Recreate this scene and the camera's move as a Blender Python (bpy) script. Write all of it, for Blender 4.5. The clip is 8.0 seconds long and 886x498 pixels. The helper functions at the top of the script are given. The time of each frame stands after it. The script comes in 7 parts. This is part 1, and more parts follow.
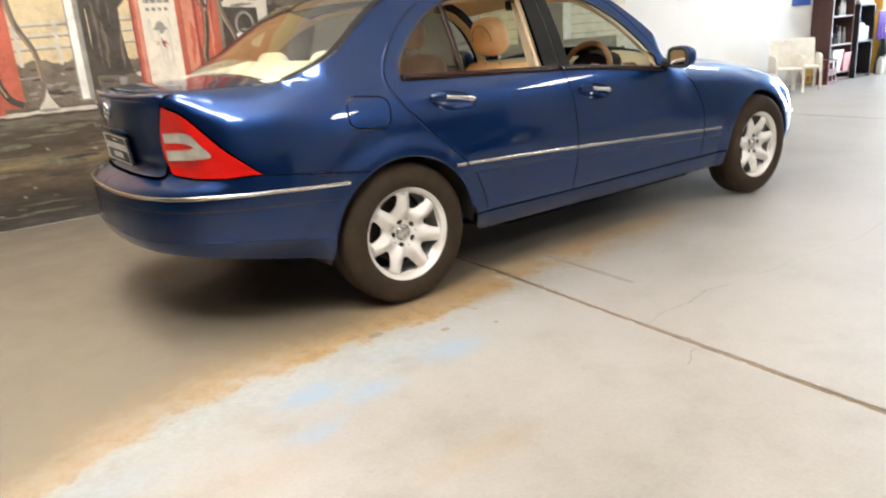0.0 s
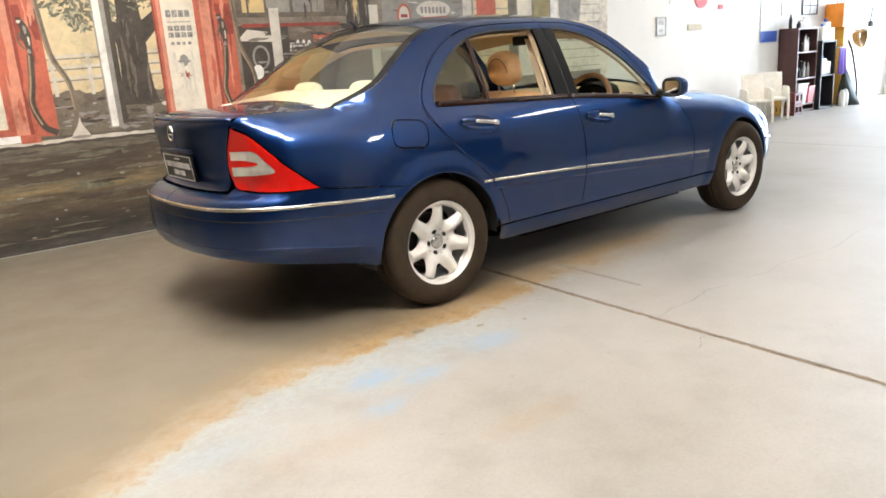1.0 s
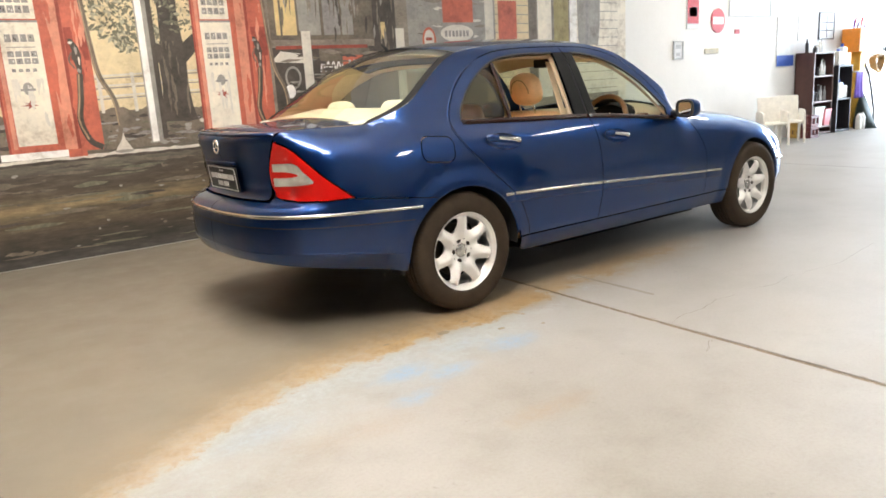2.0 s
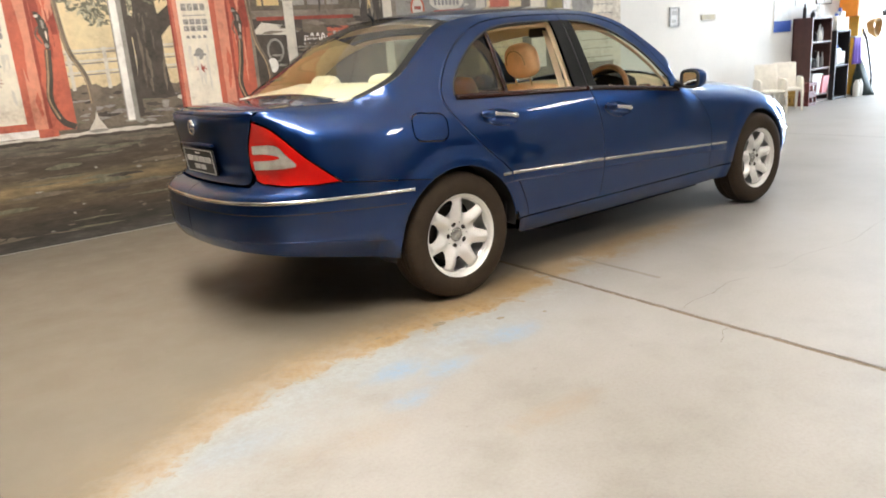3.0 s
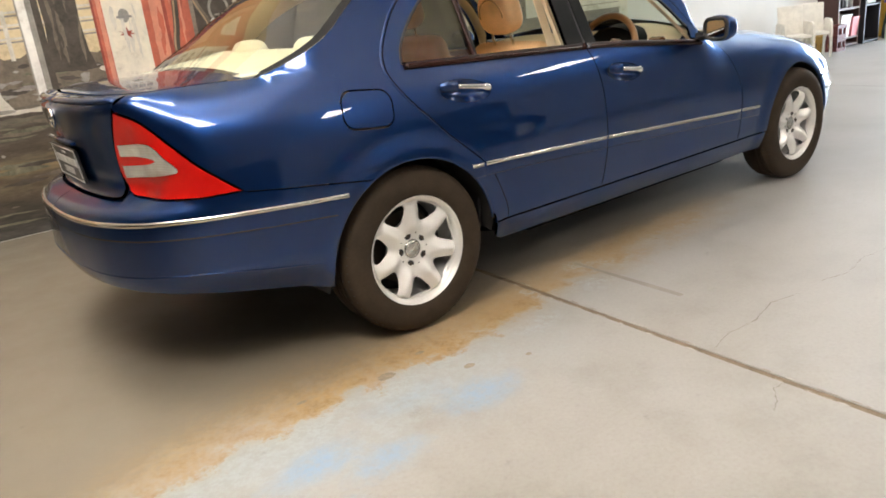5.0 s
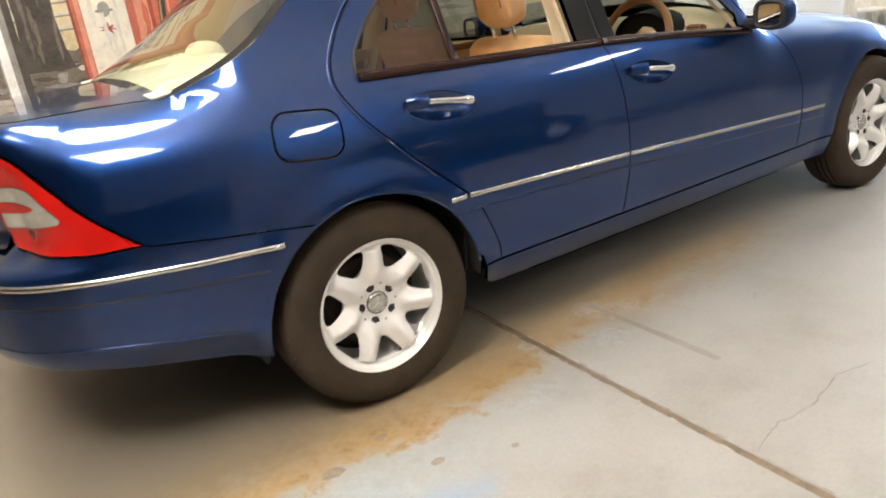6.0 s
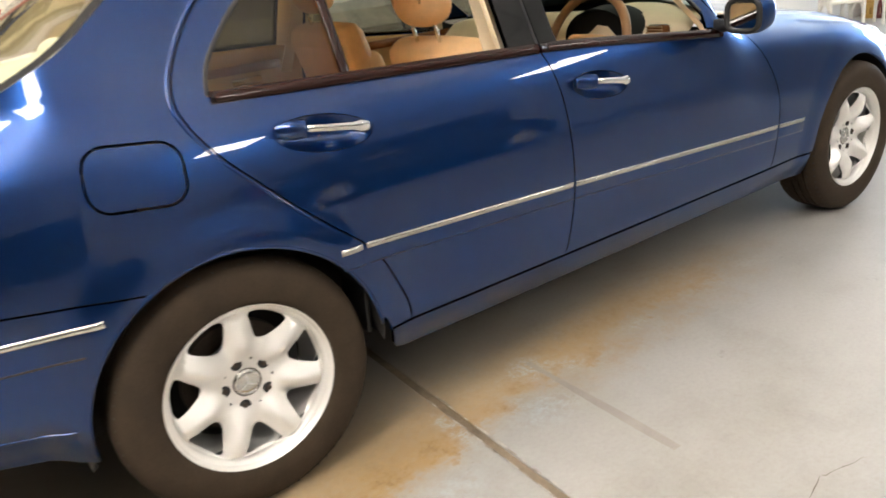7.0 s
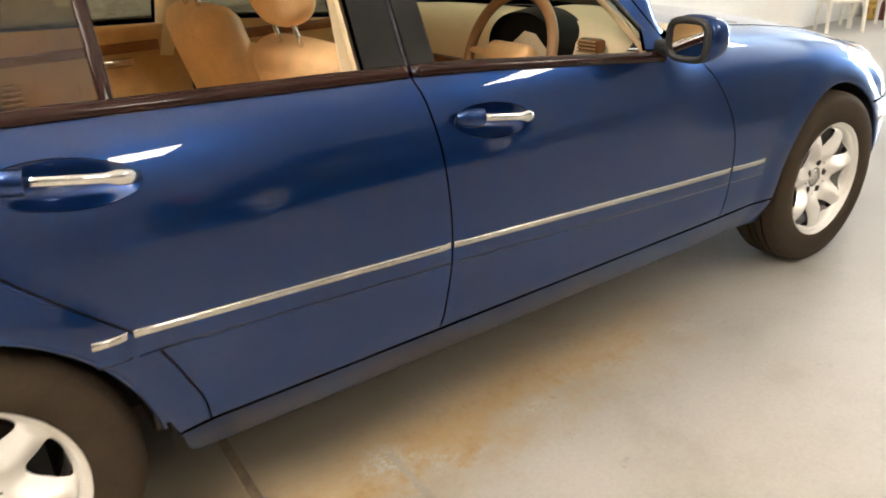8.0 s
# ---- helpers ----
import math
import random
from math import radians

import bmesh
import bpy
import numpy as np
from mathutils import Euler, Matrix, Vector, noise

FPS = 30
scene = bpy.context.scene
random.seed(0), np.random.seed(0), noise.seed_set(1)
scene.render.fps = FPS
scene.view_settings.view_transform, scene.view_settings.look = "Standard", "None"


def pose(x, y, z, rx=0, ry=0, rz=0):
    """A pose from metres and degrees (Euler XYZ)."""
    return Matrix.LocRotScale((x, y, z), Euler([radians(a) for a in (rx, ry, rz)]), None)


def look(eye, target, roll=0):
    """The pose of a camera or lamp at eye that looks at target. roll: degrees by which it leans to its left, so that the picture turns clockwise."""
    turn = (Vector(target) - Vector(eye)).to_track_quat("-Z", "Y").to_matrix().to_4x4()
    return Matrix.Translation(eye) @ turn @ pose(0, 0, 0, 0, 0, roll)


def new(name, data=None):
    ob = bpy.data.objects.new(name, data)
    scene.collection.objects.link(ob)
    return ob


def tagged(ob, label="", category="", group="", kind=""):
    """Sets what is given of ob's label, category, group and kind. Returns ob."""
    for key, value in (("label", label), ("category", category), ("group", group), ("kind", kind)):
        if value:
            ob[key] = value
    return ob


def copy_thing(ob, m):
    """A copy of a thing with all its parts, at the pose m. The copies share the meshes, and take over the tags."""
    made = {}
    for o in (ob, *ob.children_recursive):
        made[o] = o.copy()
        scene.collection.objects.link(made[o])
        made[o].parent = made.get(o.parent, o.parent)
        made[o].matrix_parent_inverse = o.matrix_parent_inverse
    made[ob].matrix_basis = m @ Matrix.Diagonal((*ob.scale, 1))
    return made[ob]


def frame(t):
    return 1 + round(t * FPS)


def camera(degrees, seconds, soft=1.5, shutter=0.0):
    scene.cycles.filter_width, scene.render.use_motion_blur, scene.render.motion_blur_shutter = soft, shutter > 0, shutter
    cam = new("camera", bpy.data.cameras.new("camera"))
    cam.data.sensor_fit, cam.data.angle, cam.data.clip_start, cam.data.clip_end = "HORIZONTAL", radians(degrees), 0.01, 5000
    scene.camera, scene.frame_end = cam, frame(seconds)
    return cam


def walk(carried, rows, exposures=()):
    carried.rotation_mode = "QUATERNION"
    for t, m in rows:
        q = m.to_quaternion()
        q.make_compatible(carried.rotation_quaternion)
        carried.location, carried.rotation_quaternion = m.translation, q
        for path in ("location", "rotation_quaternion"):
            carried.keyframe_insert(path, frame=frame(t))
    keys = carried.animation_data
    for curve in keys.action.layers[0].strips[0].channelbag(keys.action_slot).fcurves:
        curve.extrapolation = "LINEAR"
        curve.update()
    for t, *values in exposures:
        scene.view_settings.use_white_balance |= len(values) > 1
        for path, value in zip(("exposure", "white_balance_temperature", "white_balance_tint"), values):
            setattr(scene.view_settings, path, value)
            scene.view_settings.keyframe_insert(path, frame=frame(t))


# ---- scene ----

cam = camera(62.4, 8.0, soft=1.7, shutter=0.35)
PATH = [
    (0, (-1.676, -3.44, 1.177), (-0.568, -1.881, 0.596), -4.0),
    (0.5, (-1.898, -3.492, 1.18), (-0.834, -1.861, 0.723), -4.6),
    (1, (-2.134, -3.582, 1.184), (-0.947, -2.052, 0.683), -3.8),
    (1.5, (-2.266, -3.72, 1.173), (-1.1, -2.17, 0.688), -4.0),
    (1.7, (-2.319, -3.763, 1.183), (-1.153, -2.201, 0.735), -3.6),
    (2.8, (-2.23, -3.615, 1.187), (-1.081, -2.04, 0.738), -3.4),
    (3, (-2.182, -3.553, 1.195), (-1.017, -2.013, 0.674), -4.1),
    (3.5, (-1.996, -3.41, 1.174), (-0.836, -1.88, 0.615), -5.1),
    (4, (-1.782, -3.236, 1.165), (-0.68, -1.684, 0.551), -4.3),
    (4.2, (-1.735, -3.202, 1.163), (-0.581, -1.668, 0.601), -4.5),
    (5.3, (-1.29, -2.867, 1.178), (-0.191, -1.336, 0.509), -6.1),
    (5.5, (-1.175, -2.804, 1.166), (-0.084, -1.27, 0.491), -5.0),
    (6, (-0.885, -2.648, 1.191), (0.1, -1.044, 0.517), -7.6),
    (6.5, (-0.66, -2.483, 1.216), (0.397, -0.921, 0.551), -4.1),
    (7, (-0.43, -2.342, 1.192), (0.6, -0.789, 0.466), -6.7),
    (7.5, (-0.109, -2.266, 1.212), (0.966, -0.775, 0.424), -1.8),
    (8, (0.155, -2.122, 1.228), (1.18, -0.611, 0.412), -2.7),
]
EXPOSURE = 1.6
walk(cam, [(t, look(eye, target, roll)) for t, eye, target, roll in PATH],
     [(t, EXPOSURE + e, kelvin, 10) for t, e, kelvin in
      ((0.0, 0.05, 6500), (1.5, 0.0, 6500), (3.0, -0.10, 6500), (4.0, -0.25, 6500), (5.5, -0.12, 6600), (6.5, 0.10, 6500), (7.0, 0.13, 6500), (7.5, 0.18, 6850), (8.0, 0.24, 7200))])

# ---------------------------------------------------------------- light
world = bpy.data.worlds.new("world")
scene.world = world
world.use_nodes = True
wn = world.node_tree.nodes
sky = wn.new("ShaderNodeTexSky")
sky.sky_type = "NISHITA"
sky.sun_disc = False
sky.sun_elevation, sky.sun_rotation = radians(48), radians(150)
world.node_tree.links.new(sky.outputs[0], wn["Background"].inputs[0])
wn["Background"].inputs[1].default_value = 0.12

sun_data = bpy.data.lights.new("sun", "SUN")
sun_data.energy, sun_data.angle, sun_data.color = 3.0, radians(0.6), (1.0, 0.95, 0.88)
sun = new("sun", sun_data)
sun.matrix_world = look((20, -6, 16), (8, 0, 0))

LAMP_POWER = 9.6      # strength of the ceiling battens' diffusers
DAY_POWER = 180.0      # sky light that comes in by the roller door


def area(name, m, sx, sy, power, colour):
    d = bpy.data.lights.new(name, "AREA")
    d.shape, d.size, d.size_y, d.energy, d.color = "RECTANGLE", sx, sy, power, colour
    ob = new(name, d)
    ob.matrix_world = m
    return ob


# ---------------------------------------------------------------- materials
def nodes_of(name):
    m = bpy.data.materials.new(name)
    m.use_nodes = True
    nt = m.node_tree
    return m, nt, nt.nodes["Principled BSDF"]


def link(nt, a, b):
    nt.links.new(a, b)


def noise_node(nt, scale, detail=6.0, rough=0.6, coord="Object", stretch=None):
    tc = nt.nodes.new("ShaderNodeTexCoord")
    n = nt.nodes.new("ShaderNodeTexNoise")
    n.inputs["Scale"].default_value, n.inputs["Detail"].default_value = scale, detail
    n.inputs["Roughness"].default_value = rough
    src = tc.outputs[coord]
    if stretch:
        mp = nt.nodes.new("ShaderNodeMapping")
        mp.inputs["Scale"].default_value = stretch
        link(nt, src, mp.inputs[0])
        src = mp.outputs[0]
    link(nt, src, n.inputs["Vector"])
    return n


def ramp(nt, fac, stops):
    r = nt.nodes.new("ShaderNodeValToRGB")
    while len(r.color_ramp.elements) < len(stops):
        r.color_ramp.elements.new(0.5)
    for e, (p, c) in zip(r.color_ramp.elements, stops):
        e.position = p
        e.color = (*c, 1) if len(c) == 3 else c
    link(nt, fac, r.inputs[0])
    return r


def mixc(nt, fac, a, b):
    m = nt.nodes.new("ShaderNodeMix")
    m.data_type = "RGBA"
    for sock, v in ((m.inputs[0], fac), (m.inputs[6], a), (m.inputs[7], b)):
        if isinstance(v, (int, float)):
            sock.default_value = v
        elif isinstance(v, tuple):
            sock.default_value = (*v, 1)
        else:
            link(nt, v, sock)
    return m.outputs[2]


def math_node(nt, op, a, b=0.0, c=0.0, clamp=False):
    m = nt.nodes.new("ShaderNodeMath")
    m.operation, m.use_clamp = op, clamp
    for sock, v in zip(m.inputs, (a, b, c)):
        if isinstance(v, (int, float)):
            sock.default_value = v
        else:
            link(nt, v, sock)
    return m.outputs[0]


def bump(nt, bsdf, height, strength, dist):
    b = nt.nodes.new("ShaderNodeBump")
    b.inputs["Strength"].default_value, b.inputs["Distance"].default_value = strength, dist
    link(nt, height, b.inputs["Height"])
    link(nt, b.outputs[0], bsdf.inputs["Normal"])


def plain(name, colour, rough=0.5, metal=0.0, vary=0.12, scale=9.0, grain=0.0, gscale=300.0, coat=0.0, spec=0.5, rvary=0.15):
    """A surface with slight two-scale variation."""
    m, nt, b = nodes_of(name)
    n1 = noise_node(nt, scale)
    n2 = noise_node(nt, scale * 14, 3.0)
    f = math_node(nt, "ADD", math_node(nt, "MULTIPLY", n1.outputs[0], 0.7), math_node(nt, "MULTIPLY", n2.outputs[0], 0.3))
    lo = tuple(max(0.0, c * (1 - vary)) for c in colour)
    hi = tuple(min(1.0, c * (1 + vary)) for c in colour)
    r = ramp(nt, f, [(0.35, lo), (0.65, hi)])
    link(nt, r.outputs[0], b.inputs["Base Color"])
    rr = ramp(nt, n1.outputs[0], [(0.3, (rough * (1 - rvary),) * 3), (0.7, (min(1, rough * (1 + rvary)),) * 3)])
    link(nt, rr.outputs[0], b.inputs["Roughness"])
    b.inputs["Metallic"].default_value = metal
    b.inputs["Coat Weight"].default_value = coat
    b.inputs["Specular IOR Level"].default_value = spec
    if grain:
        g = noise_node(nt, gscale, 2.0)
        bump(nt, b, g.outputs[0], grain, 0.002)
    return m


def paint_material(name, dark, light):
    """Metallic car paint: flakes of two tones under a clear, smooth lacquer with a trace of dust."""
    m, nt, b = nodes_of(name)
    n = noise_node(nt, 1400.0, 1.0)
    r = ramp(nt, n.outputs[0], [(0.40, dark), (0.62, light)])
    link(nt, r.outputs[0], b.inputs["Base Color"])
    b.inputs["Metallic"].default_value = 0.94
    b.inputs["Specular IOR Level"].default_value = 0.0
    b.inputs["Roughness"].default_value = 0.335
    b.inputs["Specular Tint"].default_value = (0.50, 0.66, 0.90, 1)
    b.inputs["Coat Weight"].default_value = 1.0
    b.inputs["Coat IOR"].default_value = 1.52
    dust = noise_node(nt, 5.0, 5.0)
    cr_ = ramp(nt, dust.outputs[0], [(0.35, (0.0,) * 3), (0.75, (0.025,) * 3)])
    link(nt, cr_.outputs[0], b.inputs["Coat Roughness"])
    return m


def thin_glass(name, tint, gloss=0.07):
    m = bpy.data.materials.new(name)
    m.use_nodes = True
    nt = m.node_tree
    nt.nodes.remove(nt.nodes["Principled BSDF"])
    tr = nt.nodes.new("ShaderNodeBsdfTransparent")
    tr.inputs[0].default_value = (*tint, 1)
    gl = nt.nodes.new("ShaderNodeBsdfGlossy")
    gl.inputs["Roughness"].default_value = 0.02
    lw = nt.nodes.new("ShaderNodeLayerWeight")
    lw.inputs[0].default_value = 0.5
    mx = nt.nodes.new("ShaderNodeMixShader")
    link(nt, math_node(nt, "MULTIPLY_ADD", math_node(nt, "POWER", lw.outputs["Facing"], 5.0), 0.97 - gloss, gloss), mx.inputs[0])
    link(nt, tr.outputs[0], mx.inputs[1])
    link(nt, gl.outputs[0], mx.inputs[2])
    link(nt, mx.outputs[0], nt.nodes["Material Output"].inputs[0])
    return m


def emitter(name, colour, strength):
    m, nt, b = nodes_of(name)
    b.inputs["Base Color"].default_value = (0.8, 0.8, 0.8, 1)
    b.inputs["Emission Color"].default_value = (*colour, 1)
    b.inputs["Emission Strength"].default_value = strength
    return m


def ribbed_lens(name, low, high, metal, rough, scale):
    """A lamp lens with fine level ribs."""
    m, nt, b = nodes_of(name)
    tc = nt.nodes.new("ShaderNodeTexCoord")
    w = nt.nodes.new("ShaderNodeTexWave")
    w.wave_type, w.bands_direction = "BANDS", "Z"
    w.inputs["Scale"].default_value, w.inputs["Distortion"].default_value = scale, 0.6
    link(nt, tc.outputs["Object"], w.inputs["Vector"])
    n = noise_node(nt, 9.0, 3.0)
    f = math_node(nt, "ADD", math_node(nt, "MULTIPLY", w.outputs[1], 0.16), math_node(nt, "MULTIPLY", n.outputs[0], 0.84))
    link(nt, ramp(nt, f, [(0.25, low), (0.75, high)]).outputs[0], b.inputs["Base Color"])
    b.inputs["Metallic"].default_value, b.inputs["Roughness"].default_value = metal, rough
    b.inputs["Coat Weight"].default_value = 1.0
    b.inputs["Coat Roughness"].default_value = 0.01
    bump(nt, b, w.outputs[1], 0.05, 0.001)
    return m


def floor_material():
    """Worn concrete with an ochre stain band and pale blue paint remains beside it."""
    m, nt, b = nodes_of("worn_concrete")
    tc = nt.nodes.new("ShaderNodeTexCoord")
    sep = nt.nodes.new("ShaderNodeSeparateXYZ")
    link(nt, tc.outputs["Object"], sep.inputs[0])
    X, Y = sep.outputs[0], sep.outputs[1]
    big = noise_node(nt, 0.55, 5.0)
    mid = noise_node(nt, 3.2, 7.0, 0.62)
    fine = noise_node(nt, 42.0, 5.0, 0.7)
    grit = noise_node(nt, 260.0, 3.0)
    speck = noise_node(nt, 75.0, 6.0, 0.8)
    base = ramp(nt, big.outputs[0], [(0.30, (0.300, 0.280, 0.250)), (0.5, (0.355, 0.338, 0.310)), (0.70, (0.385, 0.372, 0.350))]).outputs[0]
    mott = ramp(nt, mid.outputs[0], [(0.33, (0.87, 0.86, 0.84)), (0.50, (1.0, 1.0, 1.0)), (0.68, (1.06, 1.06, 1.07))]).outputs[0]
    mul = nt.nodes.new("ShaderNodeMix")
    mul.data_type, mul.blend_type = "RGBA", "MULTIPLY"
    mul.inputs[0].default_value = 1.0
    link(nt, base, mul.inputs[6])
    link(nt, mott, mul.inputs[7])
    mu3 = nt.nodes.new("ShaderNodeMix")
    mu3.data_type, mu3.blend_type = "RGBA", "MULTIPLY"
    mu3.inputs[0].default_value = 1.0
    link(nt, mul.outputs[2], mu3.inputs[6])
    link(nt, ramp(nt, speck.outputs[0], [(0.30, (0.89, 0.88, 0.865)), (0.50, (1.0, 1.0, 1.0)), (0.72, (1.07, 1.07, 1.07))]).outputs[0], mu3.inputs[7])
    col = mu3.outputs[2]
    # the line along which the stain begins: y as a grey value over x from -3 to 5, grey = (y + 3) / 3
    xn = math_node(nt, "MULTIPLY_ADD", X, 1 / 8.0, 3 / 8.0, clamp=True)
    line = ramp(nt, xn, [((x + 3) / 8, ((y + 3) / 3,) * 3) for x, y in ((-3.0, -2.2), (-1.62, -1.34), (-1.33, -1.20), (-0.88, -1.07), (-0.58, -1.08), (-0.15, -1.04), (0.25, -1.05),
                                                                        (0.42, -0.99), (0.75, -0.93), (1.3, -0.86), (2.0, -0.80), (5.0, -0.80))])
    yl = math_node(nt, "MULTIPLY_ADD", line.outputs[0], 3.0, -3.0)
    crumb = noise_node(nt, 26.0, 9.0, 0.82)
    brk = noise_node(nt, 5.5, 7.0, 0.72)
    flake = noise_node(nt, 95.0, 5.0, 0.75)
    wob = math_node(nt, "ADD", math_node(nt, "MULTIPLY_ADD", mid.outputs[0], 0.26, -0.13), math_node(nt, "ADD", math_node(nt, "MULTIPLY_ADD", crumb.outputs[0], 0.22, -0.11), math_node(nt, "MULTIPLY_ADD", brk.outputs[0], 0.34, -0.17)))
    d = math_node(nt, "ADD", math_node(nt, "SUBTRACT", Y, yl), wob)
    d5 = math_node(nt, "MULTIPLY_ADD", d, 1.0, 0.5, clamp=True)

    def grey(fac, stops):
        return ramp(nt, fac, [(p, (v,) * 3) for p, v in stops]).outputs[0]

    def times(*fs):
        out = fs[0]
        for f in fs[1:]:
            out = math_node(nt, "MULTIPLY", out, f, clamp=True)
        return out

    def blot(cx, cy, rx, ry):
        """A ragged spot of the given half widths, 1 inside and 0 outside."""
        dx = math_node(nt, "MULTIPLY_ADD", X, 1 / rx, -cx / rx)
        dy = math_node(nt, "MULTIPLY_ADD", Y, 1 / ry, -cy / ry)
        rad = math_node(nt, "SQRT", math_node(nt, "ADD", math_node(nt, "MULTIPLY", dx, dx), math_node(nt, "MULTIPLY", dy, dy)))
        rad = math_node(nt, "ADD", rad, math_node(nt, "MULTIPLY_ADD", brk.outputs[0], 2.2, -1.1))
        return grey(rad, [(0.0, 1), (0.5, 0.62), (1.6, 0)])

    speckle = grey(crumb.outputs[0], [(0.38, 0.30), (0.50, 0.70), (0.60, 1.0)])
    flecks_ = times(grey(crumb.outputs[0], [(0.45, 0.0), (0.54, 1.0)]), grey(flake.outputs[0], [(0.40, 0.25), (0.56, 1.0)]))
    # brownish dirt over all of the car's side, darkened further for the car's shade
    dirt_shade = times(grey(d5, [(0.50, 0), (0.72, 0.92)]), grey(xn, [(0.40, 1), (0.52, 0.25), (0.70, 0.0)]))
    col = mixc(nt, dirt_shade, col, (0.198, 0.172, 0.134))
    # ochre stain, bright at its edge, on the car's side
    och = times(grey(d5, [(0.475, 0), (0.525, 0.95), (0.60, 0.95), (0.70, 0.50), (0.84, 0.20), (1.0, 0.08)]),
                grey(xn, [(0.10, 0.35), (0.22, 0.55), (0.30, 0.9), (0.43, 1.0), (0.46, 0.80), (0.58, 0.55), (0.66, 0.0)]),
                grey(brk.outputs[0], [(0.34, 0.45), (0.55, 1.0)]), grey(fine.outputs[0], [(0.34, 0.55), (0.56, 1.0)]))
    col = mixc(nt, och, col, (0.43, 0.272, 0.098))
    # rusty grime in the ochre
    rust = grey(noise_node(nt, 11.0, 9.0, 0.78).outputs[0], [(0.47, 0), (0.62, 0.8)])
    col = mixc(nt, times(rust, och, grey(fine.outputs[0], [(0.40, 0.2), (0.55, 1.0)])), col, (0.20, 0.125, 0.055))
    # tan mottling beside the doors
    for q, w in (((0.95, -0.86, 0.55, 0.22), 0.75), ((1.55, -0.80, 0.60, 0.20), 0.65), ((0.30, -0.92, 0.30, 0.20), 0.85), ((-0.55, -1.97, 0.30, 0.08), 0.40), ((-1.15, -1.62, 0.30, 0.14), 0.25)):
        col = mixc(nt, times(blot(*q), speckle, w), col, (0.36, 0.245, 0.120))
    # pale flaking remains of paint outside of the ochre
    pale = times(grey(d5, [(0.02, 0), (0.22, 0.40), (0.42, 0.80), (0.48, 0.95), (0.52, 0)]), grey(xn, [(0.10, 0.4), (0.20, 0.85), (0.34, 0.9), (0.40, 0.35), (0.46, 0.0)]),
                 grey(brk.outputs[0], [(0.36, 0.25), (0.54, 1.0)]))
    col = mixc(nt, times(pale, grey(crumb.outputs[0], [(0.34, 0.40), (0.58, 0.85)])), col, (0.345, 0.395, 0.410))
    col = mixc(nt, times(pale, flecks_, 0.45), col, (0.47, 0.515, 0.525))
    # blue paint that is left in patches
    for q, w in (((-0.75, -1.31, 0.17, 0.10), 1.0), ((-0.60, -1.43, 0.15, 0.09), 0.95), ((-0.86, -1.55, 0.15, 0.07), 0.8), ((-0.18, -1.35, 0.17, 0.11), 0.85), ((-0.35, -1.22, 0.20, 0.08), 0.35), ((-1.45, -1.42, 0.25, 0.09), 0.30)):
        col = mixc(nt, times(blot(*q), speckle, w), col, (0.250, 0.370, 0.520))
    for q, w in (((0.485, -0.93, 0.035, 0.14), 0.9), ((0.84, -0.84, 0.11, 0.08), 0.9), ((0.72, -1.01, 0.14, 0.11), 0.85), ((0.95, -0.90, 0.10, 0.06), 0.7), ((1.27, -0.88, 0.14, 0.05), 0.6), ((1.95, -0.86, 0.12, 0.05), 0.5), ((0.30, -1.12, 0.16, 0.08), 0.5)):
        col = mixc(nt, times(blot(*q), flecks_, w), col, (0.42, 0.475, 0.51))
    # small dark specks and tyre dirt
    sp = noise_node(nt, 9.0, 4.0, 0.7)
    dk = ramp(nt, sp.outputs[0], [(0.22, (0.55,) * 3), (0.34, (1, 1, 1))]).outputs[0]
    m2 = nt.nodes.new("ShaderNodeMix")
    m2.data_type, m2.blend_type = "RGBA", "MULTIPLY"
    m2.inputs[0].default_value = 0.7
    link(nt, col, m2.inputs[6])
    link(nt, dk, m2.inputs[7])
    link(nt, m2.outputs[2], b.inputs["Base Color"])
    rr = ramp(nt, mid.outputs[0], [(0.3, (0.34,) * 3), (0.7, (0.56,) * 3)])
    link(nt, rr.outputs[0], b.inputs["Roughness"])
    h = math_node(nt, "ADD", math_node(nt, "MULTIPLY", fine.outputs[0], 0.6), math_node(nt, "MULTIPLY", grit.outputs[0], 0.4))
    bump(nt, b, h, 0.22, 0.003)
    return m


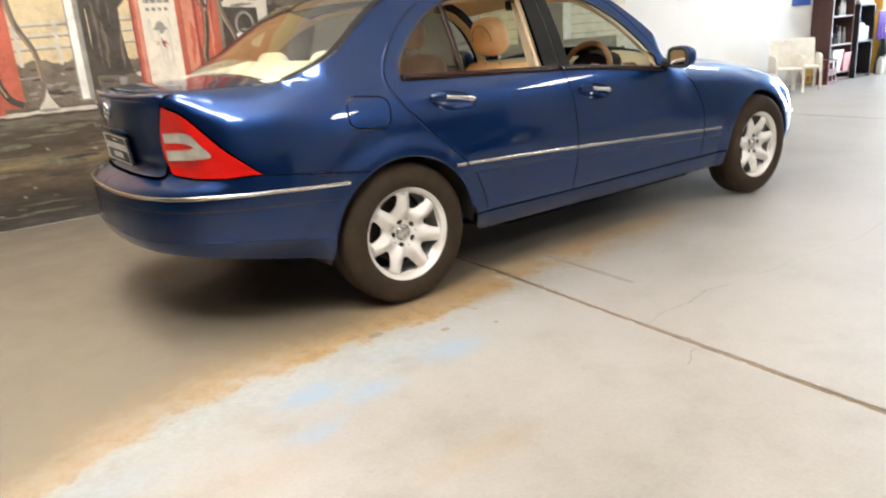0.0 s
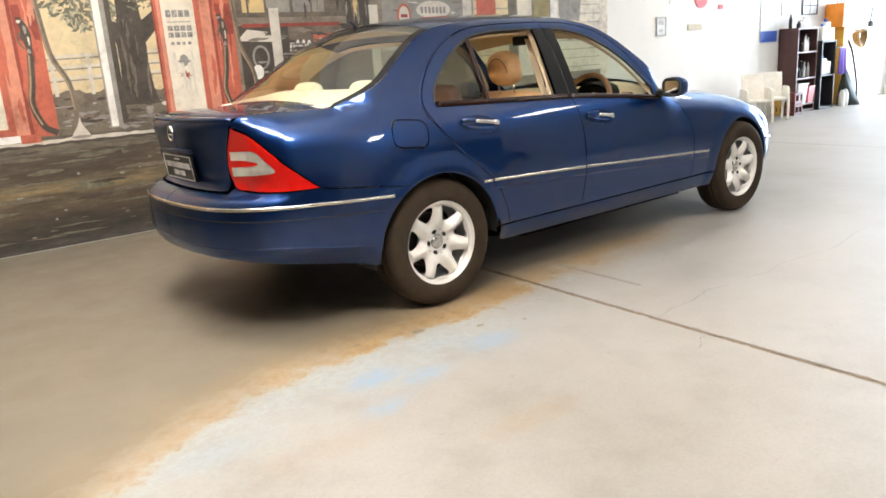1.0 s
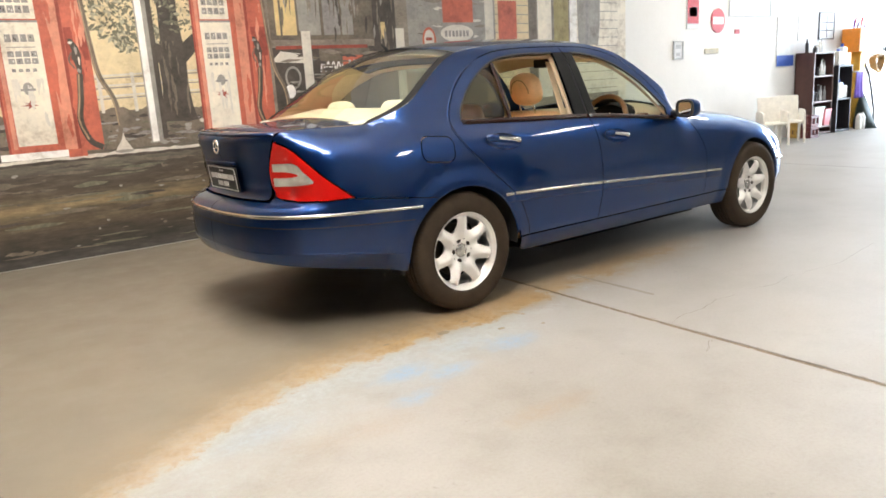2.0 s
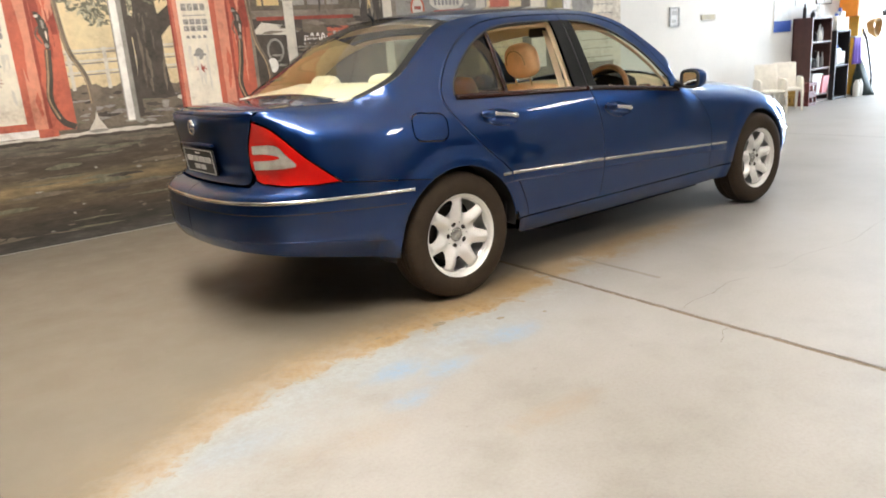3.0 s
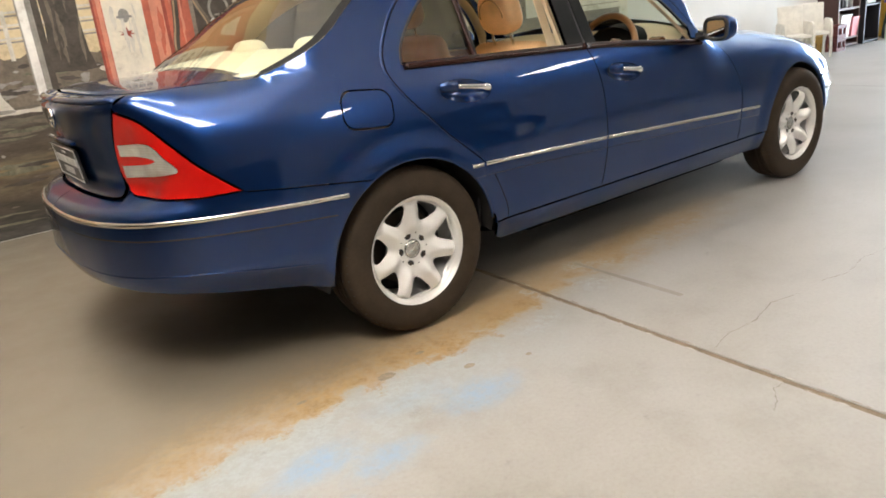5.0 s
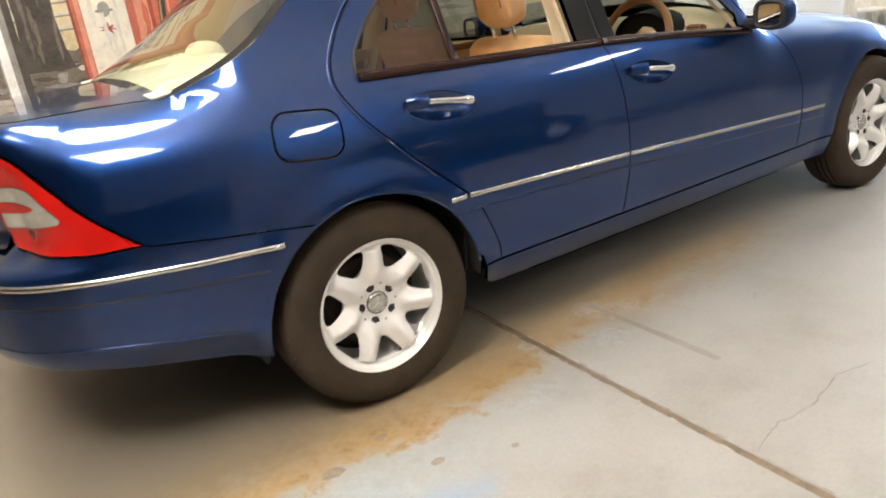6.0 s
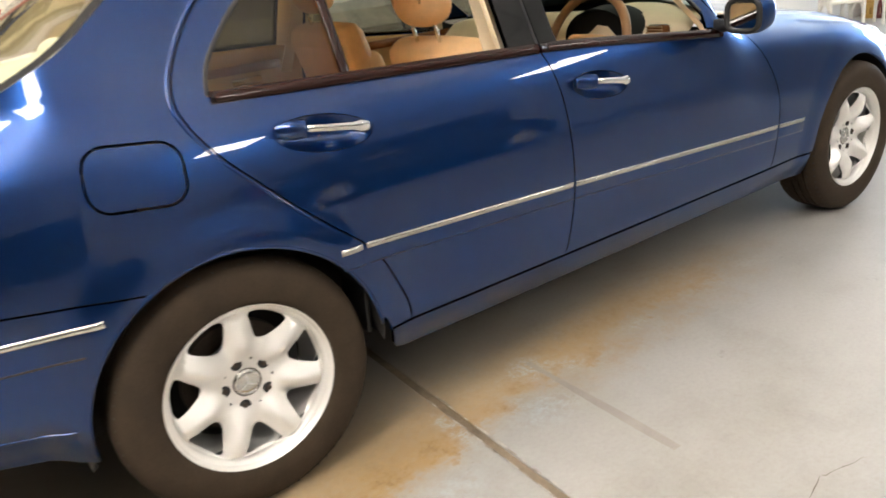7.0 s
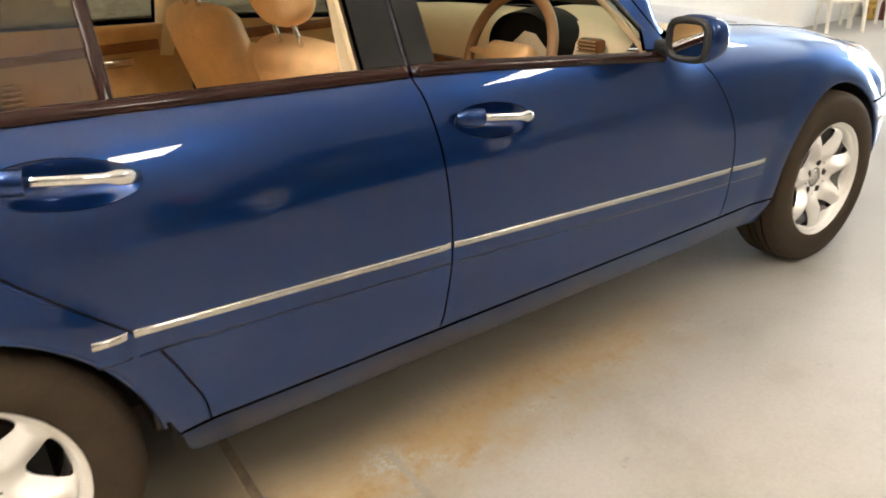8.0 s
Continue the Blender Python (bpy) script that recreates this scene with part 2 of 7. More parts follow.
M = {
    "paint": paint_material("blue_metallic_paint", (0.0034, 0.0215, 0.100), (0.0076, 0.0450, 0.182)),
    "floor": floor_material(),
    "chrome": plain("chrome", (0.78, 0.77, 0.75), 0.10, 1.0, 0.03),
    "satin": plain("satin_trim", (0.60, 0.59, 0.56), 0.20, 1.0, 0.04),
    "alloy": plain("silver_alloy", (0.82, 0.80, 0.77), 0.30, 0.28, 0.012, 3.0, coat=0.3, rvary=0.03),
    "tyre": plain("tyre_rubber", (0.046, 0.032, 0.021), 0.78, 0, 0.25, 14, 0.25, 500, spec=0.2),
    "black": plain("black_plastic", (0.012, 0.012, 0.013), 0.55, 0, 0.2),
    "gloss_black": plain("gloss_black_trim", (0.005, 0.005, 0.005), 0.05, 0, 0.1, spec=0.24),
    "seal_black": plain("matt_black_edge", (0.008, 0.008, 0.008), 0.6, 0, 0.1, spec=0.12),
    "under": plain("underbody", (0.015, 0.014, 0.013), 0.9),
    "disc": plain("brake_metal", (0.075, 0.055, 0.042), 0.6, 0.6, 0.3),
    "tan": plain("tan_leather", (0.86, 0.56, 0.29), 0.46, 0, 0.10, 16, 0.30, 420),
    "rim_brown": plain("brown_wheel_leather", (0.34, 0.185, 0.085), 0.40, 0, 0.12, 16, 0.2, 420),
    # a darker tan for the door cards, with the cabin's shade in it
    "card_shaded": plain("shaded_door_lining", (0.50, 0.295, 0.115), 0.6, 0, 0.14, 14, 0.25, 420),
    "tan_dark": plain("tan_carpet", (0.38, 0.23, 0.11), 0.9, 0, 0.18, 20, 0.3, 700),
    "cream": plain("cream_trim", (0.80, 0.67, 0.47), 0.6, 0, 0.06, 8, 0.2, 500),
    "lining": plain("tan_lining", (0.56, 0.45, 0.24), 0.8, 0, 0.08, 8, 0.2, 500),
    "shelf_cream": plain("pale_parcel_shelf", (0.78, 0.75, 0.62), 0.8, 0, 0.10, 8),
    "wood": plain("walnut_trim", (0.20, 0.075, 0.025), 0.22, 0, 0.35, 12, coat=0.6),
    "belt": plain("brown_black_rubber", (0.022, 0.007, 0.005), 0.16, 0, 0.2, spec=0.3),
    "red_lens": ribbed_lens("red_lens", (0.46, 0.006, 0.004), (0.66, 0.013, 0.008), 0.0, 0.10, 70.0),
    "clear_lens": ribbed_lens("clear_ribbed_lens", (0.32, 0.275, 0.22), (0.95, 0.90, 0.82), 0.35, 0.12, 60.0),
    "plate": plain("plate_black", (0.010, 0.010, 0.010), 0.35),
    "white_ink": plain("white_ink", (0.72, 0.72, 0.70), 0.5),
    "mirror": plain("mirror_silver", (0.85, 0.85, 0.85), 0.02, 1.0, 0.0),
    "rear_glass": thin_glass("bronze_rear_glass", (0.90, 0.92, 0.82), 0.15),
    "glass": thin_glass("clear_green_glass", (0.62, 0.68, 0.58)),
    "dark_glass": thin_glass("tinted_quarter_glass", (0.34, 0.29, 0.17), 0.045),
    "wall_white": plain("white_painted_wall", (0.86, 0.84, 0.80), 0.7, 0, 0.03, 2.0, 0.10, 90),
    "ceiling": plain("ceiling_sheet", (0.82, 0.81, 0.79), 0.8, 0, 0.12, 2.0),
    "wall_grey": plain("grey_painted_wall", (0.055, 0.052, 0.05), 0.8, 0, 0.35, 0.8),
    "wall_pale": plain("pale_painted_wall", (0.52, 0.51, 0.49), 0.8, 0, 0.25, 0.8),
    "lamp": emitter("lamp_diffuser", (1.0, 0.925, 0.84), LAMP_POWER),
}


# ---------------------------------------------------------------- building helpers
def thing(name, label, category, group="", at=(0, 0, 0)):
    ob = new(name)
    ob.empty_display_size = 0.1
    ob.location = at
    bpy.context.view_layer.update()
    return tagged(ob, label, category, group)


def mesh_part(name, verts, faces, mat, parent=None, label="", normals=None, smooth=True):
    me = bpy.data.meshes.new(name)
    me.from_pydata([tuple(map(float, v)) for v in verts], [], [tuple(map(int, f)) for f in faces])
    me.materials.append(mat)
    if smooth:
        me.shade_smooth()
    if normals is not None:
        me.normals_split_custom_set_from_vertices([tuple(map(float, n)) for n in normals])
    ob = new(name, me)
    if parent is not None:
        ob.parent = parent
        ob.matrix_parent_inverse = parent.matrix_world.inverted()
    if label:
        ob["label"] = label
    return ob


def part(name, bm, mat, parent=None, label="", smooth=False, sharp=None):
    if sharp is not None:
        smooth = True
        for e in bm.edges:
            e.smooth = len(e.link_faces) == 2 and e.calc_face_angle(0) < radians(sharp)
    for f in bm.faces:
        f.smooth = smooth
    me = bpy.data.meshes.new(name)
    bm.to_mesh(me)
    bm.free()
    me.materials.append(mat)
    ob = new(name, me)
    if parent is not None:
        ob.parent = parent
        ob.matrix_parent_inverse = parent.matrix_world.inverted()
    if label:
        ob["label"] = label
    return ob


def box_bm(x0, x1, y0, y1, z0, z1, r=0.0, seg=3, bm=None):
    bm2 = bmesh.new()
    bmesh.ops.create_cube(bm2, size=1.0)
    for v in bm2.verts:
        v.co = Vector(((x0 + x1) / 2 + v.co.x * (x1 - x0), (y0 + y1) / 2 + v.co.y * (y1 - y0), (z0 + z1) / 2 + v.co.z * (z1 - z0)))
    if r > 0:
        bmesh.ops.bevel(bm2, geom=list(bm2.edges), offset=r, segments=seg, profile=0.5, affect="EDGES")
    if bm is None:
        return bm2
    me = bpy.data.meshes.new("tmp")
    bm2.to_mesh(me)
    bm2.free()
    bm.from_mesh(me)
    bpy.data.meshes.remove(me)
    return bm


def turn_bm(bm, m):
    bmesh.ops.transform(bm, matrix=m, verts=list(bm.verts))
    return bm


def tube_bm(points, radius, sides=10, flat=1.0, bm=None, closed=False):
    """A tube along points; flat squeezes it across its second axis."""
    bm = bm or bmesh.new()
    P = [Vector(p) for p in points]
    rings = []
    n = len(P)
    up0 = None
    for i, p in enumerate(P):
        if closed:
            t = (P[(i + 1) % n] - P[i - 1]).normalized()
        else:
            t = (P[min(i + 1, n - 1)] - P[max(i - 1, 0)]).normalized()
        ref = Vector((0, 0, 1)) if abs(t.z) < 0.9 else Vector((1, 0, 0))
        if up0 is not None:
            ref = up0
        a = t.cross(ref).normalized()
        b = a.cross(t).normalized()
        up0 = b
        rad = radius[i] if isinstance(radius, (list, tuple)) else radius
        rings.append([bm.verts.new(p + a * rad * math.cos(k * math.tau / sides) + b * rad * flat * math.sin(k * math.tau / sides)) for k in range(sides)])
    for i in range(n if closed else n - 1):
        r0, r1 = rings[i], rings[(i + 1) % n]
        for k in range(sides):
            bm.faces.new((r0[k], r0[(k + 1) % sides], r1[(k + 1) % sides], r1[k]))
    if not closed:
        bm.faces.new(rings[0][::-1])
        bm.faces.new(rings[-1])
    bmesh.ops.recalc_face_normals(bm, faces=list(bm.faces))
    return bm


def lathe_bm(profile, axis_point, seg=64, close=False):
    """Profile of (radius, y) turned round the y axis through axis_point."""
    bm = bmesh.new()
    ax = Vector(axis_point)
    rings = []
    for r, y in profile:
        rings.append([bm.verts.new(ax + Vector((r * math.cos(k * math.tau / seg), y, r * math.sin(k * math.tau / seg)))) for k in range(seg)])
    for a, b in zip(rings, rings[1:]):
        for k in range(seg):
            bm.faces.new((a[k], a[(k + 1) % seg], b[(k + 1) % seg], b[k]))
    if close:
        bm.faces.new(rings[0])
        bm.faces.new(rings[-1])
    bmesh.ops.recalc_face_normals(bm, faces=list(bm.faces))
    return bm

# ---------------------------------------------------------------- the car: surfaces
from mathutils.geometry import delaunay_2d_cdt


class Curve1:
    """A smooth cubic through (x, value) pairs."""

    def __init__(self, pairs):
        self.x, self.v = (np.array(c, float) for c in zip(*pairs))
        d = np.diff(self.v) / np.diff(self.x)
        m = np.empty(len(self.x))
        m[0], m[-1] = d[0], d[-1]
        h = np.diff(self.x)
        m[1:-1] = (d[:-1] * h[1:] + d[1:] * h[:-1]) / (h[1:] + h[:-1])
        self.m = m

    def __call__(self, q):
        q = np.clip(np.asarray(q, float), self.x[0], self.x[-1])
        i = np.clip(np.searchsorted(self.x, q) - 1, 0, len(self.x) - 2)
        h = self.x[i + 1] - self.x[i]
        t = (q - self.x[i]) / h
        return ((2 * t**3 - 3 * t**2 + 1) * self.v[i] + (t**3 - 2 * t**2 + t) * h * self.m[i]
                + (-2 * t**3 + 3 * t**2) * self.v[i + 1] + (t**3 - t**2) * h * self.m[i + 1])


def smooth(a, b, q):
    t = np.clip((np.asarray(q, float) - a) / (b - a), 0, 1)
    return t * t * (3 - 2 * t)


# half of the plan outline at the widest height, from the tail's middle round the corner to the nose's middle
OUT = [(-1.030, 0.0), (-1.018, -0.25), (-0.975, -0.45), (-0.890, -0.60), (-0.760, -0.702), (-0.600, -0.768), (-0.500, -0.798), (-0.400, -0.818),
       (-0.200, -0.840), (0.0, -0.851), (0.30, -0.860), (1.0, -0.864), (1.7, -0.862), (2.2, -0.857), (2.7, -0.849), (3.0, -0.833),
       (3.2, -0.795), (3.345, -0.705), (3.435, -0.535), (3.475, -0.28), (3.485, 0.0)]
full = [(x, -y) for x, y in OUT[3:0:-1]] + OUT + [(x, -y) for x, y in OUT[-2:-5:-1]]
arc = np.r_[0, np.cumsum(np.hypot(*np.diff(np.array(full), axis=0).T))]
arc -= arc[3]
CX, CY = Curve1(list(zip(arc, [p[0] for p in full]))), Curve1(list(zip(arc, [p[1] for p in full])))
U_END = arc[len(OUT) + 2]
tab_u = np.linspace(0, U_END, 1500)
tab_x, tab_y = CX(tab_u), CY(tab_u)
rear_half = tab_x < -0.3


def U(x):
    """Outline parameter of a place on the car's side."""
    return float(np.interp(x, tab_x, tab_u))


def UR(y):
    """Outline parameter on the tail, from the distance to the middle."""
    return float(np.interp(abs(y), -tab_y[rear_half], tab_u[rear_half]))


TUCK = Curve1([(0.12, 0.15), (0.18, 0.105), (0.25, 0.060), (0.33, 0.022), (0.45, 0.006), (0.55, 0.0), (0.7, 0.0), (1.6, 0.0)])
ROLL = Curve1([(-0.4, 0.30), (-0.02, 0.29), (0.0, 0.262), (0.008, 0.224), (0.018, 0.189), (0.03, 0.157), (0.05, 0.117), (0.08, 0.079), (0.12, 0.051),
               (0.18, 0.031), (0.26, 0.014), (0.36, 0.004), (0.46, 0.0), (2.0, 0.0)])
GREEN = Curve1([(0.0, 0.0), (0.54, 0.0), (0.65, 0.003), (0.75, 0.012), (0.83, 0.025), (0.89, 0.043), (0.93, 0.062), (0.97, 0.085), (1.05, 0.123),
                (1.15, 0.172), (1.25, 0.226), (1.31, 0.265), (1.345, 0.300), (1.37, 0.34), (1.39, 0.40), (1.6, 0.6)])
TAIL = Curve1([(0.0, 0.0), (0.57, 0.0), (0.605, 0.004), (0.630, 0.018), (0.648, 0.045), (0.662, 0.085), (0.69, 0.108), (0.76, 0.106), (0.86, 0.094),
               (0.93, 0.080), (0.965, 0.076), (0.983, 0.084), (0.995, 0.110), (1.003, 0.16), (1.02, 0.2), (1.6, 0.2)])
NOSE = Curve1([(0.0, 0.0), (0.50, 0.0), (0.56, 0.02), (0.64, 0.06), (0.70, 0.11), (0.74, 0.2), (1.6, 0.3)])
SHOULDER = Curve1([(-1.1, 1.003), (-0.3, 1.003), (0.5, 1.0), (1.5, 0.97), (1.85, 0.935), (2.0, 0.918), (2.3, 0.885), (2.7, 0.838), (3.0, 0.785), (3.2, 0.740), (3.5, 0.690)])


def surf(u, z):
    """The near side's skin: outline parameter and height to a place."""
    u, z = np.asarray(u, float), np.asarray(z, float)
    cx, cy = CX(u), CY(u)
    e = 1e-3
    tx, ty = CX(u + e) - CX(u - e), CY(u + e) - CY(u - e)
    ln = np.hypot(tx, ty)
    nx, ny = ty / ln, -tx / ln
    wg = smooth(-0.62, -0.22, cx) * (1 - smooth(1.76, 2.04, cx))
    s = ROLL(SHOULDER(cx) - z) * (1 - wg) + GREEN(z) * wg
    wr = smooth(0.30, 0.85, -nx)
    s = s * (1 - wr) + TAIL(z) * wr
    wf = smooth(0.45, 0.92, nx)
    s = s * (1 - wf) + NOSE(z) * wf
    s = s + TUCK(z) + 0.045 * smooth(0.435, 0.30, z) * smooth(-0.34, -0.46, cx)
    # flared lips round the wheel arches
    for xc in (0.0, 2.715):
        s = s - 0.011 * smooth(0.455, 0.365, np.hypot(cx - xc, z - 0.312))
    return np.stack([cx - nx * s, cy - ny * s, z], -1)


def surf_n(u, z):
    e = 2e-3
    a = surf(np.asarray(u) + e, z) - surf(np.asarray(u) - e, z)
    b = surf(u, np.asarray(z) + e) - surf(u, np.asarray(z) - e)
    n = np.cross(a, b)
    n /= np.linalg.norm(n, axis=-1, keepdims=True) + 1e-12
    return n


n_test = surf_n(np.array([U(1.0)]), np.array([0.6]))[0]
N_SIGN = 1.0 if n_test[1] < 0 else -1.0


def normal_out(u, z):
    return N_SIGN * surf_n(u, z)


def curve2(points, step=0.02, closed=False):
    """Points on a smooth line through the given ones, about step apart."""
    P = np.array(points, float)
    n = len(P)
    out = []
    for i in range(n if closed else n - 1):
        p0 = P[i - 1] if (i > 0 or closed) else 2 * P[0] - P[1]
        p1, p2 = P[i], P[(i + 1) % n]
        p3 = P[(i + 2) % n] if (i + 2 < n or closed) else 2 * P[-1] - P[-2]
        k = max(1, int(math.ceil(np.linalg.norm(p2 - p1) / step)))
        for t in np.arange(k) / k:
            out.append(0.5 * (2 * p1 + (p2 - p0) * t + (2 * p0 - 5 * p1 + 4 * p2 - p3) * t**2 + (3 * p1 - p0 - 3 * p2 + p3) * t**3))
    if not closed:
        out.append(P[-1])
    return [tuple(p) for p in out]


def line2(a, b, step=0.02):
    k = max(1, int(math.ceil(math.dist(a, b) / step)))
    return [(a[0] + (b[0] - a[0]) * i / k, a[1] + (b[1] - a[1]) * i / k) for i in range(k + 1)]


def loop2(*runs):
    """Joins runs of points to one closed outline without doubled points."""
    out = []
    for r in runs:
        for p in r:
            if not out or math.dist(p, out[-1]) > 2e-3:
                out.append((float(p[0]), float(p[1])))
    if math.dist(out[0], out[-1]) < 2e-3:
        out.pop()
    return out


def inside(poly, q):
    q = np.asarray(q, float)
    P = np.array(poly)
    R = np.roll(P, -1, axis=0)
    c = np.zeros(len(q), bool)
    for (x0, y0), (x1, y1) in zip(P, R):
        if y0 == y1:
            continue
        hit = ((y0 > q[:, 1]) != (y1 > q[:, 1])) & (q[:, 0] < (x1 - x0) * (q[:, 1] - y0) / (y1 - y0) + x0)
        c ^= hit
    return c


def shrink(poly, gap):
    """The outline moved inwards by gap."""
    P = np.array(poly)
    area2 = np.sum(P[:, 0] * np.roll(P[:, 1], -1) - np.roll(P[:, 0], -1) * P[:, 1])
    t = np.roll(P, -1, axis=0) - np.roll(P, 1, axis=0)
    n = np.stack([-t[:, 1], t[:, 0]], -1) * (1 if area2 > 0 else -1)
    n /= np.linalg.norm(n, axis=1, keepdims=True) + 1e-9
    return [tuple(p) for p in P + gap * n]


def trimmed(poly, holes, h, f=surf, fn=normal_out, lift=0.0, flange=0.014):
    """A skin cut to an outline with holes, with edges folded inwards. Returns places, faces, normals."""
    pts = [tuple(p) for p in poly]
    loops = [list(range(len(poly)))]
    for ho in holes:
        loops.append(list(range(len(pts), len(pts) + len(ho))))
        pts += [tuple(p) for p in ho]
    edges = [(l[i], l[(i + 1) % len(l)]) for l in loops for i in range(len(l))]
    P = np.array(pts)
    lo, hi = P.min(0), P.max(0)
    gx, gy = np.meshgrid(np.arange(lo[0] + h / 2, hi[0], h), np.arange(lo[1] + h / 2, hi[1], h))
    g = np.stack([gx.ravel(), gy.ravel()], -1)
    ok = inside(poly, g)
    for ho in holes:
        ok &= ~inside(ho, g)
    g = g[ok]
    near = np.array([np.min(np.hypot(*(P - q).T)) for q in g]) if len(g) else np.zeros(0)
    g = g[near > 0.45 * h] if len(g) else g
    allp = pts + [tuple(q) for q in g]
    v, _, tri, *_ = delaunay_2d_cdt([Vector(p) for p in allp], edges, [], 0, 1e-6)
    V = np.array([tuple(p) for p in v])
    T = np.array([t for t in tri if len(t) == 3])
    c = V[T].mean(1)
    keep = inside(poly, c)
    for ho in holes:
        keep &= ~inside(ho, c)
    T = T[keep]
    a2 = np.cross(V[T[:, 1]] - V[T[:, 0]], V[T[:, 2]] - V[T[:, 0]])
    T = T[np.abs(a2) > 1e-9]
    Q, N = f(V[:, 0], V[:, 1]), fn(V[:, 0], V[:, 1])
    Q = Q + lift * N
    fx = np.cross(Q[T[:, 1]] - Q[T[:, 0]], Q[T[:, 2]] - Q[T[:, 0]])
    flip = (fx * N[T].mean(1)).sum(-1) < 0
    T[flip] = T[flip][:, ::-1]
    verts, norms, faces = list(Q), list(N), [tuple(t) for t in T]
    if flange:
        for l in loops:
            q = np.array([pts[i] for i in l])
            s, n = f(q[:, 0], q[:, 1]), fn(q[:, 0], q[:, 1])
            s = s + lift * n
            tang = np.roll(s, -1, 0) - np.roll(s, 1, 0)
            side = np.cross(tang, n)
            side /= np.linalg.norm(side, axis=1, keepdims=True) + 1e-9
            b0 = len(verts)
            k = len(l)
            verts += list(s) + list(s - flange * n)
            norms += list(side) * 2
            for i in range(k):
                j = (i + 1) % k
                faces.append((b0 + i, b0 + j, b0 + k + j, b0 + k + i))
    return np.array(verts), faces, np.array(norms)


def flipped(v, f, n):
    s = np.array([1, -1, 1.0])
    return v * s, [tuple(reversed(q)) for q in f], n * s


def skin(name, poly, holes, mat, parent, label="", h=0.03, gap=0.0022, lift=0.0, flange=0.014, sides=(1, -1), joined=False):
    """A body panel on the near side, its twin on the far side, or both halves as one part across the middle."""
    geo = trimmed(shrink(poly, gap), [shrink(q, -gap) for q in holes], h, lift=lift, flange=flange)
    made = []
    if joined:
        v, f, n = geo
        v2, f2, n2 = flipped(v, f, n)
        made.append(mesh_part(name, np.r_[v, v2], f + [tuple(i + len(v) for i in q) for q in f2], mat, parent, label, np.r_[n, n2]))
        return made
    for s in sides:
        made.append(mesh_part(name, *(geo if s > 0 else flipped(*geo))[:2], mat, parent, label, (geo if s > 0 else flipped(*geo))[2]))
    return made


def strip(name, points, half, proud, mat, parent, label="", sides=(1, -1), joined=False, taper=True):
    """A raised moulding along (u, z) points."""
    P = np.array(curve2(points, 0.03))
    t = np.gradient(P, axis=0)
    t /= np.linalg.norm(t, axis=1, keepdims=True)
    nrm = np.stack([-t[:, 1], t[:, 0]], -1)
    prof = [(-1.0, -0.004), (-1.0, 0.45), (-0.75, 0.85), (0.0, 1.0), (0.75, 0.85), (1.0, 0.45), (1.0, -0.004)]
    rows = []
    ends = np.ones((len(P), 1))
    if taper and len(P) > 3:
        ends[0] = ends[-1] = 0.02
    for w, hgt in prof:
        q = P + nrm * w * half
        n = normal_out(q[:, 0], q[:, 1])
        rows.append(surf(q[:, 0], q[:, 1]) + n * (hgt * proud * ends if hgt > 0 else -0.004))
    V = np.concatenate(rows)
    k = len(P)
    F = [(a * k + i, a * k + i + 1, (a + 1) * k + i + 1, (a + 1) * k + i) for a in range(len(prof) - 1) for i in range(k - 1)]
    for e in () if taper else (0, k - 1):
        F.append(tuple(a * k + e for a in (range(len(prof)) if e else reversed(range(len(prof))))))
    made = []
    s = np.array([1, -1, 1.0])
    if joined:
        return [mesh_part(name, np.r_[V, V * s], F + [tuple(i + len(V) for i in reversed(f)) for f in F], mat, parent, label)]
    for sd in sides:
        made.append(mesh_part(name, V if sd > 0 else V * s, F if sd > 0 else [tuple(reversed(f)) for f in F], mat, parent, label))
    return made


def across(name, edge, bow, crown, mat, parent, label="", cols=24, lift=0.0, power=2.0, shade=True, thick=0.0):
    """A sheet from the near edge's points to their twins on the far side; bow moves its middle along x, crown along z."""
    V, F = [], []
    rows = len(edge)
    for i, (x, y, z) in enumerate(edge):
        b = bow[i] if hasattr(bow, "__len__") else bow
        c = crown[i] if hasattr(crown, "__len__") else crown
        for j in range(cols + 1):
            s = -1 + 2 * j / cols
            k = 1 - abs(s) ** power
            V.append((x + b * k, y * -s if y < 0 else y * s, z + c * k + lift))
    V = [(x, -abs(e[1]) * (1 - 2 * j / cols), z) for (x, y, z), (e, j) in zip(V, [(edge[i], j) for i in range(rows) for j in range(cols + 1)])]
    for i in range(rows - 1):
        for j in range(cols):
            a = i * (cols + 1) + j
            F.append((a, a + 1, a + cols + 2, a + cols + 1))
    mid = F[len(F) // 2]
    a, b, c = (Vector(V[i]) for i in mid[:3])
    if (b - a).cross(c - a).z < 0:
        F = [tuple(reversed(f)) for f in F]
    ob = mesh_part(name, V, F, mat, parent, label)
    if thick:
        md = ob.modifiers.new("thickness", "SOLIDIFY")
        md.thickness, md.offset = thick, 0
    return ob


# ---------------------------------------------------------------- the car: outlines in (outline parameter, height)
def X2(points):
    return [(U(x), z) for x, z in points]


ARCH_R, ARCH_Z, AXLE_F = 0.354, 0.312, 2.715
BELT = Curve1([(-0.1, 0.99), (0.05, 0.983), (0.40, 0.970), (0.90, 0.951), (1.05, 0.944), (1.40, 0.915), (1.78, 0.878)])


def arch(xc, a0, a1, r=ARCH_R, n=40):
    """Points on a wheel arch from angle a0 to a1 (degrees, 0 to the front, 90 up)."""
    return X2([(xc + r * math.cos(radians(a0 + (a1 - a0) * i / n)), ARCH_Z + r * math.sin(radians(a0 + (a1 - a0) * i / n))) for i in range(n + 1)])


